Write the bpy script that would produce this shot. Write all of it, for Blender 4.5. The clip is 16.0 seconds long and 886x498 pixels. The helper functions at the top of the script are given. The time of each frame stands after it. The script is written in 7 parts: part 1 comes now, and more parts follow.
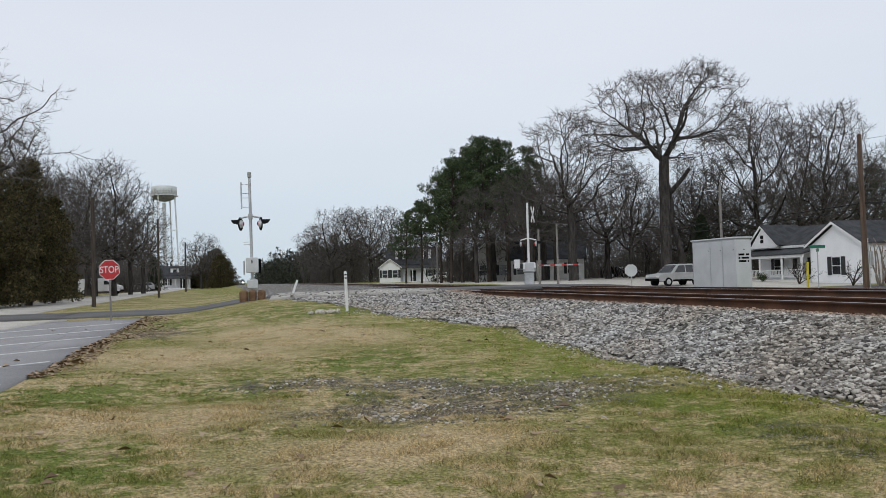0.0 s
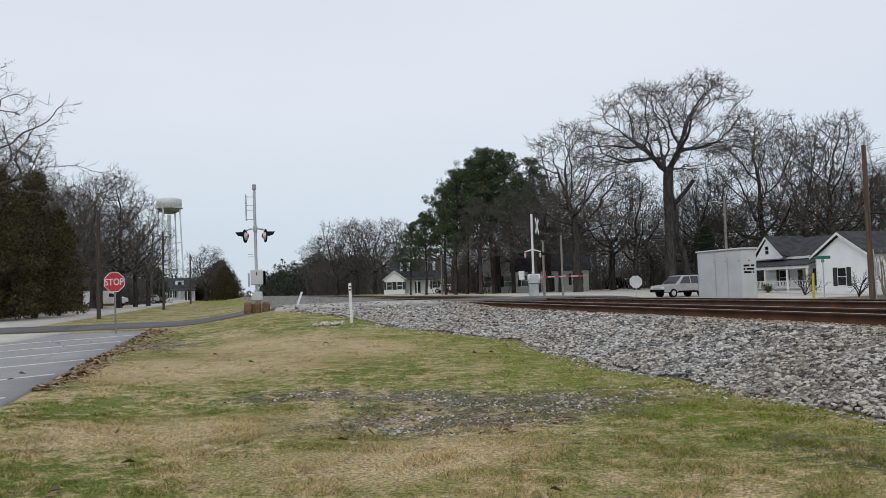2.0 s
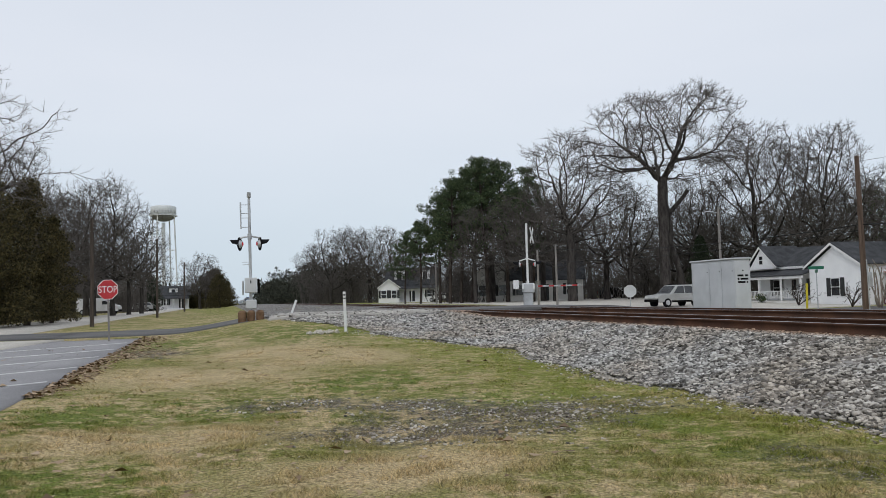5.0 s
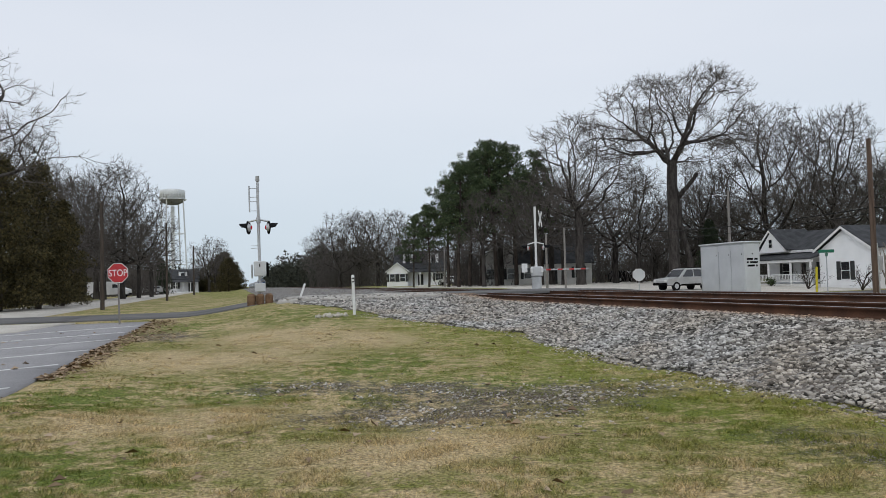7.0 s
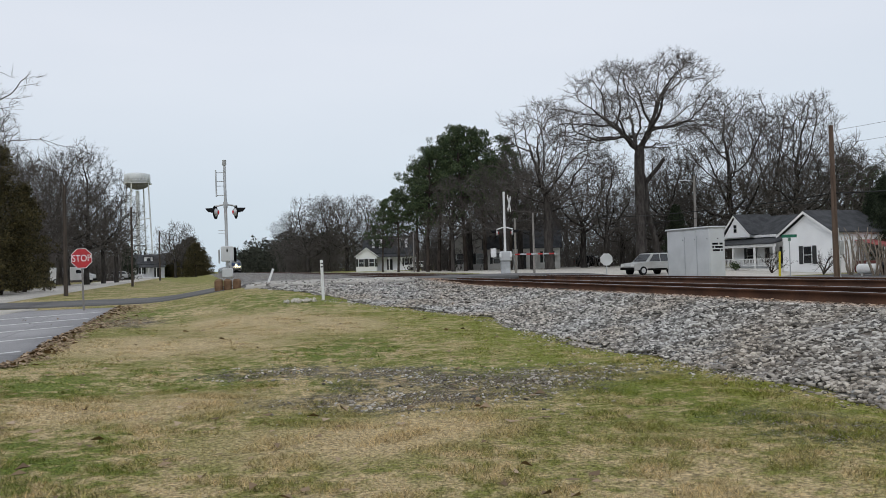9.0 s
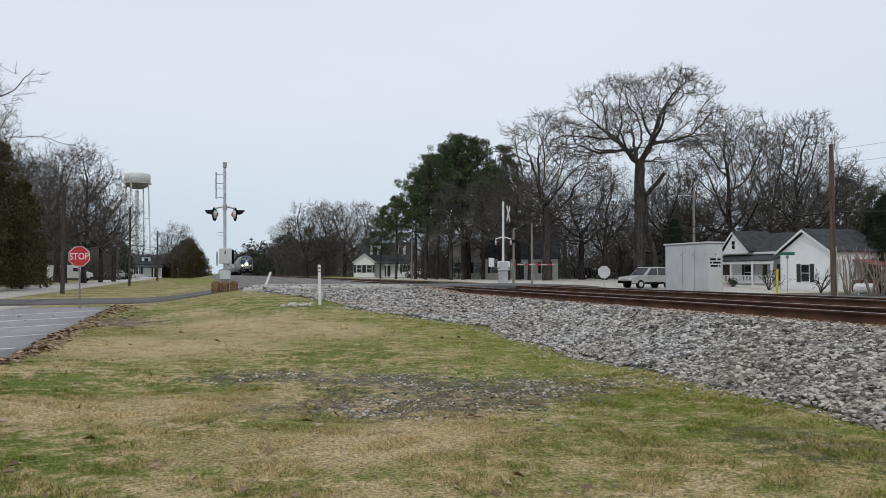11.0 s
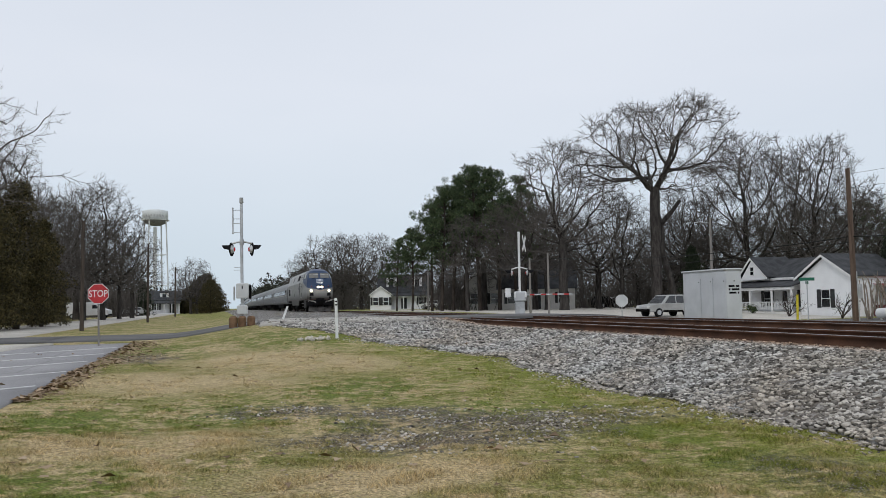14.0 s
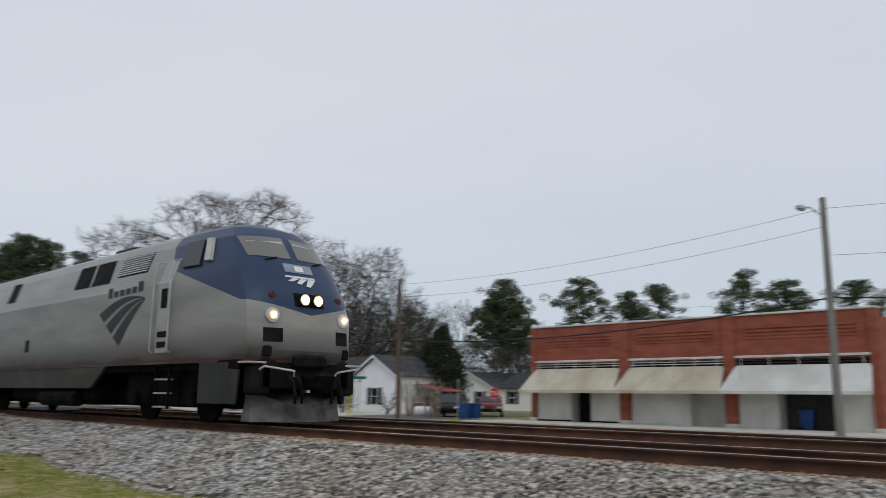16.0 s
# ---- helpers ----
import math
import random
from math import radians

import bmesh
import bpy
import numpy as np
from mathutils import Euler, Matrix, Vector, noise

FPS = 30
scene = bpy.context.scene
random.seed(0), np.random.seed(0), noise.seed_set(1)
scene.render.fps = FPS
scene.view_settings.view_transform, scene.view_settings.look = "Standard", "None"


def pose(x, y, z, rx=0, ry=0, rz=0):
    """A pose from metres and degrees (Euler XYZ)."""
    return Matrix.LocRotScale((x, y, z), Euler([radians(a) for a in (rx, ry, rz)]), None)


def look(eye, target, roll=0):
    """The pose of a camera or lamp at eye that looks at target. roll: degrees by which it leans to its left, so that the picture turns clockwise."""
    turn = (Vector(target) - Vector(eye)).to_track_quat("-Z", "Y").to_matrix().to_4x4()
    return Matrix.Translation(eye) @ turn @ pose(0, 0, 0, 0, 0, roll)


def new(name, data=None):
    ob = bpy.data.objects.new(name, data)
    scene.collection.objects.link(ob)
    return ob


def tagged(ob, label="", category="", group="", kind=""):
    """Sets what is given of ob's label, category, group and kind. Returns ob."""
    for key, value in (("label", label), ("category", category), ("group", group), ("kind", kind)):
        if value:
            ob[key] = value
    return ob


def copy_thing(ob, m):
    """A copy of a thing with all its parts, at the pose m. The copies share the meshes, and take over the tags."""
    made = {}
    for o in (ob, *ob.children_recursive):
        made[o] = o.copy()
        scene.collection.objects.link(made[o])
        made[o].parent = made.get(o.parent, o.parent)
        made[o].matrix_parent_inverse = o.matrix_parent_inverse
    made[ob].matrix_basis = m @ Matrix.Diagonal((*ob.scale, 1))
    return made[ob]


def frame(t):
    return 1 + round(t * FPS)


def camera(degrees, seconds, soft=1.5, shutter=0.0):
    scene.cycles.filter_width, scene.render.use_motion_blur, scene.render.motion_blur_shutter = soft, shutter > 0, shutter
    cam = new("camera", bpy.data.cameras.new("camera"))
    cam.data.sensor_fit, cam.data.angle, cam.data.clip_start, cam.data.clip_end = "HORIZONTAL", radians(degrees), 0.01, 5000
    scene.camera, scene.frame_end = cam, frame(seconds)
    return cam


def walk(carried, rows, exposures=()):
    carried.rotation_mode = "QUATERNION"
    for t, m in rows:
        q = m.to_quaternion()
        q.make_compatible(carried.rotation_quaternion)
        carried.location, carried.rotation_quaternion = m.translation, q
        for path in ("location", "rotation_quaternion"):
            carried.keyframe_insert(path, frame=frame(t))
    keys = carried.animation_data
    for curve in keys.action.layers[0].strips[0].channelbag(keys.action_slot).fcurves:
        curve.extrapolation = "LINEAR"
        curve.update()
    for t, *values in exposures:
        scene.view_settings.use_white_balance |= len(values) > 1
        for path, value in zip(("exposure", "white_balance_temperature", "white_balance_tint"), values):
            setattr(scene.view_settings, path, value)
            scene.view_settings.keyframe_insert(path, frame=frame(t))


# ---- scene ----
cam = camera(57.67, 16.0, soft=0.65, shutter=0.12)
# the camera is held by hand beside the railway line and hardly does more than turn
CAMERA_ROWS = [
    (0.0, pose(0, 0, 1.455, 91.982, 1.532, -15.008)),
    (0.5, pose(0, 0, 1.455, 92.009, 1.642, -14.780)),
    (1.0, pose(0, 0, 1.455, 92.286, 1.740, -14.726)),
    (1.5, pose(0, 0, 1.455, 92.595, 1.700, -14.700)),
    (2.0, pose(0, 0, 1.455, 92.821, 1.646, -14.690)),
    (2.5, pose(0, 0, 1.455, 93.019, 1.874, -14.692)),
    (3.0, pose(0, 0, 1.455, 93.216, 2.103, -14.731)),
    (3.5, pose(0, 0, 1.455, 93.583, 2.004, -14.654)),
    (4.0, pose(0, 0, 1.455, 93.640, 1.754, -14.813)),
    (6.5, pose(0, 0, 1.455, 92.636, 1.095, -15.024)),
    (7.0, pose(0, 0, 1.455, 92.274, 1.421, -14.484)),
    (7.5, pose(0, 0, 1.455, 91.600, 2.433, -14.717)),
    (8.0, pose(0, 0, 1.455, 91.049, 2.926, -16.207)),
    (10.5, pose(0, 0, 1.455, 91.352, -0.104, -16.541)),
    (11.0, pose(0, 0, 1.455, 91.721, -0.073, -16.842)),
    (11.5, pose(0, 0, 1.455, 92.231, 0.196, -16.044)),
    (12.0, pose(0, 0, 1.455, 92.406, 0.413, -15.084)),
    (12.5, pose(0, 0, 1.455, 92.042, 1.458, -15.319)),
    (13.0, pose(0, 0, 1.455, 91.965, 1.494, -16.062)),
    (13.5, pose(0, 0, 1.455, 92.719, 1.010, -15.929)),
    (14.0, pose(0, 0, 1.455, 93.960, 0.851, -15.662)),
    (14.5, pose(0, 0, 1.455, 95.079, 0.547, -16.643)),
    (15.0, pose(0, 0, 1.455, 95.958, 0.051, -18.832)),
    (15.5, pose(0, 0, 1.478, 97.577, -0.309, -24.717)),
    (15.6, pose(0, 0, 1.482, 98.081, -0.469, -27.285)),
    (15.7, pose(0, 0, 1.486, 98.653, -0.451, -30.475)),
    (15.8, pose(0, 0, 1.491, 99.398, -0.666, -36.270)),
    (15.9, pose(0, 0, 1.496, 99.827, -0.812, -39.720)),
    (16.0, pose(0, 0, 1.500, 100.421, -0.701, -45.864)),
]
walk(cam, CAMERA_ROWS, [(0.0, 0.0), (14.0, 0.0), (15.0, -0.03), (15.5, -0.12), (16.0, -0.19)])

# ---- light: an even overcast sky ----
scene.view_settings.exposure = 0.0
world = bpy.data.worlds.new("sky")
scene.world = world
world.use_nodes = True
wn, wl = world.node_tree.nodes, world.node_tree.links
wn.clear()
w_out = wn.new("ShaderNodeOutputWorld")
w_bg = wn.new("ShaderNodeBackground")
w_sky = wn.new("ShaderNodeTexSky")
w_sky.sky_type = "NISHITA"
w_sky.sun_disc = False
w_sky.sun_elevation, w_sky.sun_rotation = radians(38), radians(200)
w_coord = wn.new("ShaderNodeTexCoord")
w_map = wn.new("ShaderNodeMapping")
w_map.inputs["Scale"].default_value = (1.0, 1.0, 3.0)
w_noise = wn.new("ShaderNodeTexNoise")
w_noise.inputs["Scale"].default_value, w_noise.inputs["Detail"].default_value = 1.3, 4
w_ramp = wn.new("ShaderNodeValToRGB")
w_ramp.color_ramp.elements[0].position, w_ramp.color_ramp.elements[0].color = 0.3, (7.2, 7.72, 8.6, 1)
w_ramp.color_ramp.elements[1].position, w_ramp.color_ramp.elements[1].color = 0.75, (8.05, 8.45, 9.2, 1)
w_mix = wn.new("ShaderNodeMix")
w_mix.data_type = "RGBA"
w_mix.inputs["Factor"].default_value = 0.93
wl.new(w_coord.outputs["Generated"], w_map.inputs["Vector"])
wl.new(w_map.outputs["Vector"], w_noise.inputs["Vector"])
wl.new(w_noise.outputs["Fac"], w_ramp.inputs["Fac"])
wl.new(w_sky.outputs["Color"], w_mix.inputs["A"])
wl.new(w_ramp.outputs["Color"], w_mix.inputs["B"])
# a slightly deeper, cooler band of cloud low down
w_sep = wn.new("ShaderNodeSeparateXYZ")
wl.new(w_coord.outputs["Generated"], w_sep.inputs[0])
w_low = wn.new("ShaderNodeValToRGB")
w_low.color_ramp.elements[0].position, w_low.color_ramp.elements[0].color = 0.0, (0.78, 0.86, 0.885, 1)
w_low.color_ramp.elements[1].position, w_low.color_ramp.elements[1].color = 0.26, (1, 1, 1, 1)
w_mul = wn.new("ShaderNodeMix")
w_mul.data_type, w_mul.blend_type = "RGBA", "MULTIPLY"
w_mul.inputs["Factor"].default_value = 1.0
wl.new(w_sep.outputs["Z"], w_low.inputs["Fac"])
wl.new(w_mix.outputs["Result"], w_mul.inputs["A"])
wl.new(w_low.outputs["Color"], w_mul.inputs["B"])
wl.new(w_mul.outputs["Result"], w_bg.inputs["Color"])
w_bg.inputs["Strength"].default_value = 0.1
wl.new(w_bg.outputs["Background"], w_out.inputs["Surface"])
sun = new("sun", bpy.data.lights.new("sun", "SUN"))
sun.data.energy, sun.data.angle, sun.data.color = 0.55, radians(25), (1.0, 0.97, 0.92)
sun.matrix_world = look((0, 0, 50), (0.42, 0.62, 49.34))

# ---- materials ----


def shader(name, rough=0.7, metal=0.0, spec=0.4):
    m = bpy.data.materials.new(name)
    m.use_nodes = True
    b = m.node_tree.nodes["Principled BSDF"]
    b.inputs["Roughness"].default_value, b.inputs["Metallic"].default_value = rough, metal
    b.inputs["Specular IOR Level"].default_value = spec
    return m, m.node_tree.nodes, m.node_tree.links, b


def noise_node(n, l, coord, scale, detail=4.0, stretch=None):
    t = n.new("ShaderNodeTexNoise")
    t.inputs["Scale"].default_value, t.inputs["Detail"].default_value = scale, detail
    if stretch:
        mp = n.new("ShaderNodeMapping")
        mp.inputs["Scale"].default_value = stretch
        l.new(coord, mp.inputs["Vector"])
        coord = mp.outputs["Vector"]
    l.new(coord, t.inputs["Vector"])
    return t.outputs["Fac"]


def ramp(n, l, fac, stops):
    r = n.new("ShaderNodeValToRGB")
    e = r.color_ramp.elements
    while len(e) < len(stops):
        e.new(0.5)
    for k, (p, c) in zip(e, stops):
        k.position, k.color = p, (*c, 1)
    l.new(fac, r.inputs["Fac"])
    return r.outputs["Color"]


def mix(n, l, fac, a, b, mode="MIX"):
    m = n.new("ShaderNodeMix")
    m.data_type, m.blend_type = "RGBA", mode
    for s, v in ((m.inputs["Factor"], fac), (m.inputs["A"], a), (m.inputs["B"], b)):
        if isinstance(v, bpy.types.NodeSocket):
            l.new(v, s)
        elif isinstance(v, tuple):
            s.default_value = (*v, 1)
        else:
            s.default_value = v
    return m.outputs["Result"]


def calc(n, l, op, a, b=0.0, clamp=False):
    m = n.new("ShaderNodeMath")
    m.operation, m.use_clamp = op, clamp
    for s, v in ((m.inputs[0], a), (m.inputs[1], b)):
        if isinstance(v, bpy.types.NodeSocket):
            l.new(v, s)
        else:
            s.default_value = v
    return m.outputs[0]


def bump(n, l, b, height, strength=0.4, distance=0.02):
    k = n.new("ShaderNodeBump")
    k.inputs["Strength"].default_value, k.inputs["Distance"].default_value = strength, distance
    l.new(height, k.inputs["Height"])
    l.new(k.outputs["Normal"], b.inputs["Normal"])


def worn(name, c1, c2, scale=3.0, rough=0.7, metal=0.0, grain=60.0, relief=0.15, spec=0.4, vary=0.0, stretch=None, space="Object", speck=0.35):
    """Two tones at a large scale, a fine grain over them, a fine relief, and a shade of its own for each piece."""
    m, n, l, b = shader(name, rough, metal, spec)
    co = n.new("ShaderNodeTexCoord").outputs["Object"] if space == "Object" else n.new("ShaderNodeNewGeometry").outputs["Position"]
    big = noise_node(n, l, co, scale, 5, stretch)
    fine = noise_node(n, l, co, grain, 3, stretch)
    col = ramp(n, l, big, [(0.35, c1), (0.65, c2)])
    col = mix(n, l, speck, col, ramp(n, l, fine, [(0.3, (0.3, 0.3, 0.3)), (0.7, (0.75, 0.75, 0.75))]), "OVERLAY")
    if vary:
        info = n.new("ShaderNodeObjectInfo").outputs["Random"]
        v = calc(n, l, "MULTIPLY_ADD", info, 2 * vary)
        v.node.inputs[2].default_value = 1 - vary
        hsv = n.new("ShaderNodeHueSaturation")
        l.new(v, hsv.inputs["Value"])
        l.new(col, hsv.inputs["Color"])
        col = hsv.outputs["Color"]
    l.new(col, b.inputs["Base Color"])
    if relief:
        bump(n, l, b, fine, relief, 0.01)
    return m


def glow(name, color, strength):
    m, n, l, b = shader(name, 0.2)
    b.inputs["Base Color"].default_value = (*color, 1)
    b.inputs["Emission Color"].default_value = (*color, 1)
    b.inputs["Emission Strength"].default_value = strength
    return m


def islands(name, stops, rough=0.8, spec=0.2, patch=None, soiled=False):
    """For joined small pieces: each island has its own tone."""
    m, n, l, b = shader(name, rough, 0, spec)
    g = n.new("ShaderNodeNewGeometry")
    col = ramp(n, l, g.outputs["Random Per Island"], stops)
    if patch:
        f = noise_node(n, l, g.outputs["Position"], patch[0], 4)
        col = mix(n, l, ramp(n, l, f, [(0.35, (0, 0, 0)), (0.65, (1, 1, 1))]), col, mix(n, l, 1.0, col, patch[1], "MULTIPLY"))
    if soiled:
        # rust and brake dust beside the rails, and stone tinted browner and darker towards the near end
        sep = n.new("ShaderNodeSeparateXYZ")
        l.new(g.outputs["Position"], sep.inputs[0])
        wob = calc(n, l, "MULTIPLY", noise_node(n, l, g.outputs["Position"], 0.9, 4), 3.0)
        old = calc(n, l, "MULTIPLY", calc(n, l, "SUBTRACT", 13.0, calc(n, l, "ADD", sep.outputs["Y"], wob)), 0.16, True)
        col = mix(n, l, calc(n, l, "MULTIPLY", old, 0.35), col, mix(n, l, 1.0, col, (0.74, 0.655, 0.55), "MULTIPLY"))
        rail = calc(n, l, "MULTIPLY", calc(n, l, "SUBTRACT", sep.outputs["X"], 8.5), 1.3, True)
        col = mix(n, l, rail, col, mix(n, l, 1.0, col, (0.80, 0.54, 0.38), "MULTIPLY"))
    l.new(col, b.inputs["Base Color"])
    return m


def lawn(name, blades=False):
    """Winter grass: tan and green patches, bare dark soil with grit, moss towards the stone."""
    m, n, l, b = shader(name, 0.9, 0, 0.1)
    g = n.new("ShaderNodeNewGeometry")
    pos = g.outputs["Position"]
    sep = n.new("ShaderNodeSeparateXYZ")
    l.new(pos, sep.inputs[0])
    X, Y = sep.outputs["X"], sep.outputs["Y"]
    big = noise_node(n, l, pos, 0.36, 6)
    mid = noise_node(n, l, pos, 1.5, 9)
    mid.node.inputs["Roughness"].default_value = 0.68
    fine = noise_node(n, l, pos, 30, 5)
    grit = noise_node(n, l, pos, 42, 2)
    straw, green = (0.475, 0.375, 0.215), (0.195, 0.20, 0.056)
    moss = (0.180, 0.205, 0.036)
    tuft = noise_node(n, l, pos, 5.5, 8)
    tuft.node.inputs["Roughness"].default_value = 0.72
    both = calc(n, l, "ADD", calc(n, l, "MULTIPLY", calc(n, l, "SUBTRACT", mid, 0.5), 3.4), calc(n, l, "MULTIPLY", calc(n, l, "SUBTRACT", tuft, 0.5), 5.0))
    wobble = both

    def patch(spots):
        """Ragged ovals (x, y, half widths along x and y), the strongest counts."""
        out = None
        for cx, cy, rx, ry in spots:
            ex, ey = calc(n, l, "MULTIPLY", calc(n, l, "ADD", X, -cx), 1 / rx), calc(n, l, "MULTIPLY", calc(n, l, "ADD", Y, -cy), 1 / ry)
            r2 = calc(n, l, "ADD", calc(n, l, "MULTIPLY", ex, ex), calc(n, l, "MULTIPLY", ey, ey))
            v = calc(n, l, "SUBTRACT", calc(n, l, "ADD", wobble, 1.0), r2)
            out = v if out is None else calc(n, l, "MAXIMUM", out, v)
        return calc(n, l, "MULTIPLY", out, 0.85, True)

    tan = patch([(-1.2, 16.2, 2.2, 2.6), (1.2, 19.0, 2.6, 5.0), (2.6, 17.8, 1.7, 2.6), (-0.6, 9.2, 1.6, 1.1), (1.4, 6.9, 1.6, 0.9)])
    lush = patch([(-2.1, 10.9, 1.1, 1.5), (0.3, 11.6, 1.5, 1.2), (-1.6, 6.6, 1.1, 1.5), (2.4, 13.6, 1.5, 1.5), (3.0, 10.4, 2.2, 1.5), (4.7, 7.2, 0.55, 2.2), (-1.5, 24.0, 1.4, 3.5), (2.6, 24.5, 2.2, 4.0)])
    k = calc(n, l, "ADD", calc(n, l, "MULTIPLY", calc(n, l, "SUBTRACT", big, 0.49), 2.4), calc(n, l, "MULTIPLY", both, 0.9))
    k = calc(n, l, "ADD", k, 0.56)
    k = calc(n, l, "SUBTRACT", calc(n, l, "ADD", k, calc(n, l, "MULTIPLY", lush, 0.42)), calc(n, l, "MULTIPLY", tan, 0.7), True)
    col = mix(n, l, k, straw, green)
    col = mix(n, l, calc(n, l, "MULTIPLY", lush, calc(n, l, "MULTIPLY", k, 0.6)), col, (0.110, 0.165, 0.030))
    # moss near the ballast
    near = calc(n, l, "MULTIPLY", calc(n, l, "SUBTRACT", X, calc(n, l, "SUBTRACT", 3.3, calc(n, l, "MULTIPLY", calc(n, l, "SUBTRACT", Y, 12.0), 0.08))), 0.6, True)
    near = calc(n, l, "MULTIPLY", near, ramp(n, l, calc(n, l, "ADD", calc(n, l, "MULTIPLY", both, 0.2), 0.5), [(0.28, (0, 0, 0)), (0.62, (0.9, 0.9, 0.9))]))
    col = mix(n, l, near, col, moss)
    if blades:
        tone = ramp(n, l, g.outputs["Random Per Island"], [(0.0, (0.42, 0.41, 0.38)), (0.5, (1.05, 1.03, 0.97)), (1.0, (1.75, 1.65, 1.45))])
        col = mix(n, l, 1.0, col, tone, "MULTIPLY")
        b.inputs["Subsurface Weight"].default_value = 0.0
    else:
        # bare dark soil with grit, in ragged patches
        soil = patch([(1.0, 11.4, 1.2, 0.8), (2.3, 10.9, 1.1, 0.7), (2.4, 8.6, 1.6, 1.0), (4.6, 9.6, 1.4, 1.0), (3.6, 9.2, 1.3, 1.1), (1.3, 8.9, 0.9, 0.7), (2.8, 9.8, 1.4, 1.0), (-1.7, 22.0, 0.9, 1.8), (5.0, 5.6, 0.7, 1.1)])
        soil = calc(n, l, "MULTIPLY", soil, 1.15, True)
        bare = ramp(n, l, fine, [(0.3, (0.034, 0.026, 0.018)), (0.65, (0.150, 0.118, 0.082))])
        bare = mix(n, l, ramp(n, l, grit, [(0.58, (0, 0, 0)), (0.64, (1, 1, 1))]), bare, (0.42, 0.40, 0.37))
        col = mix(n, l, 0.8, col, ramp(n, l, fine, [(0.32, (0.12, 0.12, 0.12)), (0.68, (0.82, 0.82, 0.82))]), "OVERLAY")
        col = mix(n, l, soil, col, bare)
        bump(n, l, b, fine, 0.7, 0.04)
    l.new(col, b.inputs["Base Color"])
    return m


def stone_bed(name):
    m, n, l, b = shader(name, 0.9, 0, 0.2)
    g = n.new("ShaderNodeNewGeometry").outputs["Position"]
    v = n.new("ShaderNodeTexVoronoi")
    v.inputs["Scale"].default_value = 16
    l.new(g, v.inputs["Vector"])
    sep = n.new("ShaderNodeSeparateColor")
    l.new(v.outputs["Color"], sep.inputs[0])
    col = ramp(n, l, sep.outputs[0], [(0.0, (0.05, 0.048, 0.045)), (0.5, (0.17, 0.165, 0.155)), (1.0, (0.46, 0.45, 0.43))])
    p = noise_node(n, l, g, 0.7, 4)
    col = mix(n, l, ramp(n, l, p, [(0.4, (0, 0, 0)), (0.7, (0.5, 0.5, 0.5))]), col, (0.22, 0.17, 0.13))
    l.new(col, b.inputs["Base Color"])
    bump(n, l, b, v.outputs["Distance"], 0.9, 0.05)
    return m


def paving(name, c1, c2, crack=(0.03, 0.03, 0.03), scale=0.5):
    m, n, l, b = shader(name, 0.85, 0, 0.3)
    g = n.new("ShaderNodeNewGeometry").outputs["Position"]
    col = ramp(n, l, noise_node(n, l, g, scale, 6), [(0.3, c1), (0.7, c2)])
    fine = noise_node(n, l, g, 90, 2)
    col = mix(n, l, 0.5, col, ramp(n, l, fine, [(0.3, (0.3, 0.3, 0.3)), (0.7, (0.72, 0.72, 0.72))]), "OVERLAY")
    v = n.new("ShaderNodeTexVoronoi")
    v.feature = "DISTANCE_TO_EDGE"
    v.inputs["Scale"].default_value = 0.25
    l.new(g, v.inputs["Vector"])
    col = mix(n, l, ramp(n, l, v.outputs["Distance"], [(0.0, (0.5, 0.5, 0.5)), (0.005, (0, 0, 0))]), col, crack)
    l.new(col, b.inputs["Base Color"])
    bump(n, l, b, fine, 0.3, 0.01)
    return m


def glass_dark(name, color=(0.015, 0.018, 0.022), rough=0.06):
    m, n, l, b = shader(name, rough, 0, 0.8)
    b.inputs["Base Color"].default_value = (*color, 1)
    return m


GRASS = lawn("winter_grass")
BLADES = lawn("grass_blades", True)
BALLAST = stone_bed("ballast_stone")
ROCK = islands("ballast_pieces", [(0.0, (0.06, 0.057, 0.053)), (0.3, (0.252, 0.243, 0.228)), (0.7, (0.515, 0.50, 0.472)), (1.0, (0.77, 0.755, 0.725))],
               patch=(0.6, (0.90, 0.83, 0.75)), soiled=True)
ASPHALT = paving("asphalt_old", (0.085, 0.083, 0.082), (0.15, 0.145, 0.14))
LOT = paving("asphalt_lot", (0.255, 0.248, 0.25), (0.335, 0.325, 0.325), (0.12, 0.115, 0.11))
CONCRETE = paving("concrete_pale", (0.46, 0.43, 0.38), (0.58, 0.545, 0.485), (0.15, 0.14, 0.12))
DIRT = paving("gravel_dirt", (0.34, 0.32, 0.285), (0.50, 0.475, 0.43), (0.2, 0.18, 0.15), 1.2)
LINE = worn("road_paint", (0.55, 0.55, 0.53), (0.75, 0.75, 0.74), 4, 0.8, space="World")
RUST = worn("rail_rust", (0.052, 0.027, 0.017), (0.098, 0.046, 0.026), 1.5, 0.85, 0, 40, 0.3, 0.2, space="World")
STEEL = worn("rail_head", (0.30, 0.29, 0.29), (0.44, 0.43, 0.42), 2, 0.42, 1.0, 80, 0.05, space="World")
TIE = worn("tie_wood", (0.05, 0.042, 0.036), (0.11, 0.09, 0.075), 3, 0.9, 0, 30, 0.4, vary=0.25)
GALV = worn("galvanised", (0.40, 0.41, 0.42), (0.56, 0.57, 0.58), 2, 0.45, 0.5, 40, 0.05)
ALU = worn("aluminium_paint", (0.54, 0.55, 0.56), (0.62, 0.63, 0.64), 1.2, 0.5, 0.15, 12, 0.01, speck=0.05)
BLACK = worn("black_paint", (0.005, 0.005, 0.006), (0.013, 0.013, 0.014), 3, 0.8, spec=0.1)
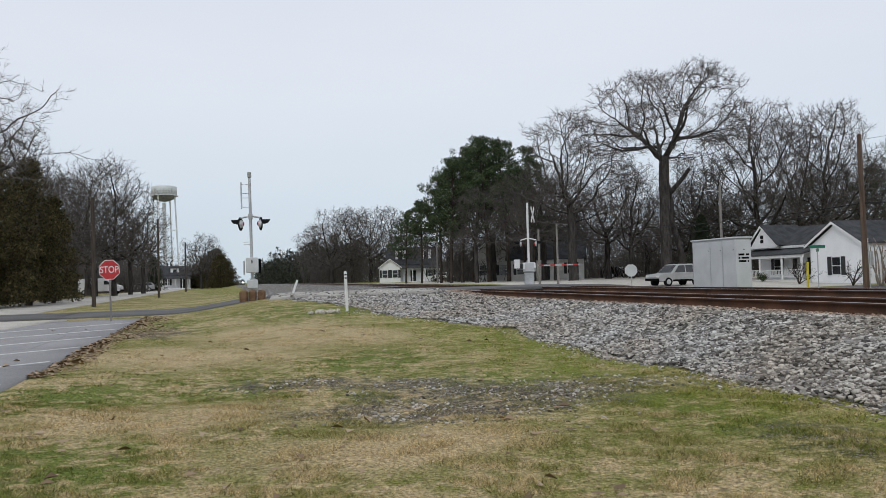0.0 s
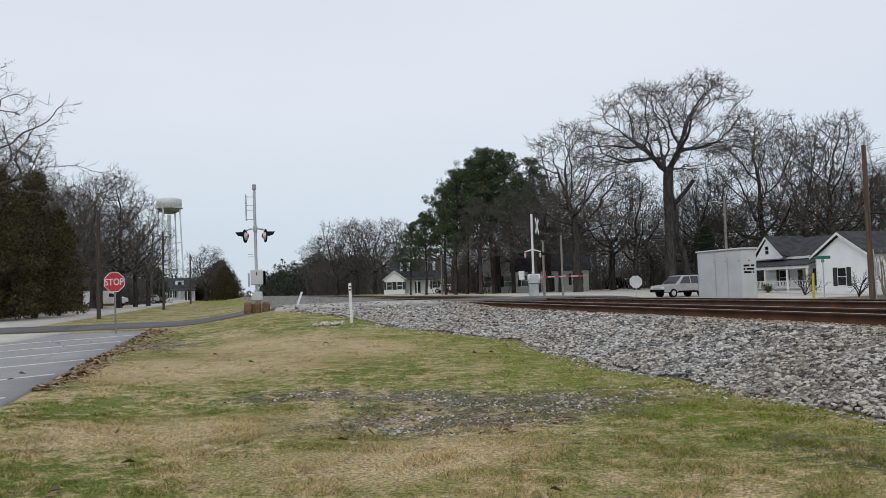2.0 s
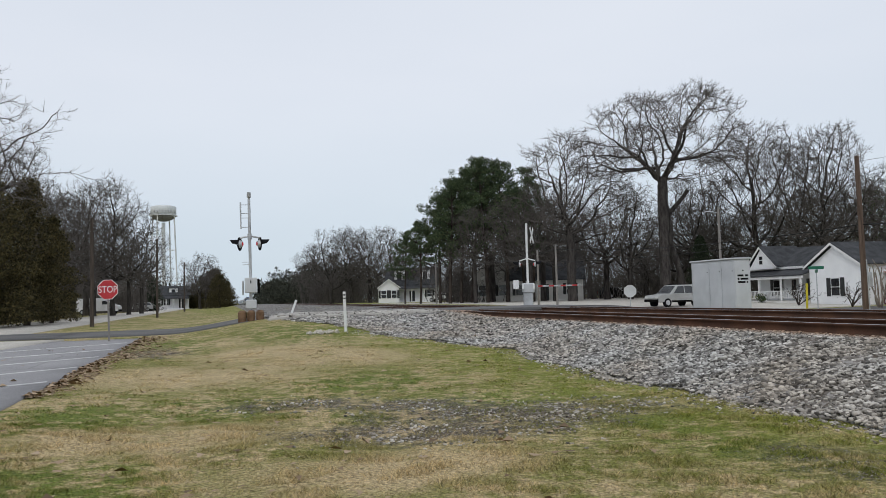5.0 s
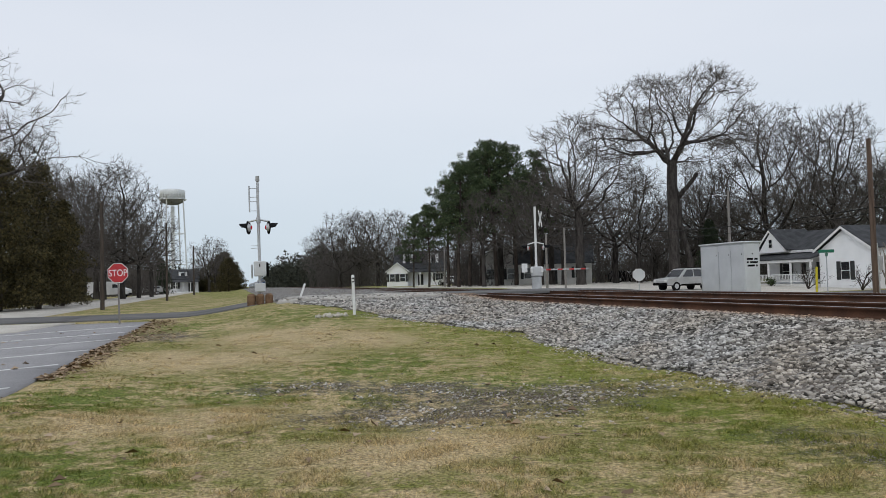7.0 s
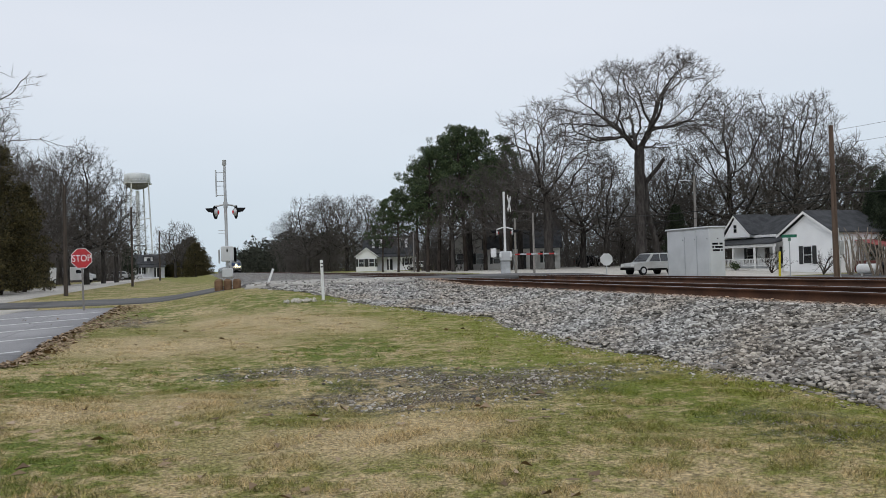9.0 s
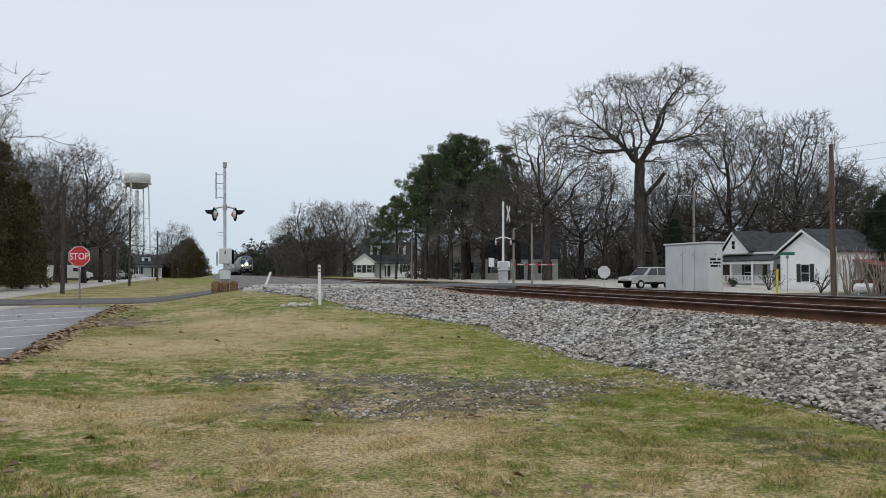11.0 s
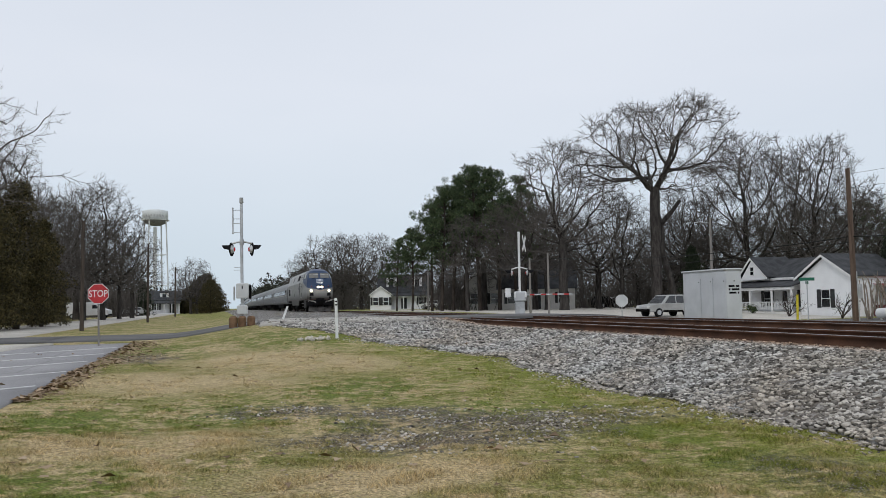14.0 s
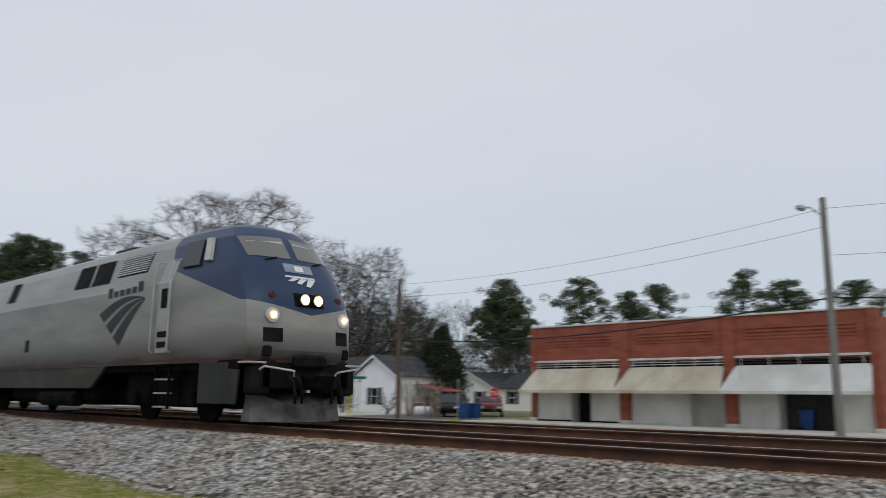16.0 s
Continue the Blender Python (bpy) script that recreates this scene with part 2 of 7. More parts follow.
# near black: grime, with the shade under the train mixed into the colour
DARK = worn("dark_grime_shade", (0.003, 0.003, 0.003), (0.010, 0.009, 0.008), 3, 0.9, 0.0, spec=0.06)
WHITE = worn("white_paint", (0.70, 0.70, 0.69), (0.82, 0.82, 0.81), 2, 0.6)
RED = worn("sign_red", (0.42, 0.025, 0.03), (0.52, 0.035, 0.04), 3, 0.4, relief=0)
REDLAMP = glow("red_lamp", (0.5, 0.02, 0.025), 0.25)
POLE_WOOD = worn("pole_wood", (0.075, 0.050, 0.037), (0.145, 0.098, 0.072), 2, 0.85, 0, 25, 0.5, stretch=(6, 6, 0.4))
DARK_WOOD = worn("pole_wood_dark", (0.045, 0.036, 0.03), (0.09, 0.07, 0.058), 2, 0.9, 0, 25, 0.5, stretch=(6, 6, 0.4))
GREY_WOOD = worn("pole_wood_grey", (0.16, 0.15, 0.14), (0.28, 0.26, 0.24), 2, 0.85, 0, 25, 0.5, stretch=(6, 6, 0.4))
BARK = worn("bark_grey", (0.036, 0.032, 0.030), (0.082, 0.074, 0.068), 1.5, 0.95, 0, 12, 0.6, 0.1, space="World", stretch=(3, 3, 0.7))
TWIG = worn("twig_grey", (0.078, 0.070, 0.064), (0.145, 0.131, 0.120), 1.5, 0.95, 0, 12, 0.0, 0.1, space="World")
BARK_DARK = worn("bark_dark", (0.035, 0.028, 0.024), (0.085, 0.07, 0.06), 1.5, 0.95, 0, 12, 0.6, 0.1, space="World", stretch=(3, 3, 0.7))
NEEDLES = islands("pine_needles", [(0.0, (0.020, 0.036, 0.018)), (0.5, (0.056, 0.086, 0.038)), (1.0, (0.13, 0.165, 0.070))], 0.7, 0.3)
DARK_NEEDLES = islands("cedar_dark_foliage", [(0.0, (0.012, 0.019, 0.012)), (0.5, (0.030, 0.042, 0.024)), (1.0, (0.062, 0.078, 0.042))], 0.8, 0.2)
CEDAR = islands("cedar_foliage", [(0.0, (0.022, 0.020, 0.010)), (0.5, (0.062, 0.055, 0.023)), (1.0, (0.15, 0.12, 0.05))], 0.8, 0.2)
FAR_WOODS = islands("far_foliage", [(0.0, (0.022, 0.026, 0.020)), (0.5, (0.045, 0.050, 0.038)), (1.0, (0.085, 0.085, 0.068))], 0.9, 0.1)
GLASS = glass_dark("window_glass", (0.012, 0.014, 0.017), 0.12)
ROOF = worn("shingle_dark", (0.030, 0.032, 0.035), (0.060, 0.062, 0.066), 1.5, 0.9, 0, 25, 0.5)
SHUTTER = worn("shutter_dark", (0.02, 0.022, 0.022), (0.035, 0.036, 0.036), 3, 0.6)
SIDING = worn("siding_white", (0.85, 0.855, 0.86), (0.91, 0.915, 0.92), 0.8, 0.6, 0, 20, 0.05)
LEAFLITTER = islands("fallen_leaves", [(0.0, (0.14, 0.095, 0.058)), (0.5, (0.30, 0.21, 0.13)), (1.0, (0.46, 0.35, 0.24))], 0.85)

# ---- mesh building ----


class MB:
    """Collects solids into one mesh."""

    def __init__(self):
        self.v, self.f = [], []

    def add(self, verts, faces):
        o = len(self.v)
        self.v += [tuple(p) for p in verts]
        self.f += [tuple(i + o for i in q) for q in faces]
        return self

    def box(self, x0, x1, y0, y1, z0, z1, bev=0.0):
        if not bev:
            p = [(x, y, z) for z in (z0, z1) for x, y in ((x0, y0), (x1, y0), (x1, y1), (x0, y1))]
            return self.add(p, [(3, 2, 1, 0), (4, 5, 6, 7), (0, 1, 5, 4), (1, 2, 6, 5), (2, 3, 7, 6), (3, 0, 4, 7)])
        b = min(bev, (x1 - x0) / 2.1, (y1 - y0) / 2.1, (z1 - z0) / 2.1)
        rings = []
        for z, i in ((z0, b), (z0 + b, 0), (z1 - b, 0), (z1, b)):
            a, c, d, e = x0 + i, x1 - i, y0 + i, y1 - i
            rings.append([(a + b, d, z), (c - b, d, z), (c, d + b, z), (c, e - b, z), (c - b, e, z), (a + b, e, z), (a, e - b, z), (a, d + b, z)])
        return self.loft(rings)

    def loft(self, rings, cap=True, closed=True):
        k = len(rings[0])
        v = [p for r in rings for p in r]
        f = []
        for i in range(len(rings) - 1):
            for j in range(k if closed else k - 1):
                a, b = i * k + j, i * k + (j + 1) % k
                f.append((a, b, b + k, a + k))
        if cap and closed:
            f += [tuple(range(k - 1, -1, -1)), tuple(range((len(rings) - 1) * k, len(rings) * k))]
        return self.add(v, f)

    def tube(self, p, q, r0, r1=None, n=8, cap=True):
        p, q = Vector(p), Vector(q)
        r1 = r0 if r1 is None else r1
        d = (q - p).normalized()
        a = d.orthogonal().normalized()
        b = d.cross(a)
        ring = lambda c, r: [c + a * (r * math.cos(t)) + b * (r * math.sin(t)) for t in (2 * math.pi * i / n for i in range(n))]
        return self.loft([ring(p, r0), ring(q, r1)], cap)

    def path(self, pts, r, n=6):
        for a, b in zip(pts, pts[1:]):
            self.tube(a, b, r, r, n)
        return self

    def disc(self, c, axis, r, depth, n=24, r2=None):
        c, axis = Vector(c), Vector(axis).normalized()
        return self.tube(c, c + axis * depth, r, r if r2 is None else r2, n)

    def slab(self, pts, d):
        """A flat polygon with the thickness d (a vector)."""
        d = Vector(d)
        a = [Vector(p) for p in pts]
        return self.loft([a, [p + d for p in a]])

    def mesh(self, name, mat, smooth=False):
        m = bpy.data.meshes.new(name)
        m.from_pydata(self.v, [], self.f)
        m.materials.append(mat)
        if smooth:
            m.shade_smooth()
        m.validate()
        b = bmesh.new()
        b.from_mesh(m)
        bmesh.ops.recalc_face_normals(b, faces=b.faces)
        b.to_mesh(m)
        b.free()
        return m


def part(name, mb, mat, parent=None, label="", smooth=False, at=None):
    """One mesh object under a thing or a part."""
    ob = new(name, mb.mesh(name, mat, smooth) if isinstance(mb, MB) else mb)
    ob.parent = parent
    if at is not None:
        ob.matrix_basis = at
    return tagged(ob, label)


def thing(name, label, category, m=None, group="", kind=""):
    ob = new(name)
    ob.empty_display_size = 0.2
    if m is not None:
        ob.matrix_basis = m
    return tagged(ob, label, category, group, kind)


def raw(name, verts, faces, mat, smooth=False):
    """A large mesh from arrays."""
    verts, faces = np.asarray(verts, dtype=np.float32), np.asarray(faces, dtype=np.int32)
    k = faces.shape[1]
    m = bpy.data.meshes.new(name)
    m.vertices.add(len(verts))
    m.vertices.foreach_set("co", verts.ravel())
    m.loops.add(faces.size)
    m.loops.foreach_set("vertex_index", faces.ravel())
    m.polygons.add(len(faces))
    m.polygons.foreach_set("loop_start", np.arange(0, faces.size, k, dtype=np.int32))
    m.update(calc_edges=True)
    m.materials.append(mat)
    if smooth:
        m.shade_smooth()
    return m


def sm(a, b, x):
    t = np.clip((np.asarray(x, dtype=float) - a) / (b - a), 0, 1)
    return t * t * (3 - 2 * t)


def drop(y):
    """The line runs slightly downhill far away."""
    return 1.5 * sm(190, 340, y) + 0.6 * sm(340, 620, y)


def gz(x, y):
    """Height of the natural ground."""
    near = (0.30 + 0.55 * sm(-2.4, 2.6, x)) * sm(10, 34, y)
    near = near + 0.11 * (1 - sm(-3, 0, x)) * (1 - sm(12, 30, y)) * sm(0, 8, y)
    far = 0.05 + 0.65 * sm(40, 72, y - 0.35 * (x - 20))
    k = sm(9, 16, x)
    return near * (1 - k) + far * k - drop(y)


RAIL_Z = 0.89
TRACK_X = (10.1, 14.75)

# ---- ground ----


def grid_mesh(name, xs, ys, zf, mat):
    gx, gy = np.meshgrid(xs, ys)
    v = np.stack([gx, gy, zf(gx, gy)], -1).reshape(-1, 3)
    nx, ny = len(xs), len(ys)
    i = (np.arange(ny - 1)[:, None] * nx + np.arange(nx - 1)[None]).ravel()
    return raw(name, v, np.stack([i, i + 1, i + nx + 1, i + nx], 1), mat, True)


gx_ = np.concatenate([[-2500, -800, -300, -150, -80, -50], np.arange(-30, 30, 0.5), [35, 42, 50, 60, 80, 120, 200, 400, 1000, 2500]])
gy_ = np.concatenate([[-2000, -500, -100, -40, -20], np.arange(-10, 60, 0.5), np.arange(60, 200, 5), np.arange(200, 700, 20), [900, 1500, 2800]])


def ground_height(x, y):
    rough = 0.02 * np.sin(x * 1.7 + 0.6 * y) * np.sin(y * 1.3 - 0.4 * x)
    return gz(x, y) + rough * (1 - sm(16, 26, np.abs(y)))


ground = tagged(new("ground", grid_mesh("ground", gx_, gy_, ground_height, GRASS)), "patchy tan and green winter lawn", "ground", kind="structure")


def toe(y):
    """The near edge of the stone bed; it fans out towards the crossing."""
    return 6.3 - 2.3 * sm(17, 23.5, y) - 2.6 * sm(23, 33, y)


def bed_height(x, y):
    a = 8.45
    prof = np.where(x < a, 0.715 - (a - x) * 0.325, 0.715)
    prof = np.where(x > 16.6, 0.715 - (x - 16.6) * 0.35, prof)
    lump = 0.035 * np.sin(3.1 * x + 1.3 * y) * np.sin(2.3 * y - 0.7 * x) + 0.02 * np.sin(7 * x) * np.sin(5.3 * y)
    z = np.maximum(prof - drop(y), gz(x, y) + 0.03) + lump * (x < a)
    return np.where(x <= toe(y) + 0.01, gz(x, y) - 0.06, z)


def bed_mesh():
    ys = np.concatenate([np.arange(-40, 60, 0.5), np.arange(60, 200, 5), np.arange(200, 720, 20)])
    k = 34
    v, f = [], []
    for y in ys:
        wob = 0.07 * math.sin(y * 1.9) + 0.06 * math.sin(y * 4.3 + 1)
        t0 = float(toe(y)) + wob
        for x in np.concatenate([[t0], np.linspace(t0 + 0.12, 8.6, 18), np.linspace(8.9, 19, k - 19)]):
            z = float(bed_height(np.array(x), np.array(y))) if x > t0 else float(gz(x, y)) - 0.05
            v.append((x, y, z))
    n = len(ys)
    i = (np.arange(n - 1)[:, None] * k + np.arange(k - 1)[None]).ravel()
    return raw("ballast_bed", v, np.stack([i, i + 1, i + k + 1, i + k], 1), BALLAST, False)


tagged(new("ballast_bed", bed_mesh()), "raised bed of pale grey crushed stone", "railway ballast", kind="structure")


def sheet(name, corners, mat, lift, label, category, step=1.0, zf=None):
    """A road-like strip: a quadrilateral laid over the ground, with a thickness."""
    a, b, c, d = [np.array(p, float) for p in corners]
    n = max(2, int(np.linalg.norm(b - a) / step) + 1)
    m = max(2, int(np.linalg.norm(d - a) / step) + 1)
    u, w = np.meshgrid(np.linspace(0, 1, n), np.linspace(0, 1, m))
    p = (a * (1 - u[..., None]) + b * u[..., None]) * (1 - w[..., None]) + (d * (1 - u[..., None]) + c * u[..., None]) * w[..., None]
    x, y = p[..., 0], p[..., 1]
    z = (zf or gz)(x, y) + lift
    v = np.stack([x, y, z], -1).reshape(-1, 3)
    i = (np.arange(m - 1)[:, None] * n + np.arange(n - 1)[None]).ravel()
    f = np.stack([i, i + 1, i + n + 1, i + n], 1)
    edge = np.concatenate([np.arange(n), np.arange(1, m) * n + n - 1, (m - 1) * n + np.arange(n - 2, -1, -1), np.arange(m - 2, 0, -1) * n])
    low = v[edge] - (0, 0, 0.12)
    o, e = len(v), len(edge)
    j = np.arange(e)
    f2 = np.stack([edge, o + j, o + (j + 1) % e, edge[(j + 1) % e]], 1)
    return tagged(new(name, raw(name, np.concatenate([v, low]), np.concatenate([f, f2]), mat, False)), label, category, kind="structure")


def cross_z(x, y):
    """The crossing road climbs to the height of the rails."""
    k = sm(1.5, 8.5, x) * (1 - sm(17, 25, x))
    return gz(x, y) * (1 - k) + (RAIL_Z - 0.015) * k


def near_edge(x):
    return 33.2 + 0.27 * x


sheet("road_crossing", [(-60, near_edge(-6) - 1.5), (-6, near_edge(-6)), (-6, near_edge(-6) + 6.6), (-60, near_edge(-6) + 5.2)], ASPHALT, 0.03, "dark worn asphalt side road", "road")
sheet("road_crossing_2", [(-6, near_edge(-6)), (60, near_edge(60) - 8), (60, near_edge(60)), (-6, near_edge(-6) + 6.6)], ASPHALT, 0.03, "dark worn asphalt road over the tracks", "road", 0.7, cross_z)
sheet("gravel_apron", [(1.5, 30.6), (8.4, 31.2), (9.2, 38.0), (2.2, 36.9)], DIRT, 0.05, "pale gravel and worn paving at the crossing", "gravel", 0.5, lambda x, y: np.maximum(cross_z(x, y), bed_height(x, y)))
sheet("street", [(-14.5, 37.5), (-8.3, 37.8), (-8.3, 520), (-14.5, 520)], CONCRETE, 0.02, "pale concrete street along the railway", "road", 3.0)
sheet("parking_lot", [(-22, -15), (-3.0, -15), (-2.8, 29.6), (-22, 28.4)], LOT, 0.03, "grey asphalt parking lot", "parking lot", 1.0)
sheet("driveway", [(-22, 21.0), (-6.2, 25.6), (-5.4, 30.4), (-22, 30.2)], CONCRETE, 0.045, "pale concrete driveway apron", "driveway", 1.0)
sheet("pavement", [(24.5, 44), (48, 50), (60, 120), (21, 120)], CONCRETE, 0.02, "wide pale concrete paving across the tracks", "pavement", 3.0)
sheet("street_far", [(22.5, -60), (30.5, -60), (30.5, 43.5), (22.5, 43.5)], ASPHALT, 0.02, "grey street in front of the shops", "road", 2.0)

for yy in (9.6, 12.15, 15.3, 18.25, 21.2, 24.0, 27.0):
    sheet("parking_line", [(-9.5, yy - 5.35), (-3.0, yy - 0.05), (-3.0, yy + 0.07), (-9.5, yy - 5.23)], LINE, 0.036, "white painted bay line", "line", 1.0)

# ---- railway ----


def rail_mesh(name, x, prof, mat):
    ys = np.concatenate([np.arange(-60, 190, 10), np.arange(190, 721, 10)])
    v = [(x + px, y, RAIL_Z - drop(y) + pz) for y in ys for px, pz in prof]
    k = len(prof)
    f = []
    for i in range(len(ys) - 1):
        for j in range(k):
            a, b = i * k + j, i * k + (j + 1) % k
            f.append((a, b, b + k, a + k))
    return raw(name, v, f, mat)


FOOT = [(-0.075, -0.172), (-0.075, -0.16), (-0.02, -0.14), (-0.009, -0.11), (-0.009, -0.05), (-0.036, -0.036), (-0.036, -0.004),
        (0.036, -0.004), (0.036, -0.036), (0.009, -0.05), (0.009, -0.11), (0.02, -0.14), (0.075, -0.16), (0.075, -0.172)]
HEAD = [(-0.033, -0.008), (-0.026, 0.0), (0.026, 0.0), (0.033, -0.008)]
tracks = []
for k, tx in enumerate(TRACK_X):
    tr = thing("railway_track", "rusty steel rails on dark wooden ties", "railway track", kind="structure")
    tracks.append(tr)
    for s in (-0.755, 0.755):
        r = part("rail", rail_mesh("rail", tx + s, FOOT, RUST), RUST, tr, "rust-brown rail with a polished head")
        part("rail_head", rail_mesh("rail_head", tx + s, HEAD, STEEL), STEEL, r, "polished steel running surface")

# ---- things ----


def octagon(r, z):
    return [(r * math.cos(math.pi / 8 + i * math.pi / 4), r * math.sin(math.pi / 8 + i * math.pi / 4), z) for i in range(8)]


def text_mesh(body, size, depth=0.002):
    c = bpy.data.curves.new("letters", "FONT")
    c.body, c.size, c.align_x, c.align_y, c.extrude = body, size, "CENTER", "CENTER", depth
    ob = bpy.data.objects.new("letters", c)
    m = bpy.data.meshes.new_from_object(ob)
    bpy.data.objects.remove(ob)
    m.materials.append(WHITE)
    return m


def stop_sign(x, y, face, height, width, label, plain=False, lean=0.0):
    """face: degrees that the front is turned; 0 looks along -y."""
    z = float(gz(x, y))
    s = thing("stop_sign", label, "road sign", pose(x, y, z, 0, lean, face))
    part("post", MB().box(-0.03, 0.03, -0.012, 0.016, -0.3, height + width * 0.45, 0.008), GALV if plain else GREY_WOOD, s, "galvanised steel post")
    r = width / 2 / math.cos(math.pi / 8)
    up = pose(0, -0.02, height, 90, 0, 0)
    part("plate", MB().loft([octagon(r, -0.002), octagon(r, 0.002)]), WHITE, s, "white-edged octagonal plate", at=up)
    if not plain:
        part("face", MB().loft([octagon(r * 0.945, 0.003), octagon(r * 0.945, 0.0045)]), RED, s, "red reflective face", at=up)
        part("letters", text_mesh("STOP", width * 0.46), WHITE, s, "white letters", at=pose(0, -0.027, height - 0.005, 90, 0, 0) @ Matrix.Diagonal((0.84, 1.05, 1, 1)))
    else:
        part("back", MB().loft([octagon(r * 0.96, 0.003), octagon(r * 0.96, 0.0045)]), ALU, s, "bare aluminium back", at=up)
    return s


stop_sign(-3.69, 28.36, -7, 1.72, 0.64, "red stop sign on a thin post beside the side road", lean=-1.2)
stop_sign(25.0, 46.7, -28, 1.45, 0.76, "back of a stop sign, bare grey metal", plain=True)
stop_sign(43.5, 37.2, -50, 1.75, 0.76, "red stop sign on a post before a white house")


def utility_pole(x, y, top, r, mat, label, lean=0.0):
    z = float(gz(x, y))
    p = thing("utility_pole", label, "utility pole", pose(x, y, z - 0.3, 0, lean, 0))
    part("shaft", MB().tube((0, 0, 0), (0, 0, top - z + 0.3), r, r * 0.72, 14), mat, p, smooth=False)
    return p


pole_r = utility_pole(33.9, 36.7, 8.7, 0.17, POLE_WOOD, "brown wooden utility pole beside the white house", -0.4)
utility_pole(31.3, 10.4, 9.1, 0.16, GREY_WOOD, "grey wooden utility pole before the brick shops", -0.4)
utility_pole(42.1, 62.0, 8.8, 0.13, GREY_WOOD, "pale utility pole with a lamp arm")
utility_pole(-7.2, 48.5, 6.4, 0.12, DARK_WOOD, "brown utility pole by the street corner")
utility_pole(-5.8, 74.8, 7.2, 0.11, DARK_WOOD, "utility pole along the pale street")
utility_pole(-5.8, 123, 7.5, 0.13, DARK_WOOD, "utility pole farther along the pale street")


def bungalow():
    t = thing("signal_bungalow", "silver metal railway equipment hut with a flat roof", "equipment hut", pose(20.0, 0, 0.2))
    y0, y1, h, d = 28.5, 31.67, 2.5, 0.72
    part("body", MB().box(0.0, d, y0, y1, 0.0, h, 0.02), ALU, t)
    part("roof", MB().box(-0.06, d + 0.06, y0 - 0.06, y1 + 0.06, h, h + 0.07, 0.02), ALU, t, "flat metal roof with a drip edge")
    for ya, yb in ((y0 + 0.05, y0 + 0.92), (y0 + 0.94, y0 + 1.8), (y0 + 1.82, y1 - 0.05)):
        door = part("door", MB().box(-0.022, 0.0, ya, yb, 0.08, h - 0.06, 0.008), ALU, t)
        part("hinge", MB().box(-0.036, -0.022, yb - 0.05, yb - 0.02, 0.3, h - 0.3, 0.004), GALV, door)
        part("latch", MB().box(-0.04, -0.022, ya + 0.08, ya + 0.105, h - 0.48, h - 0.43, 0.004), DARK, door)
    part("end_panel", MB().box(0.03, d - 0.03, y0 - 0.012, y0, 0.06, h - 0.05, 0.005), ALU, t)
    for a, b, i in ((0.10, 0.38, 0), (0.45, 0.60, 0), (0.10, 0.18, 1), (0.24, 0.60, 1), (0.12, 0.46, 2), (0.52, 0.59, 2)):
        part("marking", MB().box(a, b, y0 - 0.016, y0 - 0.012, 1.80 - 0.135 * i, 1.88 - 0.135 * i), BLACK, t, "black stencilled bar")
    part("lamp_button", MB().disc((d / 2, y0 - 0.012, 2.05), (0, -1, 0), 0.025, 0.02, 10), DARK, t)
    return t


bungalow()

# ---- the train ----


def loco_paint():
    """Silver body, deep blue nose with a pointed lower edge, a red line and road dirt along the sill."""
    m, n, l, b = shader("loco_paint", 0.42, 0.05, 0.4)
    co = n.new("ShaderNodeTexCoord").outputs["Object"]
    s = n.new("ShaderNodeSeparateXYZ")
    l.new(co, s.inputs[0])
    x, y, z = s.outputs["X"], s.outputs["Y"], s.outputs["Z"]
    ax = calc(n, l, "ABSOLUTE", x)
    line = calc(n, l, "ADD", calc(n, l, "MULTIPLY", ax, 0.21), 2.24)
    back = calc(n, l, "MULTIPLY", calc(n, l, "MAXIMUM", calc(n, l, "SUBTRACT", y, 0.7), 0.0), 0.31)
    line = calc(n, l, "ADD", line, back)
    blue = calc(n, l, "GREATER_THAN", z, line)
    edge = calc(n, l, "ADD", calc(n, l, "MULTIPLY", calc(n, l, "SUBTRACT", z, 3.2), 0.55), 3.35)
    blue = calc(n, l, "MULTIPLY", blue, calc(n, l, "LESS_THAN", y, edge))
    dirt = noise_node(n, l, co, 1.1, 6, (1, 0.5, 2.5))
    silver = ramp(n, l, dirt, [(0.3, (0.215, 0.213, 0.200)), (0.7, (0.305, 0.30, 0.285))])
    low = calc(n, l, "MULTIPLY", calc(n, l, "SUBTRACT", 2.0, z), 1.5, True)
    low = calc(n, l, "MULTIPLY", low, calc(n, l, "ADD", dirt, 0.5), True)
    silver = mix(n, l, low, silver, (0.034, 0.028, 0.022))
    red = calc(n, l, "MULTIPLY", calc(n, l, "GREATER_THAN", z, 1.30), calc(n, l, "LESS_THAN", z, 1.34))
    silver = mix(n, l, red, silver, (0.07, 0.014, 0.014))
    navy = ramp(n, l, dirt, [(0.3, (0.013, 0.033, 0.082)), (0.7, (0.019, 0.044, 0.102))])
    l.new(mix(n, l, blue, silver, navy), b.inputs["Base Color"])
    fine = noise_node(n, l, co, 3.0, 2, (1, 0.4, 1))
    bump(n, l, b, fine, 0.06, 0.05)
    return m


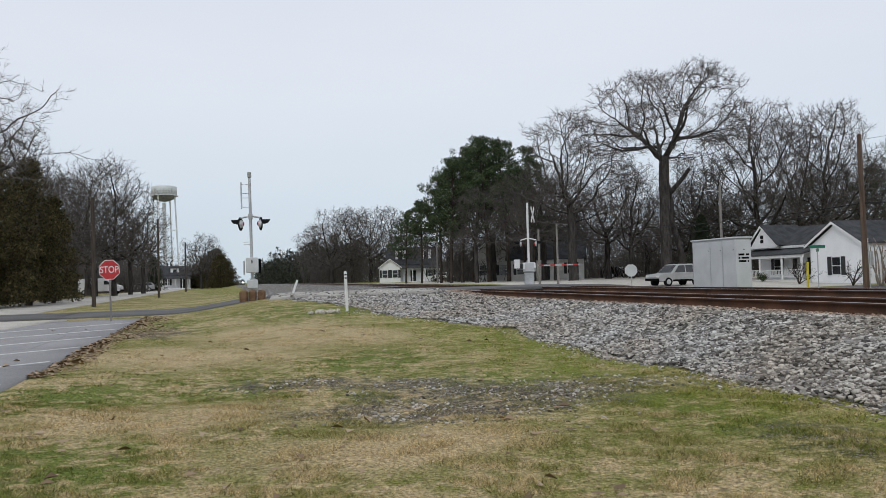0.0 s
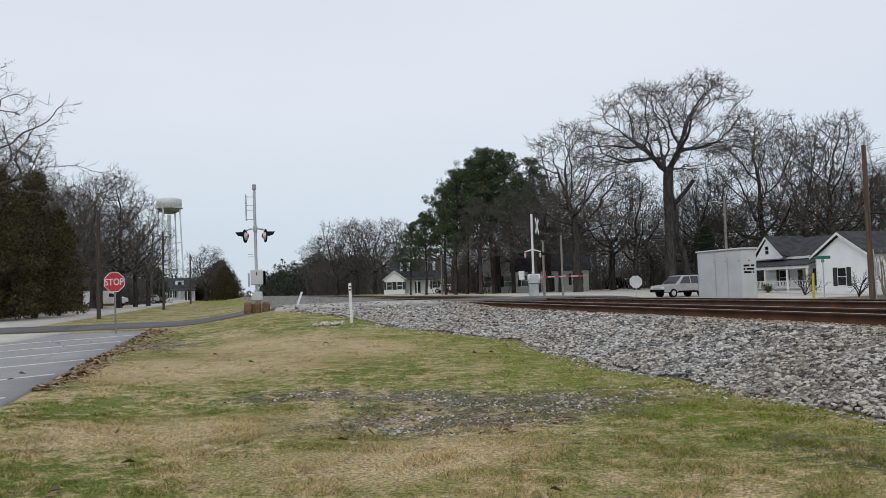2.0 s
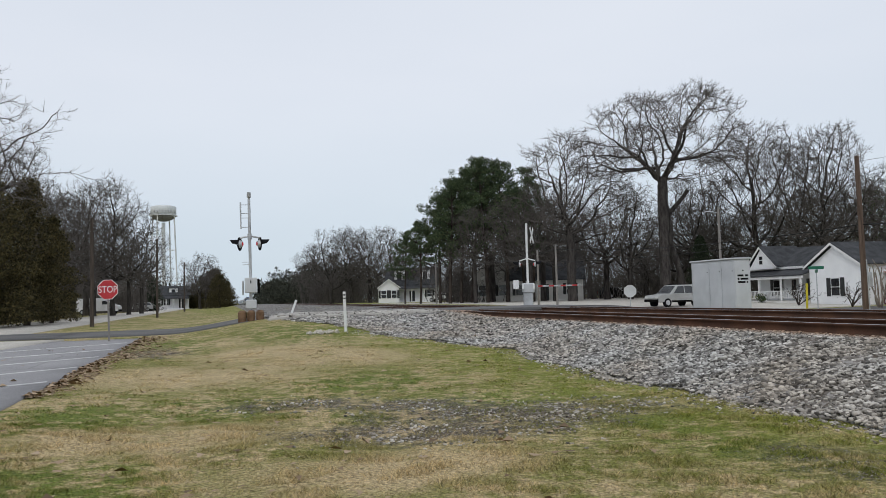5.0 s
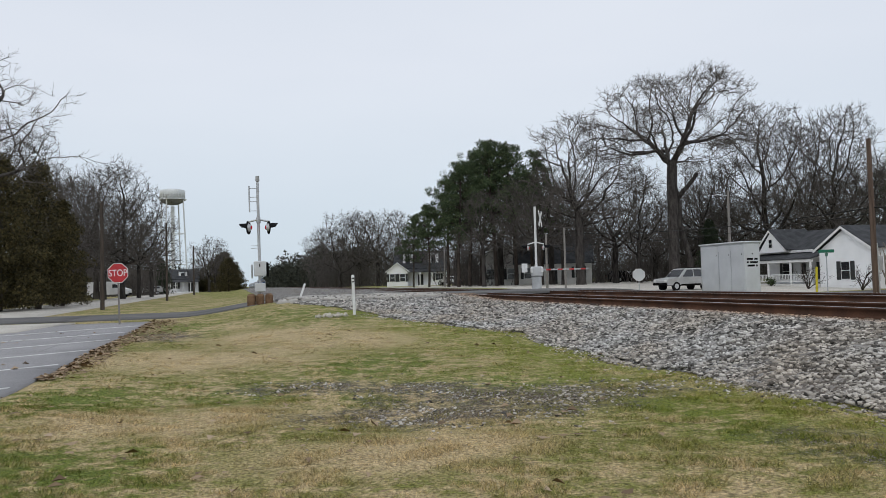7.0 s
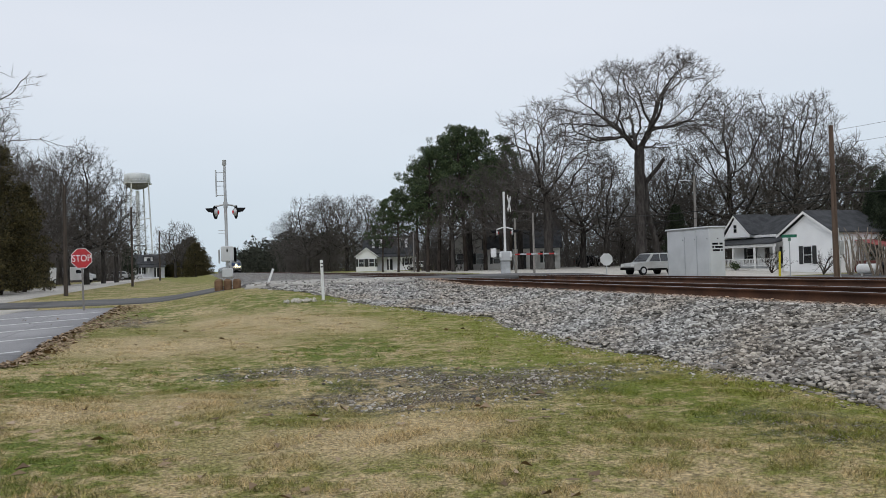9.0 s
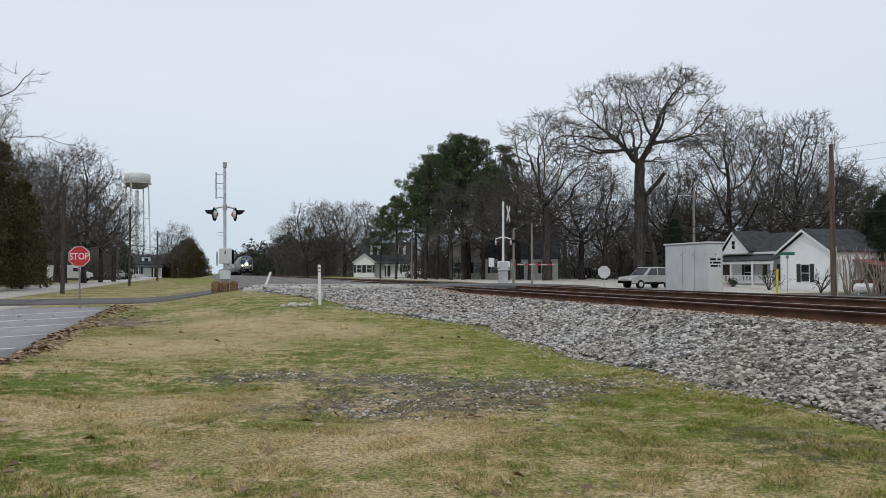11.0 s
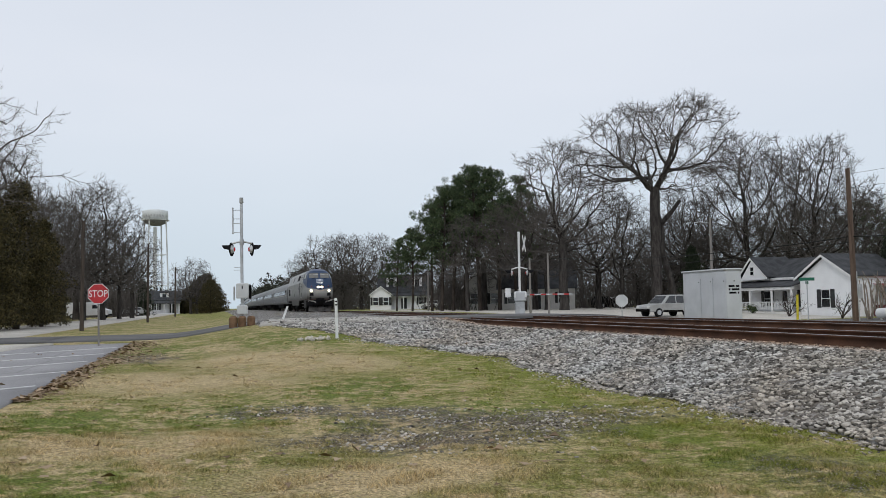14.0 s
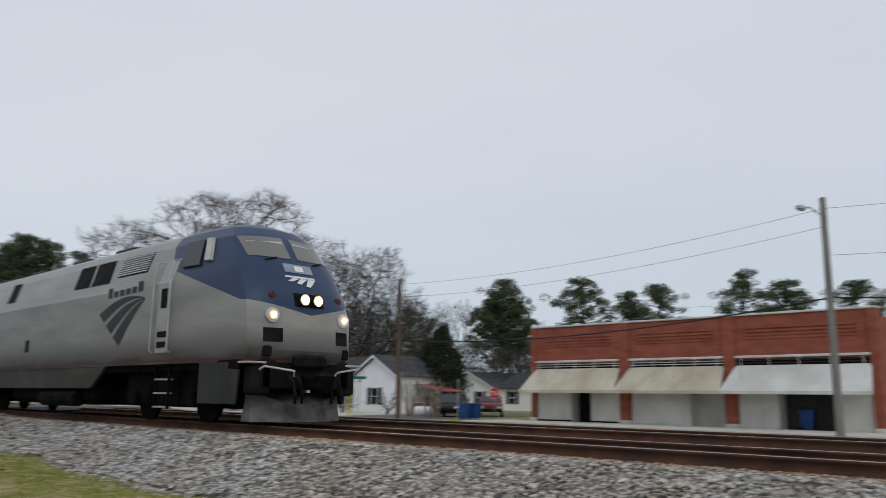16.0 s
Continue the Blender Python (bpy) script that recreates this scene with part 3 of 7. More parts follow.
def coach_skin():
    """Fluted stainless steel."""
    m, n, l, b = shader("coach_steel", 0.48, 0.4, 0.4)
    co = n.new("ShaderNodeTexCoord").outputs["Object"]
    s = n.new("ShaderNodeSeparateXYZ")
    l.new(co, s.inputs[0])
    dirt = noise_node(n, l, co, 0.8, 5, (1, 0.4, 3))
    l.new(ramp(n, l, dirt, [(0.3, (0.13, 0.132, 0.133)), (0.7, (0.21, 0.213, 0.213))]), b.inputs["Base Color"])
    w = calc(n, l, "SINE", calc(n, l, "MULTIPLY", s.outputs["Z"], 70.0))
    flute = calc(n, l, "MULTIPLY", w, calc(n, l, "LESS_THAN", s.outputs["Z"], 1.95))
    bump(n, l, b, flute, 0.3, 0.02)
    return m


LOCO = loco_paint()
COACH = coach_skin()
HEADLIGHT = glow("headlight_lens", (1.0, 0.74, 0.36), 0.62)
HOT = glow("headlight_bulb", (1.0, 0.72, 0.38), 260.0)
DITCH = glow("ditch_light_lens", (1.0, 0.66, 0.34), 0.42)
SCREEN = glass_dark("windshield", (0.15, 0.145, 0.13), 0.05)
CABGLASS = glass_dark("cab_side_glass", (0.008, 0.011, 0.016), 0.45)
LOUVRE = worn("louvre_dark", (0.006, 0.006, 0.007), (0.016, 0.016, 0.017), 3, 0.85, spec=0.12)
EMBLEM = worn("emblem_dark", (0.014, 0.014, 0.017), (0.026, 0.026, 0.03), 3, 0.5, relief=0)
COPING0 = worn("trim_pale", (0.42, 0.42, 0.38), (0.52, 0.52, 0.48), 3, 0.6, relief=0)
CHROME = worn("bright_rail", (0.38, 0.38, 0.37), (0.5, 0.5, 0.49), 3, 0.4, 0.3)


def lerp(x, table):
    return float(np.interp(x, [a for a, _ in table], [b for _, b in table]))


RAKE = [(1.25, 0.06), (1.5, 0.0), (2.2, 0.05), (2.6, 0.17), (3.3, 0.62), (3.55, 0.80), (3.98, 1.14), (4.24, 1.46), (4.40, 1.92), (4.50, 2.6)]
FRONT_W = [(1.25, 1.30), (2.2, 1.31), (3.3, 1.24), (3.98, 1.07), (4.24, 0.86), (4.40, 0.6), (4.50, 0.3)]
BODY_W = [(1.25, 1.52), (3.08, 1.52), (3.98, 1.20), (4.24, 0.97), (4.40, 0.66), (4.50, 0.3)]


def front_y(x, z):
    q = abs(x) / lerp(z, FRONT_W)
    return lerp(z, RAKE) + 0.16 * q ** 2 + 0.22 * q ** 6


def front_patch(x0, x1, z0, z1, off, skew=0.0, n=6):
    """A thin panel that follows the nose."""
    a, b = [], []
    for j in range(n + 1):
        for i in range(n + 1):
            x = x0 + (x1 - x0) * i / n
            z = z0 + (z1 - z0) * j / n + skew * (abs(x) - abs(x0)) * (j / n)
            y = front_y(x, z)
            a.append((x, y - off, z))
            b.append((x, y + 0.03, z))
    k = n + 1
    f = [(j * k + i, j * k + i + 1, (j + 1) * k + i + 1, (j + 1) * k + i) for j in range(n) for i in range(n)]
    o = k * k
    rim = [i for i in range(n)] + [j * k + n for j in range(n)] + [n * k + i for i in range(n, 0, -1)] + [j * k for j in range(n, 0, -1)]
    f += [(rim[i], rim[(i + 1) % len(rim)], rim[(i + 1) % len(rim)] + o, rim[i] + o) for i in range(len(rim))]
    return MB().add(a + b, f)


def side_x(y, z):
    """Half width of the body at that place, with the nose's taper."""
    wf, wb = lerp(z, FRONT_W), lerp(z, BODY_W)
    y0 = front_y(wf, z)
    u = min(1.0, max(0.0, (y - y0) / (3.3 - y0)))
    return wf + (wb - wf) * math.sin(u * math.pi / 2)


def side_panel(y0, y1, z0, z1, off, side, shear=0.0):
    """A thin panel on the flank, leaning with the wall."""
    p = []
    for z, y in ((z0, y0), (z0, y1), (z1, y1 + shear), (z1, y0 + shear)):
        p.append(Vector((side * (side_x(y, z) - 0.02), y, z)))
    d = Vector((side * (off + 0.02), 0, off * 0.3))
    return MB().slab(p, d)


def loco_body():
    zs = [1.25, 1.35, 1.5, 1.8, 2.2, 2.4, 2.6, 2.8, 3.08, 3.3, 3.55, 3.75, 3.98, 4.10, 4.24, 4.33, 4.40, 4.46, 4.50]
    n = 12
    mb = MB()
    v, f = [], []
    for z in zs:
        w = lerp(z, FRONT_W)
        for i in range(n + 1):
            x = w * (2 * i / n - 1)
            v.append((x, front_y(x, z), z))
    k = n + 1
    f += [(j * k + i, j * k + i + 1, (j + 1) * k + i + 1, (j + 1) * k + i) for j in range(len(zs) - 1) for i in range(n)]
    rings = []
    for u in (0, 0.12, 0.3, 0.5, 0.75, 1.0):
        ring = []
        for side, order in ((-1, zs), (1, zs[::-1])):
            for z in order:
                wf, wb = lerp(z, FRONT_W), lerp(z, BODY_W)
                y0 = front_y(wf, z)
                y = y0 + (3.3 - y0) * u
                ring.append((side * (wf + (wb - wf) * math.sin(u * math.pi / 2)), y, z))
        rings.append(ring)
    for y in (6, 9, 12, 15, 18, 20.6, 20.9):
        s = 1.0 if y < 20.8 else 0.97
        rings.append([(side * lerp(z, BODY_W) * s, y, z) for side, order in ((-1, zs), (1, zs[::-1])) for z in order])
    mb.add(v, f)
    kk = len(rings[0])
    o = len(mb.v)
    fv = [p for r in rings for p in r]
    ff = [(i * kk + j, i * kk + j + 1, (i + 1) * kk + j + 1, (i + 1) * kk + j) for i in range(len(rings) - 1) for j in range(kk - 1)]
    ff.append(tuple(range((len(rings) - 1) * kk, len(rings) * kk)))
    ff += [(i * kk + kk - 1, i * kk, (i + 1) * kk, (i + 1) * kk + kk - 1) for i in range(len(rings) - 1)]
    mb.add(fv, ff)
    m = mb.mesh("body", LOCO, True)
    b = bmesh.new()
    b.from_mesh(m)
    bmesh.ops.remove_doubles(b, verts=b.verts, dist=0.002)
    bmesh.ops.recalc_face_normals(b, faces=b.faces)
    b.to_mesh(m)
    b.free()
    m.shade_smooth()
    m.set_sharp_from_angle(angle=radians(17))
    return m


def wheel_set(parent, y, gauge=0.72, r=0.5):
    for s in (-1, 1):
        w = part("wheel", MB().disc((s * gauge, y, r), (s, 0, 0), r, 0.12, 24), DARK, parent)
        part("hub", MB().disc((s * (gauge + 0.12), y, r), (s, 0, 0), 0.13, 0.1, 12, 0.1), DARK, w)


def bogie(parent, y, base, length, r=0.5):
    for s in (-1, 1):
        # side slab made taller, to cover the lit ground behind the wheels
        pr = [(s * 0.98, y - length / 2, 0.55), (s * 0.98, y - length / 2, 1.0), (s * 0.98, y - length * 0.3, 1.15), (s * 0.98, y + length * 0.3, 1.15),
              (s * 0.98, y + length / 2, 1.0), (s * 0.98, y + length / 2, 0.5), (s * 0.98, y + length * 0.28, 0.42), (s * 0.98, y + length * 0.2, 0.35),
              (s * 0.98, y - length * 0.2, 0.35), (s * 0.98, y - length * 0.28, 0.5)]
        part("truck_frame", MB().slab(pr, (s * 0.16, 0, 0)), DARK, parent, "grimy black truck frame, heightened to close the shaded gap")
        for k in (-0.16, 0.16):
            part("spring", MB().tube((s * 1.2, y + k * length, 0.42), (s * 1.2, y + k * length, 0.85), 0.1, 0.1, 10), DARK, parent)
        for k in (-base / 2, base / 2):
            part("axle_box", MB().box(min(s * 1.12, s * 1.3), max(s * 1.12, s * 1.3), y + k - 0.16, y + k + 0.16, r - 0.17, r + 0.17, 0.03), DARK, parent)
    for k in (-base / 2, base / 2):
        wheel_set(parent, y + k, r=r)
    part("bolster", MB().box(-0.95, 0.95, y - 0.35, y + 0.35, 0.5, 1.05, 0.04), DARK, parent)


def locomotive():
    t = thing("locomotive", "silver passenger diesel locomotive with a blue nose and lit headlights", "locomotive")
    body = part("body", loco_body(), LOCO, t, "silver body with a deep blue nose")
    part("floor", MB().box(-1.4, 1.4, 0.5, 20.8, 1.1, 1.3, 0.02), DARK, t)
    for s in (-1, 1):
        part("windshield", front_patch(s * 0.09, s * 1.03, 3.50, 4.02, 0.014, -0.05), SCREEN, t, "raked windshield pane")
        # reflection along the top of the pane, laid on as a pale strip
        part("sunshade", front_patch(s * 0.14, s * 0.93, 3.86, 3.92, 0.02, -0.10, 4), COPING0, t, "pale strip standing for the bright reflection in the glass")
        hl = part("headlight", MB().disc((s * 0.17, front_y(0.17, 2.56) - 0.05, 2.56), (0, -1, 0), 0.14, 0.05, 20), BLACK, t, "lit headlight")
        part("lens", MB().disc((s * 0.17, front_y(0.17, 2.56) - 0.10, 2.56), (0, -1, 0), 0.115, 0.015, 20), HEADLIGHT, hl)
        part("bulb", MB().disc((s * 0.17, front_y(0.17, 2.56) - 0.115, 2.56), (0, -1, 0), 0.075, 0.008, 18), HOT, hl)
        dl = part("ditch_light", MB().disc((s * 0.9, front_y(0.9, 2.2) + 0.02, 2.2), (0, -1, 0), 0.15, 0.07, 20), ALU, t, "lit ditch light in a round bezel")
        part("lens", MB().disc((s * 0.9, front_y(0.9, 2.2) - 0.055, 2.2), (0, -1, 0), 0.10, 0.015, 20), DITCH, dl)
        part("bulb", MB().disc((s * 0.9, front_y(0.9, 2.2) - 0.07, 2.2), (0, -1, 0), 0.045, 0.008, 14), HOT, dl)
        part("marker_light", MB().disc((s * 0.84, front_y(0.84, 2.62) + 0.03, 2.62), (0, -1, 0), 0.09, 0.06, 14, 0.07), MARKER_RED, t, "dark red marker lamp")
        part("nose_vent", front_patch(s * 0.68, s * 1.06, 1.66, 1.94, 0.012, n=3), LOUVRE, t, "black square recess")
        part("jumper_socket", MB().box(s * 0.98 - 0.09, s * 0.98 + 0.09, front_y(0.98, 1.5) - 0.05, front_y(0.98, 1.5) + 0.1, 1.36, 1.58, 0.03), BLACK, t)
        part("front_handrail", MB().path([(s * 0.5, -0.12, 0.98), (s * 0.55, -0.2, 1.08), (s * 1.15, -0.05, 1.16), (s * 1.2, 0.05, 1.1)], 0.022), CHROME, t, "bright metal grab rail")
        part("step_edge", MB().box(min(s * 1.0, s * 1.42), max(s * 1.0, s * 1.42), 0.1, 0.5, 1.22, 1.26, 0.01), CHROME, t)
        part("corner_step", MB().box(min(s * 0.85, s * 1.28), max(s * 0.85, s * 1.28), 0.12, 0.5, 0.6, 1.2, 0.05), BLACK, t)
        part("corner_skirt", MB().slab([(s * 1.38, 0.5, 1.25), (s * 1.46, 1.9, 1.25), (s * 1.46, 1.9, 0.42), (s * 1.38, 0.6, 0.42)], (-s * 0.05, 0, 0)), GREYSKIRT, t)
        part("cab_window", side_panel(2.25, 2.95, 3.36, 3.97, 0.06, s, 0.18), CABGLASS, t, "cab side window")
        part("mirror", side_panel(1.9, 2.1, 3.44, 3.98, 0.07, s, 0.22), COPING0, t, "pale upright mirror beside the cab window")
        part("door_head", side_panel(3.22, 3.82, 3.06, 3.62, 0.012, s), GREYDOOR, t, "leaning upper panel of the cab door")
        door = part("side_door", MB().box(min(s * 1.515, s * 1.528), max(s * 1.515, s * 1.528), 3.22, 3.82, 1.5, 3.07, 0.01), GREYDOOR, t, "recessed cab door with ladder rungs")
        part("door_light", MB().box(min(s * 1.52, s * 1.532), max(s * 1.52, s * 1.532), 3.37, 3.67, 2.5, 2.95, 0.008), LOUVRE, door)
        for z in (1.62, 1.85):
            part("rung", MB().box(min(s * 1.52, s * 1.55), max(s * 1.52, s * 1.55), 3.32, 3.72, z, z + 0.13, 0.01), LOUVRE, door)
        for y in (3.12, 3.92):
            part("handrail", MB().path([(s * 1.53, y, 1.5), (s * 1.6, y, 1.56), (s * 1.6, y, 3.2), (s * 1.52, y, 3.55), (s * 1.38, y, 3.6)], 0.02), CHROME, t, "bright vertical handrail")
        lad = part("ladder", MB().box(min(s * 1.40, s * 1.46), max(s * 1.40, s * 1.46), 3.2, 3.86, 1.2, 1.3, 0.01), DARK, t)
        for y in (3.2, 3.8):
            part("stile", MB().box(min(s * 1.40, s * 1.46), max(s * 1.40, s * 1.46), y, y + 0.06, 0.28, 1.2, 0.01), DARK, lad)
        for z in (0.3, 0.6, 0.9):
            part("tread", MB().box(min(s * 1.32, s * 1.48), max(s * 1.32, s * 1.48), 3.23, 3.83, z, z + 0.035, 0.008), CHROME, lad)
        part("grille", side_panel(4.75, 6.35, 3.46, 3.98, 0.010, s, 0.02), LOUVRE, t, "black grille behind pale slats")
        for z in np.linspace(3.50, 3.93, 8):
            part("slat", side_panel(4.78, 6.32, z, z + 0.022, 0.025, s), ALU, t)
        for ya, yb in ((6.75, 7.85), (8.0, 9.0), (13.6, 14.3)):
            part("louvre", side_panel(ya, yb, 3.36, 4.0, 0.014, s, 0.15), LOUVRE, t, "black intake panel")
        for ya, yb in ((17.0, 18.1), (18.25, 19.3)):
            part("rear_vent", MB().box(min(s * 1.51, s * 1.53), max(s * 1.51, s * 1.53), ya, yb, 1.9, 2.65, 0.01), LOUVRE, t, "black vent panel")
        part("number_mark", MB().box(min(s * 1.515, s * 1.522), max(s * 1.515, s * 1.522), 15.75, 16.15, 2.1, 2.7).box(min(s * 1.515, s * 1.522), max(s * 1.515, s * 1.522), 16.3, 16.7, 2.1, 2.7), ALU, t, "pale grey marking bar")
        part("fuel_filler", MB().box(min(s * 1.515, s * 1.53), max(s * 1.515, s * 1.53), 11.7, 12.0, 1.75, 2.1, 0.01), LOUVRE, t)
        part("skirt", MB().slab([(s * 1.50, 6.3, 1.3), (s * 1.50, 15.6, 1.3), (s * 1.50, 14.9, 0.72), (s * 1.50, 7.2, 0.72)], (-s * 0.08, 0, 0)), LOCO, t, "lower side skirt")
        # emblem: three dark curved swooshes that fan out from one tip, and bars for the lettering
        tip = Vector((s * 1.526, 4.42, 2.82))
        for a, b in ((0.0, 0.25), (0.36, 0.62), (0.72, 1.0)):
            edge_a, edge_b = [], []
            for f in np.linspace(0.04, 1.0, 9):
                for g, row in ((a, edge_a), (b, edge_b)):
                    end = Vector((s * 1.526, 6.95 - g * 1.25, 2.56 - g * 0.84))
                    q = tip.lerp(end, f)
                    q.z += 0.20 * math.sin(math.pi * f) * (1 - 0.5 * g)
                    row.append(q)
            part("emblem", MB().slab(edge_a + edge_b[::-1], (s * 0.004, 0, 0)), EMBLEM, t, "dark swoosh emblem")
        for i in range(6):
            part("lettering", MB().box(min(s * 1.522, s * 1.526), max(s * 1.522, s * 1.526), 4.62 + i * 0.33, 4.86 + i * 0.33, 2.98 - 0.01 * i, (3.07 + 0.1 * (i in (0, 5)) + 0.06) - 0.01 * i), EMBLEM, t, "dark lettering bar")
    part("number_board", front_patch(-0.36, 0.36, 3.18, 3.38, 0.014, n=4), BOARD, t, "pale lit number board")
    part("number_mark", front_patch(-0.1, 0.12, 3.22, 3.34, 0.018, n=2), WHITE, t, "white marking bar")
    part("nose_emblem", front_patch(-0.40, 0.36, 3.06, 3.10, 0.012, n=4), WHITE, t, "white nose emblem stroke")
    for x0, x1, drop_ in ((-0.22, -0.06, 0.08), (-0.03, 0.14, 0.13), (0.17, 0.36, 0.18)):
        q = [(x0, 3.05), (x1, 3.05), (x1 - 0.20, 3.05 - drop_), (x1 - 0.30, 3.05 - drop_ * 0.9)]
        part("nose_emblem", MB().slab([(x, front_y(x, z) - 0.016, z) for x, z in q], (0, 0.03, 0)), WHITE, t, "white nose emblem stroke")
    for x in (-0.75, 0.45):
        part("wiper", MB().tube((x + 0.3, front_y(x + 0.3, 3.5) - 0.03, 3.5), (x, front_y(x, 3.44) - 0.04, 3.42), 0.018, 0.012, 6), BLACK, t)
    part("light_housing", front_patch(-0.36, 0.36, 2.42, 2.70, 0.02, n=4), BLACK, t, "black twin headlight housing")
    part("coupler", MB().box(-0.14, 0.14, -0.5, 0.3, 0.72, 1.0, 0.05).box(-0.2, 0.2, -0.62, -0.35, 0.66, 1.06, 0.07), DARK, t, "black knuckle coupler")
    part("buffer_face", MB().box(-1.1, 1.1, 0.12, 0.5, 0.72, 1.32, 0.04), BLACK, t)
    part("draft_hood", MB().box(-0.42, 0.42, -0.04, 0.3, 1.15, 1.42, 0.05), BLACK, t)
    for x in (-0.55, -0.38, 0.36, 0.6):
        part("air_hose", MB().path([(x, -0.02, 1.0), (x, -0.2, 0.85), (x + 0.04, -0.22, 0.6), (x + 0.1, -0.12, 0.45)], 0.03, 8), BLACK, t)
    part("plow", MB().loft([[(-1.12, 0.42, 0.08), (-0.5, 0.02, 0.08), (0, -0.10, 0.08), (0.5, 0.02, 0.08), (1.12, 0.42, 0.08), (1.12, 0.75, 0.08), (-1.12, 0.75, 0.08)],
                            [(-1.10, 0.46, 0.34), (-0.5, 0.12, 0.30), (0, 0.02, 0.28), (0.5, 0.12, 0.30), (1.10, 0.46, 0.34), (1.10, 0.7, 0.34), (-1.10, 0.7, 0.34)],
                            [(-1.06, 0.44, 0.66), (-0.5, 0.22, 0.46), (0, 0.16, 0.36), (0.5, 0.22, 0.46), (1.06, 0.44, 0.66), (1.06, 0.7, 0.66), (-1.06, 0.7, 0.66)]]), PLOW, t, "dusty grey snow plow")
    for y in (7.5, 10.5, 14.0, 17.5):
        part("roof_hatch", MB().box(-0.5, 0.5, y, y + 1.2, 4.46, 4.55, 0.03), GREYSKIRT, t)
    part("horn", MB().box(-0.12, 0.12, 2.9, 3.3, 4.48, 4.62, 0.04), DARK, t)
    part("fuel_tank", MB().box(-1.25, 1.25, 7.4, 13.6, 0.3, 1.2, 0.15), DARK, t)
    part("air_tank", MB().tube((-1.35, 8.2, 0.45), (-1.35, 10.6, 0.45), 0.2, 0.2, 12), DARK, t)
    # added block: keeps light from showing through between the wheels
    part("underframe", MB().box(-0.62, 0.62, 1.0, 20.2, 0.3, 1.2, 0.05), DARK, t, "black filler box that blocks light beneath the body")
    bogie(t, 3.9, 2.74, 3.9)
    bogie(t, 17.0, 2.74, 3.9)
    return t


MARKER_RED = worn("marker_red", (0.05, 0.008, 0.012), (0.08, 0.012, 0.018), 3, 0.4, relief=0)
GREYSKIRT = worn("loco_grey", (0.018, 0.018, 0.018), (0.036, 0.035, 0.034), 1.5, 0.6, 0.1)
GREYDOOR = worn("door_grey", (0.30, 0.30, 0.29), (0.40, 0.40, 0.385), 1.5, 0.5, 0.2)
PLOW = worn("plow_grey", (0.03, 0.028, 0.026), (0.16, 0.15, 0.14), 1.5, 0.75, 0.1)
BOARD = worn("number_board", (0.20, 0.24, 0.31), (0.28, 0.32, 0.38), 3, 0.4, relief=0)

COACH_SEC = [(1.42, 0.95), (1.54, 1.15), (1.59, 1.6), (1.6, 2.2), (1.55, 2.7), (1.42, 3.1), (1.18, 3.45), (0.85, 3.68), (0.4, 3.82), (0.0, 3.86)]


def coach_x(z):
    return float(np.interp(z, [b for _, b in COACH_SEC], [a for a, _ in COACH_SEC]))


def passenger_coach():
    t = thing("passenger_coach", "fluted stainless steel passenger coach with a dark window band", "railway coach", group="coaches of the train")
    sec = COACH_SEC + [(-x, z) for x, z in COACH_SEC[-2::-1]]
    part("body", MB().loft([[(x * k, y, z) for x, z in sec] for y, k in ((0.0, 0.97), (0.25, 1), (13, 1), (25.65, 1), (25.9, 0.97))]), COACH, t, smooth=False)
    for y in (-0.35, 25.9):
        part("gangway", MB().box(-0.75, 0.75, y, y + 0.35, 1.0, 3.4, 0.05), BLACK, t, "black rubber gangway")
    for s in (-1, 1):
        for i in range(13):
            y = 3.0 + i * 1.55
            p = [Vector((s * (coach_x(z) - 0.02), yy, z)) for z, yy in ((2.12, y), (2.12, y + 1.05), (2.66, y + 1.05), (2.66, y))]
            part("window", MB().slab(p, (s * 0.035, 0, 0.006)), GLASS, t)
        p = [Vector((s * (coach_x(z) - 0.02), yy, z)) for z, yy in ((2.08, 1.6), (2.08, 24.3), (2.7, 24.3), (2.7, 1.6))]
        part("window_band", MB().slab(p, (s * 0.026, 0, 0.004)), LOUVRE, t, "dark band along the windows")
        p = [Vector((s * (coach_x(z) - 0.02), yy, z)) for z, yy in ((1.98, 0.3), (1.98, 25.6), (2.05, 25.6), (2.05, 0.3))]
        part("stripe", MB().slab(p, (s * 0.026, 0, 0)), COPING0, t, "pale stripe under the windows")
        for y in (0.6, 24.5):
            part("door", MB().slab([Vector((s * (coach_x(z) - 0.02), yy, z)) for z, yy in ((1.15, y), (1.15, y + 0.8), (2.9, y + 0.8), (2.9, y))], (s * 0.03, 0, 0)), GREYDOOR, t)
        part("underframe", MB().box(min(s * 0.7, s * 1.3), max(s * 0.7, s * 1.3), 8.2, 17.5, 0.4, 1.0, 0.06), DARK, t)
    bogie(t, 3.4, 2.6, 3.3, 0.46)
    bogie(t, 22.5, 2.6, 3.3, 0.46)
    return t


loco = locomotive()
coach = passenger_coach()
coaches = [coach] + [copy_thing(coach, Matrix()) for _ in range(6)]

# ---- trees ----


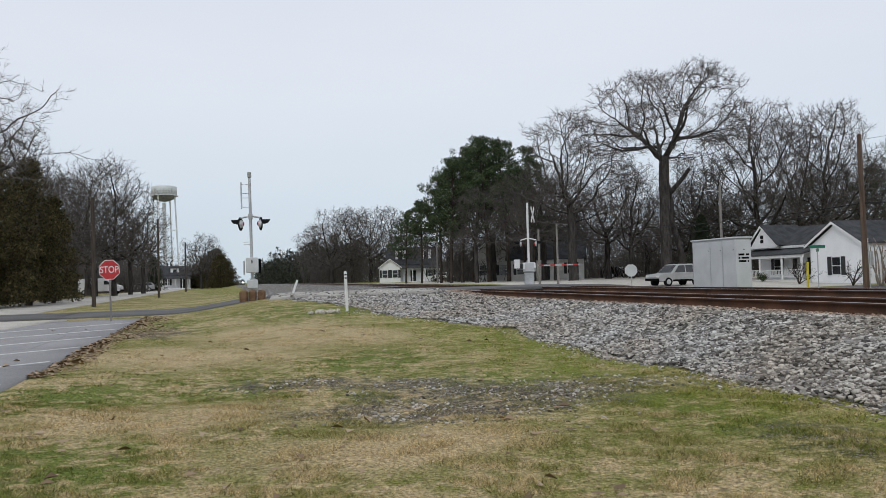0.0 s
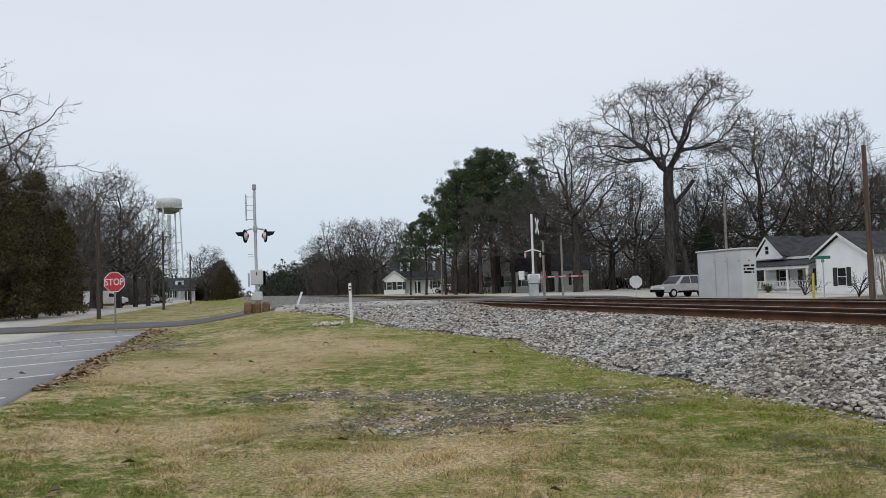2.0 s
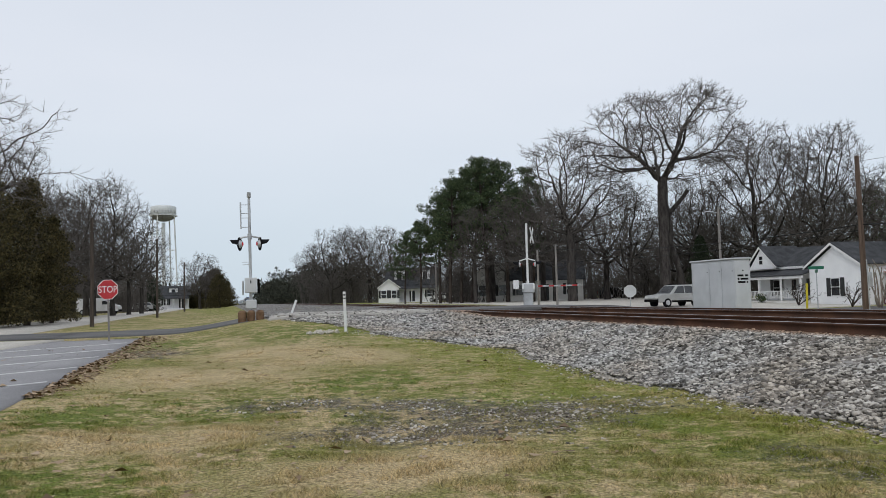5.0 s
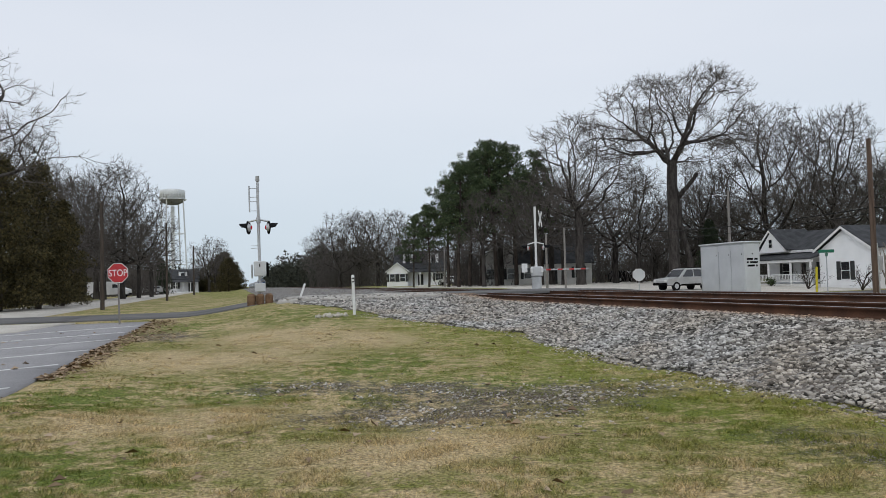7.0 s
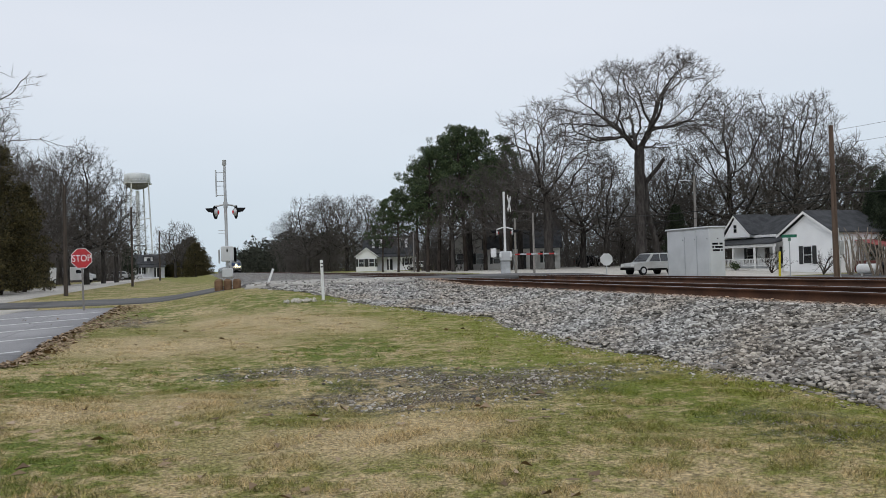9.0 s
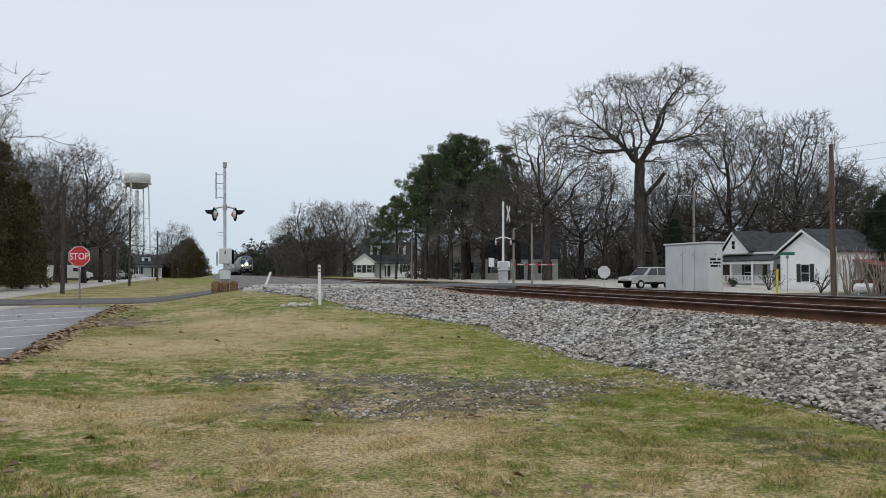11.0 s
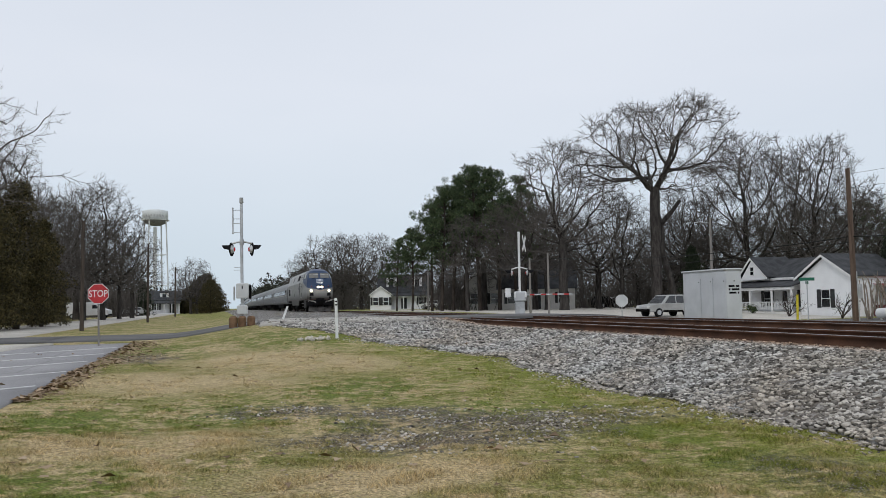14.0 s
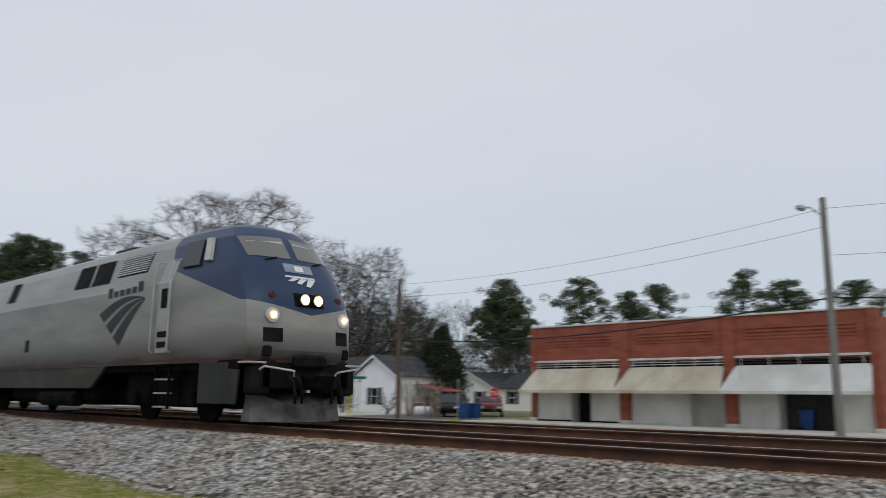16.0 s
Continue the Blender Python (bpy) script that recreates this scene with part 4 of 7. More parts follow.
def grow(out, rng, p, d, length, r, level, P):
    """One branch as a bent row of segments, with its side branches. out: rows of p, q, r0, r1."""
    last = len(P["kids"])
    n = max(2, int(length / P["seg"][level]))
    step = length / n
    tip = r * P["taper"][level]
    for i in range(n):
        w = P["bend"][level]
        d = (d + Vector((rng.gauss(0, w), rng.gauss(0, w), rng.gauss(0, w) + P["lift"][level]))).normalized()
        q = p + d * step
        r0, r1 = r + (tip - r) * i / n, r + (tip - r) * (i + 1) / n
        out.append((*p, *q, r0, r1))
        p = q
        f = (i + 1) / n
        if level < last and f > P["from"][level]:
            want = P["kids"][level] / (n * (1 - P["from"][level]))
            k = int(want) + (rng.random() < want % 1)
            for _ in range(k):
                a = radians(P["angle"][level] * rng.uniform(0.7, 1.3))
                side = d.orthogonal().normalized()
                side.rotate(Matrix.Rotation(rng.uniform(0, 2 * math.pi), 3, d))
                c = d * math.cos(a) + side * math.sin(a)
                grow(out, rng, p, c, P["len"][level] * rng.uniform(0.6, 1.25) * (1.15 - 0.45 * f), max(r1 * P["thin"][level] * rng.uniform(0.8, 1.1), P["least"]), level + 1, P)


def tubes(name, rows, mat, sides=4):
    """All the segments of a tree as thin prisms in one mesh."""
    a = np.array(rows, dtype=float)
    p, q, r0, r1 = a[:, :3], a[:, 3:6], a[:, 6], a[:, 7]
    d = q - p
    d /= np.linalg.norm(d, axis=1)[:, None]
    ref = np.where(np.abs(d[:, 2:3]) > 0.9, np.array([[1.0, 0, 0]]), np.array([[0, 0, 1.0]]))
    u = np.cross(d, ref)
    u /= np.linalg.norm(u, axis=1)[:, None]
    w = np.cross(d, u)
    v, f = [], []
    for lo_r, hi_r, k in ((0.09, 9.0, 8), (0.02, 0.09, 3), (0.0, 0.02, 2)):
        s = (r0 > lo_r) & (r0 <= hi_r)
        if not s.any():
            continue
        t = 2 * np.pi * np.arange(k) / k
        # the finest twigs are thin slivers, each turned its own way
        t = t[None] + (np.arange(s.sum())[:, None] * 2.399 if k == 2 else 0.0)
        ring = np.cos(t)[..., None] * u[s][:, None] + np.sin(t)[..., None] * w[s][:, None]
        lo = p[s][:, None] + ring * r0[s][:, None, None]
        hi = q[s][:, None] + ring * r1[s][:, None, None]
        m = s.sum()
        vv = np.concatenate([lo, hi], 1).reshape(-1, 3)
        o = sum(len(x) for x in v)
        base = o + np.arange(m)[:, None] * 2 * k
        j = np.arange(k)
        if k == 2:
            j = j[:1]
        ff = np.stack([base + j, base + (j + 1) % k, base + k + (j + 1) % k, base + k + j], -1).reshape(-1, 4)
        v.append(vv)
        f.append(ff)
    return raw(name, np.concatenate(v), np.concatenate(f), mat)


def spread_tree(seed, trunk, r, clouds, step=0.5, lean=(0.0, 0.0), twigs=3, mat=None, droop=0.0, least=0.016):
    """A bare tree whose limbs grow towards clouds of buds (x, y, z, radius, flatness, count), with fans of fine twigs at the ends.
    The thickness of each limb follows from the number of ends that it carries."""
    nr = np.random.RandomState(seed)
    buds = []
    for cx, cy, cz, cr, flat, k in clouds:
        o = nr.normal(size=(k, 3))
        o *= (nr.random_sample(k) ** 0.45 / np.linalg.norm(o, axis=1))[:, None] * cr
        o[:, 2] *= flat
        buds.append(o + (cx, cy, cz))
    buds = np.concatenate(buds)
    n0 = int(trunk / step) + 1
    pts = [np.array([lean[0] * (i / n0) ** 1.5 * trunk + 0.05 * math.sin(i * 0.7 + seed), lean[1] * (i / n0) ** 1.5 * trunk, -0.3 + i * step]) for i in range(n0 + 1)]
    up = [-1] + list(range(n0))
    P = np.array(pts)
    # only the upper part of the trunk puts out limbs
    d2 = np.full(len(buds), 1e9)
    near = np.zeros(len(buds), dtype=int)
    fresh = np.arange(max(0, n0 - 5), n0 + 1)
    for _ in range(90):
        d = ((buds[:, None] - P[fresh][None]) ** 2).sum(-1)
        j = d.argmin(1)
        dm = d[np.arange(len(buds)), j]
        closer = dm < d2
        d2[closer], near[closer] = dm[closer], fresh[j[closer]]
        alive = d2 > (step * 1.05) ** 2
        buds, d2, near = buds[alive], d2[alive], near[alive]
        if not len(buds):
            break
        w = buds - P[near]
        w /= np.linalg.norm(w, axis=1)[:, None]
        pull = np.zeros((len(P), 3))
        np.add.at(pull, near, w)
        act = np.unique(near)
        g = pull[act] / (np.linalg.norm(pull[act], axis=1)[:, None] + 1e-6)
        g += nr.normal(0, 0.22, g.shape) + (0, 0, 0.06)
        g /= np.linalg.norm(g, axis=1)[:, None]
        old = np.array([P[i] - P[up[i]] if up[i] >= 0 else (0, 0, step) for i in act]) / step
        g = g * 0.72 + old * 0.28
        g /= np.linalg.norm(g, axis=1)[:, None]
        first = len(P)
        P = np.concatenate([P, P[act] + g * step])
        up += list(act)
        fresh = np.arange(first, len(P))
        if len(P) > 14000:
            break
    n = len(P)
    kids = np.zeros(n, dtype=int)
    for i in range(n - 1, 0, -1):
        kids[up[i]] += 1
    ends = np.where(kids == 0, 1.0, 0.0)
    for i in range(n - 1, 0, -1):
        ends[up[i]] += ends[i]
    power = math.log(r / least) / math.log(max(ends[0], 2))
    rad = least * np.maximum(ends, 1) ** power
    rad[:n0 + 1] *= 1 + 0.35 * np.exp(-np.arange(n0 + 1) * step / 0.8)
    thick, thin = [], []
    for i in range(1, n):
        row = (*P[up[i]], *P[i], min(rad[up[i]], rad[i] * 1.35), rad[i])
        (thick if rad[i] > 0.07 else thin).append(row)
    rng = random.Random(seed)
    for i in np.nonzero(rad < least * 2.2)[0]:
        if i <= n0:
            continue
        d = Vector(P[i] - P[up[i]]).normalized()
        for _ in range(twigs if kids[i] == 0 else max(1, twigs - 1)):
            e = (d + Vector((rng.gauss(0, 0.5), rng.gauss(0, 0.5), rng.gauss(0.12 - droop, 0.42)))).normalized()
            p = Vector(P[i])
            ln = rng.uniform(0.35, 0.8) * step * 2
            q = p + e * ln
            thin.append((*p, *q, least * 0.7, least * 0.45))
            for f in (0.3, 0.6, 0.95):
                c = (e + Vector((rng.gauss(0, 0.55), rng.gauss(0, 0.55), rng.gauss(0.1 - droop, 0.45)))).normalized()
                a = p.lerp(q, f)
                thin.append((*a, *(a + c * ln * rng.uniform(0.4, 0.75)), least * 0.45, least * 0.28))
    mat = mat or BARK
    return tubes("trunk", thick, mat), tubes("crown", thin, TWIG), float(np.percentile([k[5] for k in thin], 99.6))


def dome(seed, count, z0, height, width, inner=0.45, cr=1.5, flat=0.6, buds=36, skew=0.0):
    """Clouds of buds through the outer part of a dome that starts at z0."""
    rng = random.Random(seed)
    out = []
    for i in range(count):
        f = (i + 0.5) / count
        a = i * 2.39996 + rng.uniform(-0.3, 0.3)
        el = math.asin(min(1, max(-0.35, -0.3 + 1.3 * f + rng.uniform(-0.06, 0.06))))
        k = rng.uniform(inner, 1.0) if rng.random() < 0.35 else rng.uniform(0.82, 1.05)
        ring = width * math.cos(el) * k
        out.append((ring * math.cos(a) + skew * height * f, ring * math.sin(a), z0 + height * (0.26 + 0.74 * math.sin(el)) * (k if el > 0 else 1), cr * rng.uniform(0.7, 1.25), flat, int(buds * rng.uniform(0.7, 1.3))))
    return out


def plant(name, label, category, meshes, x, y, h, turn=0.0, group="", wide=1.0, z=None):
    trunk, crown, top = meshes
    z = float(gz(x, y)) if z is None else z
    t = thing(name, label, category, pose(x, y, z, 0, 0, turn), group)
    s = h / top
    t.scale = (s * wide, s * wide, s)
    part("trunk", trunk, None, t)
    part("crown", crown, None, t)
    return t


def at_az(az, dist):
    return dist * math.sin(radians(az)), dist * math.cos(radians(az))


OAK = [spread_tree(11, 4.2, 0.34, dome(11, 40, 4.0, 8.6, 5.4, 0.25, 1.6, 0.7, 78), 0.42), spread_tree(12, 3.4, 0.34, dome(12, 38, 3.8, 11.5, 4.7, 0.25, 1.6, 0.85, 80), 0.42),
       spread_tree(13, 6.2, 0.36, dome(13, 38, 5.0, 8.8, 4.9, 0.2, 1.5, 0.7, 78), 0.42), spread_tree(14, 2.6, 0.30, dome(14, 38, 3.0, 10.0, 4.9, 0.3, 1.6, 0.85, 80), 0.42)]

# a tall straight trunk and a broad, layered umbrella of twigs
GRAND = spread_tree(27, 11.2, 0.50, dome(27, 34, 11.8, 9.4, 8.2, 0.5, 1.9, 0.42, 120) + dome(28, 12, 11.6, 6.0, 4.6, 0.3, 1.5, 0.5, 60), 0.42, (0.02, 0.0), 4)
x, y = at_az(30.55, 85)
plant("bare_tree", "tall spreading bare oak with a straight trunk and umbrella crown", "tree", GRAND, x, y, 22.2, 40, wide=1.03)
# long limbs that reach out over the side road
REACHING = spread_tree(31, 6.6, 0.36, [(2.6, -0.6, 9.4, 1.0, 0.7, 30), (4.0, -0.9, 11.0, 1.0, 0.6, 36), (4.9, -1.0, 11.9, 0.8, 0.5, 30), (3.4, 0.4, 10.6, 0.9, 0.6, 26), (2.4, -0.2, 12.4, 1.3, 0.9, 36), (1.2, 0.6, 14.0, 1.3, 0.9, 36),
                                       (3.2, 0.3, 8.2, 0.8, 0.5, 22), (4.6, 0.4, 8.5, 0.7, 0.4, 24), (5.9, 0.5, 8.7, 0.6, 0.35, 24), (6.6, 0.5, 8.6, 0.4, 0.4, 12), (3.6, 0.8, 7.4, 0.7, 0.5, 20)]
                       + dome(32, 16, 7.0, 9.0, 4.2, 0.4, 1.4, 0.7, 36, -0.1), 0.42, (0.05, 0.0), 3, least=0.013)
x, y = at_az(-16.6, 46)
plant("bare_tree", "broad bare oak with long spreading limbs by the side road", "tree", REACHING, x, y, 14.0, 0, wide=1.12)
WOODS = [  # bearing, distance, height, form, turn, width
    (24.2, 84, 17.6, 2, 20, 1.0), (26.6, 96, 13.5, 0, 130, 1.0), (28.2, 92, 13.0, 1, 250, 0.9), (22.2, 96, 14.0, 0, 80, 0.9), (32.3, 98, 14.0, 2, 200, 0.95),
    (34.3, 100, 15.0, 3, 60, 1.0), (36.6, 98, 20.3, 1, 10, 0.95), (38.9, 100, 19.0, 3, 120, 0.9), (40.6, 99, 19.3, 1, 300, 0.9), (42.6, 108, 14.0, 0, 30, 0.9),
    (46.8, 112, 14.5, 3, 150, 0.8), (6.2, 190, 14.0, 1, 30, 1.1), (7.2, 168, 15.0, 3, 0, 1.15), (8.6, 172, 16.2, 1, 90, 1.15), (9.9, 165, 15.5, 0, 200, 1.1), (11.3, 160, 15.0, 3, 280, 1.0),
    (12.8, 150, 12.0, 0, 20, 1.0), (-9.6, 90, 13.2, 0, 15, 0.9), (-8.4, 96, 15.3, 3, 100, 0.95), (-7.2, 98, 15.0, 1, 210, 0.9), (-6.2, 104, 12.5, 0, 300, 0.75),
    (-1.7, 176, 11.6, 3, 45, 1.1), (-1.3, 182, 10.5, 0, 25, 0.9), (-12.6, 72, 11.5, 2, 10, 0.9), (-16.0, 60, 13.0, 0, 190, 0.9), (20.2, 104, 13.0, 3, 40, 0.9),
    (31.6, 104, 12.0, 1, 0, 1.0), (52, 120, 12.0, 0, 0, 1.0), (48.4, 98, 8.6, 3, 35, 1.2), (51.9, 100, 8.8, 0, 75, 1.2), (53.6, 104, 9.4, 2, 15, 1.2), (17.4, 88, 10.5, 2, 15, 0.8), (21.3, 86, 12.5, 0, 115, 0.8), (23.0, 90, 11.0, 2, 215, 0.8), (-10.6, 84, 12.0, 3, 70, 0.9), (-13.6, 66, 13.5, 3, 20, 0.8),
    (-11.6, 92, 12.5, 1, 40, 1.1), (-5.4, 112, 10.0, 2, 140, 1.0), (-8.8, 108, 13.0, 2, 260, 1.1)]
WOODS += [(15.5 + i * 1.72 + 0.5 * math.sin(i * 5.1), 116 + 14 * math.sin(i * 2.3), 12.5 + 2.2 * math.sin(i * 3.7), i % 4, i * 67, 1.15) for i in range(0, 18, 2)]
for az, dist, h, form, turn, wide in WOODS:
    x, y = at_az(az, dist)
    plant("bare_tree", "leafless winter tree with fine grey twigs", "tree", OAK[form], x, y, h, turn, "bare trees", wide)


def stub_tree(x, y, h):
    """A heavy trunk whose limbs were cut back."""
    rng = random.Random(5)
    rows = []
    P = dict(kids=[], seg=[0.6], taper=[0.8], bend=[0.07], lift=[0.06])
    P["from"] = []
    grow(rows, rng, Vector((0, 0, -0.3)), Vector((0.05, 0, 1)).normalized(), h * 0.72, 0.36, 0, P)
    top = Vector(rows[-1][3:6])
    for dx, dy, k in ((0.75, -0.3, 0.26), (-0.35, 0.2, 0.3), (0.3, 0.6, 0.22)):
        grow(rows, rng, top, Vector((dx, dy, 0.9)).normalized(), h * k, 0.25, 0, P)
    t = thing("cut_back_tree", "thick bare tree trunk with lopped limbs", "tree", pose(x, y, float(gz(x, y))))
    part("trunk", tubes("trunk", rows, BARK), None, t)


x, y = at_az(31.7, 88)
stub_tree(x, y, 13.0)


def tufts(rng, centres, per, size, flat=0.7):
    """Many small leaf-like triangles round each centre (x, y, z, radius)."""
    c = np.asarray(centres, dtype=float)
    k = len(c) * per
    nr = np.random.RandomState(rng.randint(0, 10 ** 6))
    o = nr.normal(size=(k, 3))
    o /= np.linalg.norm(o, axis=1)[:, None]
    o *= nr.uniform(0.35, 1.0, (k, 1)) ** 0.6
    o[:, 2] *= flat
    p = np.repeat(c[:, :3], per, 0) + o * np.repeat(c[:, 3], per)[:, None]
    a, b = nr.normal(size=(k, 3)), nr.normal(size=(k, 3))
    a += o * 1.2
    a /= np.linalg.norm(a, axis=1)[:, None]
    b /= np.linalg.norm(b, axis=1)[:, None]
    s = size * nr.uniform(0.5, 1.3, (k, 1))
    v = np.stack([p - b * s * 0.35, p + b * s * 0.35, p + a * s * 1.3], 1).reshape(-1, 3)
    return v, np.arange(3 * k).reshape(-1, 3)


def pine_meshes(seed, h, crown_from, reach, limbs=58, per=96, mat=None):
    """A loblolly pine: bare lower trunk, level limbs in loose tiers, and tufts of needles along their outer ends, with gaps."""
    rng = random.Random(seed)
    rows, centres = [], []
    P = dict(kids=[], seg=[1.0], taper=[0.3], bend=[0.025], lift=[0.05])
    P["from"] = []
    grow(rows, rng, Vector((0, 0, -0.3)), Vector((0, 0, 1)), h * 0.96, 0.27, 0, P)
    spine = [Vector(k[3:6]) for k in rows]
    L = dict(kids=[], seg=[0.6], taper=[0.3], bend=[0.12], lift=[0.035])
    L["from"] = []
    for i in range(limbs):
        f = crown_from + (1 - crown_from) * ((i + rng.random()) / limbs) ** 0.85
        base = spine[min(len(spine) - 1, int(f * len(spine)))]
        g = (f - crown_from) / (1 - crown_from)
        prof = (0.55 + 0.45 * math.sin(math.pi * min(1, g * 1.25))) * (1 - g ** 3) ** 0.6
        a = i * 2.4 + rng.uniform(-0.5, 0.5)
        ln = max(0.7, reach * prof * rng.uniform(0.5, 1.12))
        n0 = len(rows)
        grow(rows, rng, base, Vector((math.cos(a), math.sin(a), 0.02 + 0.5 * g)).normalized(), ln, 0.065, 0, L)
        br = [Vector(k[3:6]) for k in rows[n0:]]
        for k in range(max(2, int(ln * 1.5))):
            e = br[min(len(br) - 1, int((0.4 + 0.6 * rng.random()) * len(br)))]
            o = Vector((rng.gauss(0, 0.42), rng.gauss(0, 0.42), rng.uniform(-0.05, 0.4)))
            rows.append((*e, *(e + o), 0.02, 0.012))
            c = e + o
            centres.append((c.x, c.y, c.z, rng.uniform(0.32, 0.68)))
    top = spine[-1]
    centres += [(top.x + rng.gauss(0, 0.4), top.y + rng.gauss(0, 0.4), top.z - rng.uniform(0, 1.2), 0.55) for _ in range(9)]
    v, f = tufts(rng, centres, per, 0.175, 0.75)
    return tubes("trunk", rows, BARK_DARK), raw("crown", v, f, mat or NEEDLES), max(v[:, 2])


def cedar_meshes(seed, h, width, mat):
    """A dense, shaggy cone of fine foliage down to the ground."""
    rng = random.Random(seed)
    rows, centres = [], []
    P = dict(kids=[], seg=[1.0], taper=[0.2], bend=[0.02], lift=[0.05])
    P["from"] = []
    grow(rows, rng, Vector((0, 0, -0.3)), Vector((0, 0, 1)), h * 0.95, 0.25, 0, P)
    for i in range(230):
        f = rng.random() ** 1.1
        w = width * (1 - f ** 1.6) ** 0.8 * rng.uniform(0.5, 1.12) * (0.75 + 0.25 * math.sin(9 * f + i))
        a = rng.uniform(0, 2 * math.pi)
        centres.append((w * math.cos(a), w * math.sin(a), 0.5 + f * (h - 0.9), rng.uniform(0.4, 0.85)))
    v, f = tufts(rng, centres, 150, 0.135, 0.8)
    return tubes("trunk", rows, BARK_DARK), raw("crown", v, f, mat), max(v[:, 2])


PINE = [pine_meshes(3, 17, 0.30, 4.6), pine_meshes(4, 16, 0.36, 4.4), pine_meshes(5, 15, 0.45, 4.4, 50)]
RED_CEDAR = [cedar_meshes(7, 10, 3.4, CEDAR), cedar_meshes(8, 9, 2.6, DARK_NEEDLES)]
for az, dist, h, form, turn, wide in ((16.4, 95, 16.2, 0, 0, 0.9), (18.3, 93, 17.4, 1, 120, 0.9), (19.7, 96, 17.2, 1, 200, 0.95), (14.9, 97, 13.4, 1, 60, 0.95), (20.9, 98, 14.0, 2, 10, 0.9), (21.5, 92, 15.6, 0, 250, 0.8), (17.2, 99, 17.0, 2, 170, 1.0), (15.6, 92, 14.6, 1, 300, 0.9), (12.4, 104, 9.6, 0, 30, 0.9),
                                      (13.5, 100, 10.5, 2, 90, 0.9),
                                      (50.0, 108, 17.6, 1, 30, 0.95), (49.4, 112, 15.0, 0, 190, 0.8), (56.0, 92, 15.2, 2, 0, 1.0), (58.4, 94, 13.8, 2, 100, 1.0), (61.0, 92, 14.2, 1, 200, 1.05),
                                      (66.3, 90, 15.4, 0, 50, 1.1), (68.4, 96, 15.0, 2, 140, 1.1), (73.0, 98, 15.0, 1, 10, 1.1), (76.0, 96, 15.5, 0, 80, 1.0), (43.6, 112, 13.2, 2, 20, 0.9), (44.8, 116, 12.4, 1, 20, 0.8), (50.7, 112, 16.6, 0, 75, 0.95), (49.8, 105, 15.6, 2, 260, 1.0), (51.3, 110, 14.6, 1, 140, 1.0)):
    x, y = at_az(az, dist)
    plant("pine_tree", "tall dark green pine with bare lower trunk", "tree", PINE[form], x, y, h, turn, "pines", wide)
for az, dist, h, form, turn, wide in ((-14.4, 54, 9.6, 0, 0, 1.0), (-12.2, 58, 9.8, 0, 90, 0.9), (-10.8, 64, 8.0, 0, 200, 0.85), (-16.8, 52, 8.4, 0, 150, 1.0), (45.8, 74, 8.3, 1, 30, 1.0), (45.0, 76, 7.0, 1, 130, 1.0),
                                      (46.6, 77, 6.2, 1, 230, 0.9), (32.9, 92, 7.0, 1, 0, 0.9), (-4.8, 150, 6.5, 1, 0, 1.2), (-1.0, 186, 8.6, 0, 60, 1.5), (-1.5, 200, 7.6, 0, 60, 1.5), (-0.4, 168, 7.0, 0, 100, 1.5), (0.1, 178, 5.6, 0, 10, 1.4), (-2.1, 190, 5.6, 0, 140, 1.5), (-0.65, 192, 9.4, 0, 210, 1.5)):
    x, y = at_az(az, dist)
    plant("cedar_tree", "dense shaggy cedar, brownish green, down to the ground", "tree", RED_CEDAR[form], x, y, h, turn, "cedars", wide)


def thicket(name, label, spots, seed, mat):
    """Far brush and undergrowth, joined."""
    rng = random.Random(seed)
    rows = []
    for az, dist, h in spots:
        x, y = at_az(az, dist)
        z = float(gz(x, y))
        for _ in range(14):
            p = Vector((x + rng.gauss(0, 1.6), y + rng.gauss(0, 1.6), z))
            d = Vector((rng.gauss(0, 0.25), rng.gauss(0, 0.25), 1)).normalized()
            ln = h * rng.uniform(0.45, 1.0)
            q = p + d * ln
            rows.append((*p, *q, 0.05, 0.015))
            for _ in range(8):
                s = p.lerp(q, rng.uniform(0.3, 0.95))
                e = s + Vector((rng.gauss(0, 0.5), rng.gauss(0, 0.5), rng.uniform(0.2, 0.9))) * (h * 0.22)
                rows.append((*s, *e, 0.02, 0.016))
    return tagged(new(name, tubes(name, rows, mat)), label, "undergrowth", kind="stuff")


rt = random.Random(77)
thicket("undergrowth_right", "dense leafless brush between the houses and trees",
        [(rt.uniform(15.5, 46), rt.uniform(104, 150), rt.uniform(4.5, 10.5)) for _ in range(240)] + [(rt.uniform(5.5, 15.5), rt.uniform(165, 200), rt.uniform(4, 8)) for _ in range(70)], 21, TWIG)
thicket("undergrowth_left", "dark leafless brush along the street",
        [(rt.uniform(-22, -12.0), rt.uniform(66, 120), rt.uniform(2.5, 6)) for _ in range(120)] + [(rt.uniform(-12, -5.6), rt.uniform(132, 175), rt.uniform(5, 10)) for _ in range(110)], 22, TWIG)


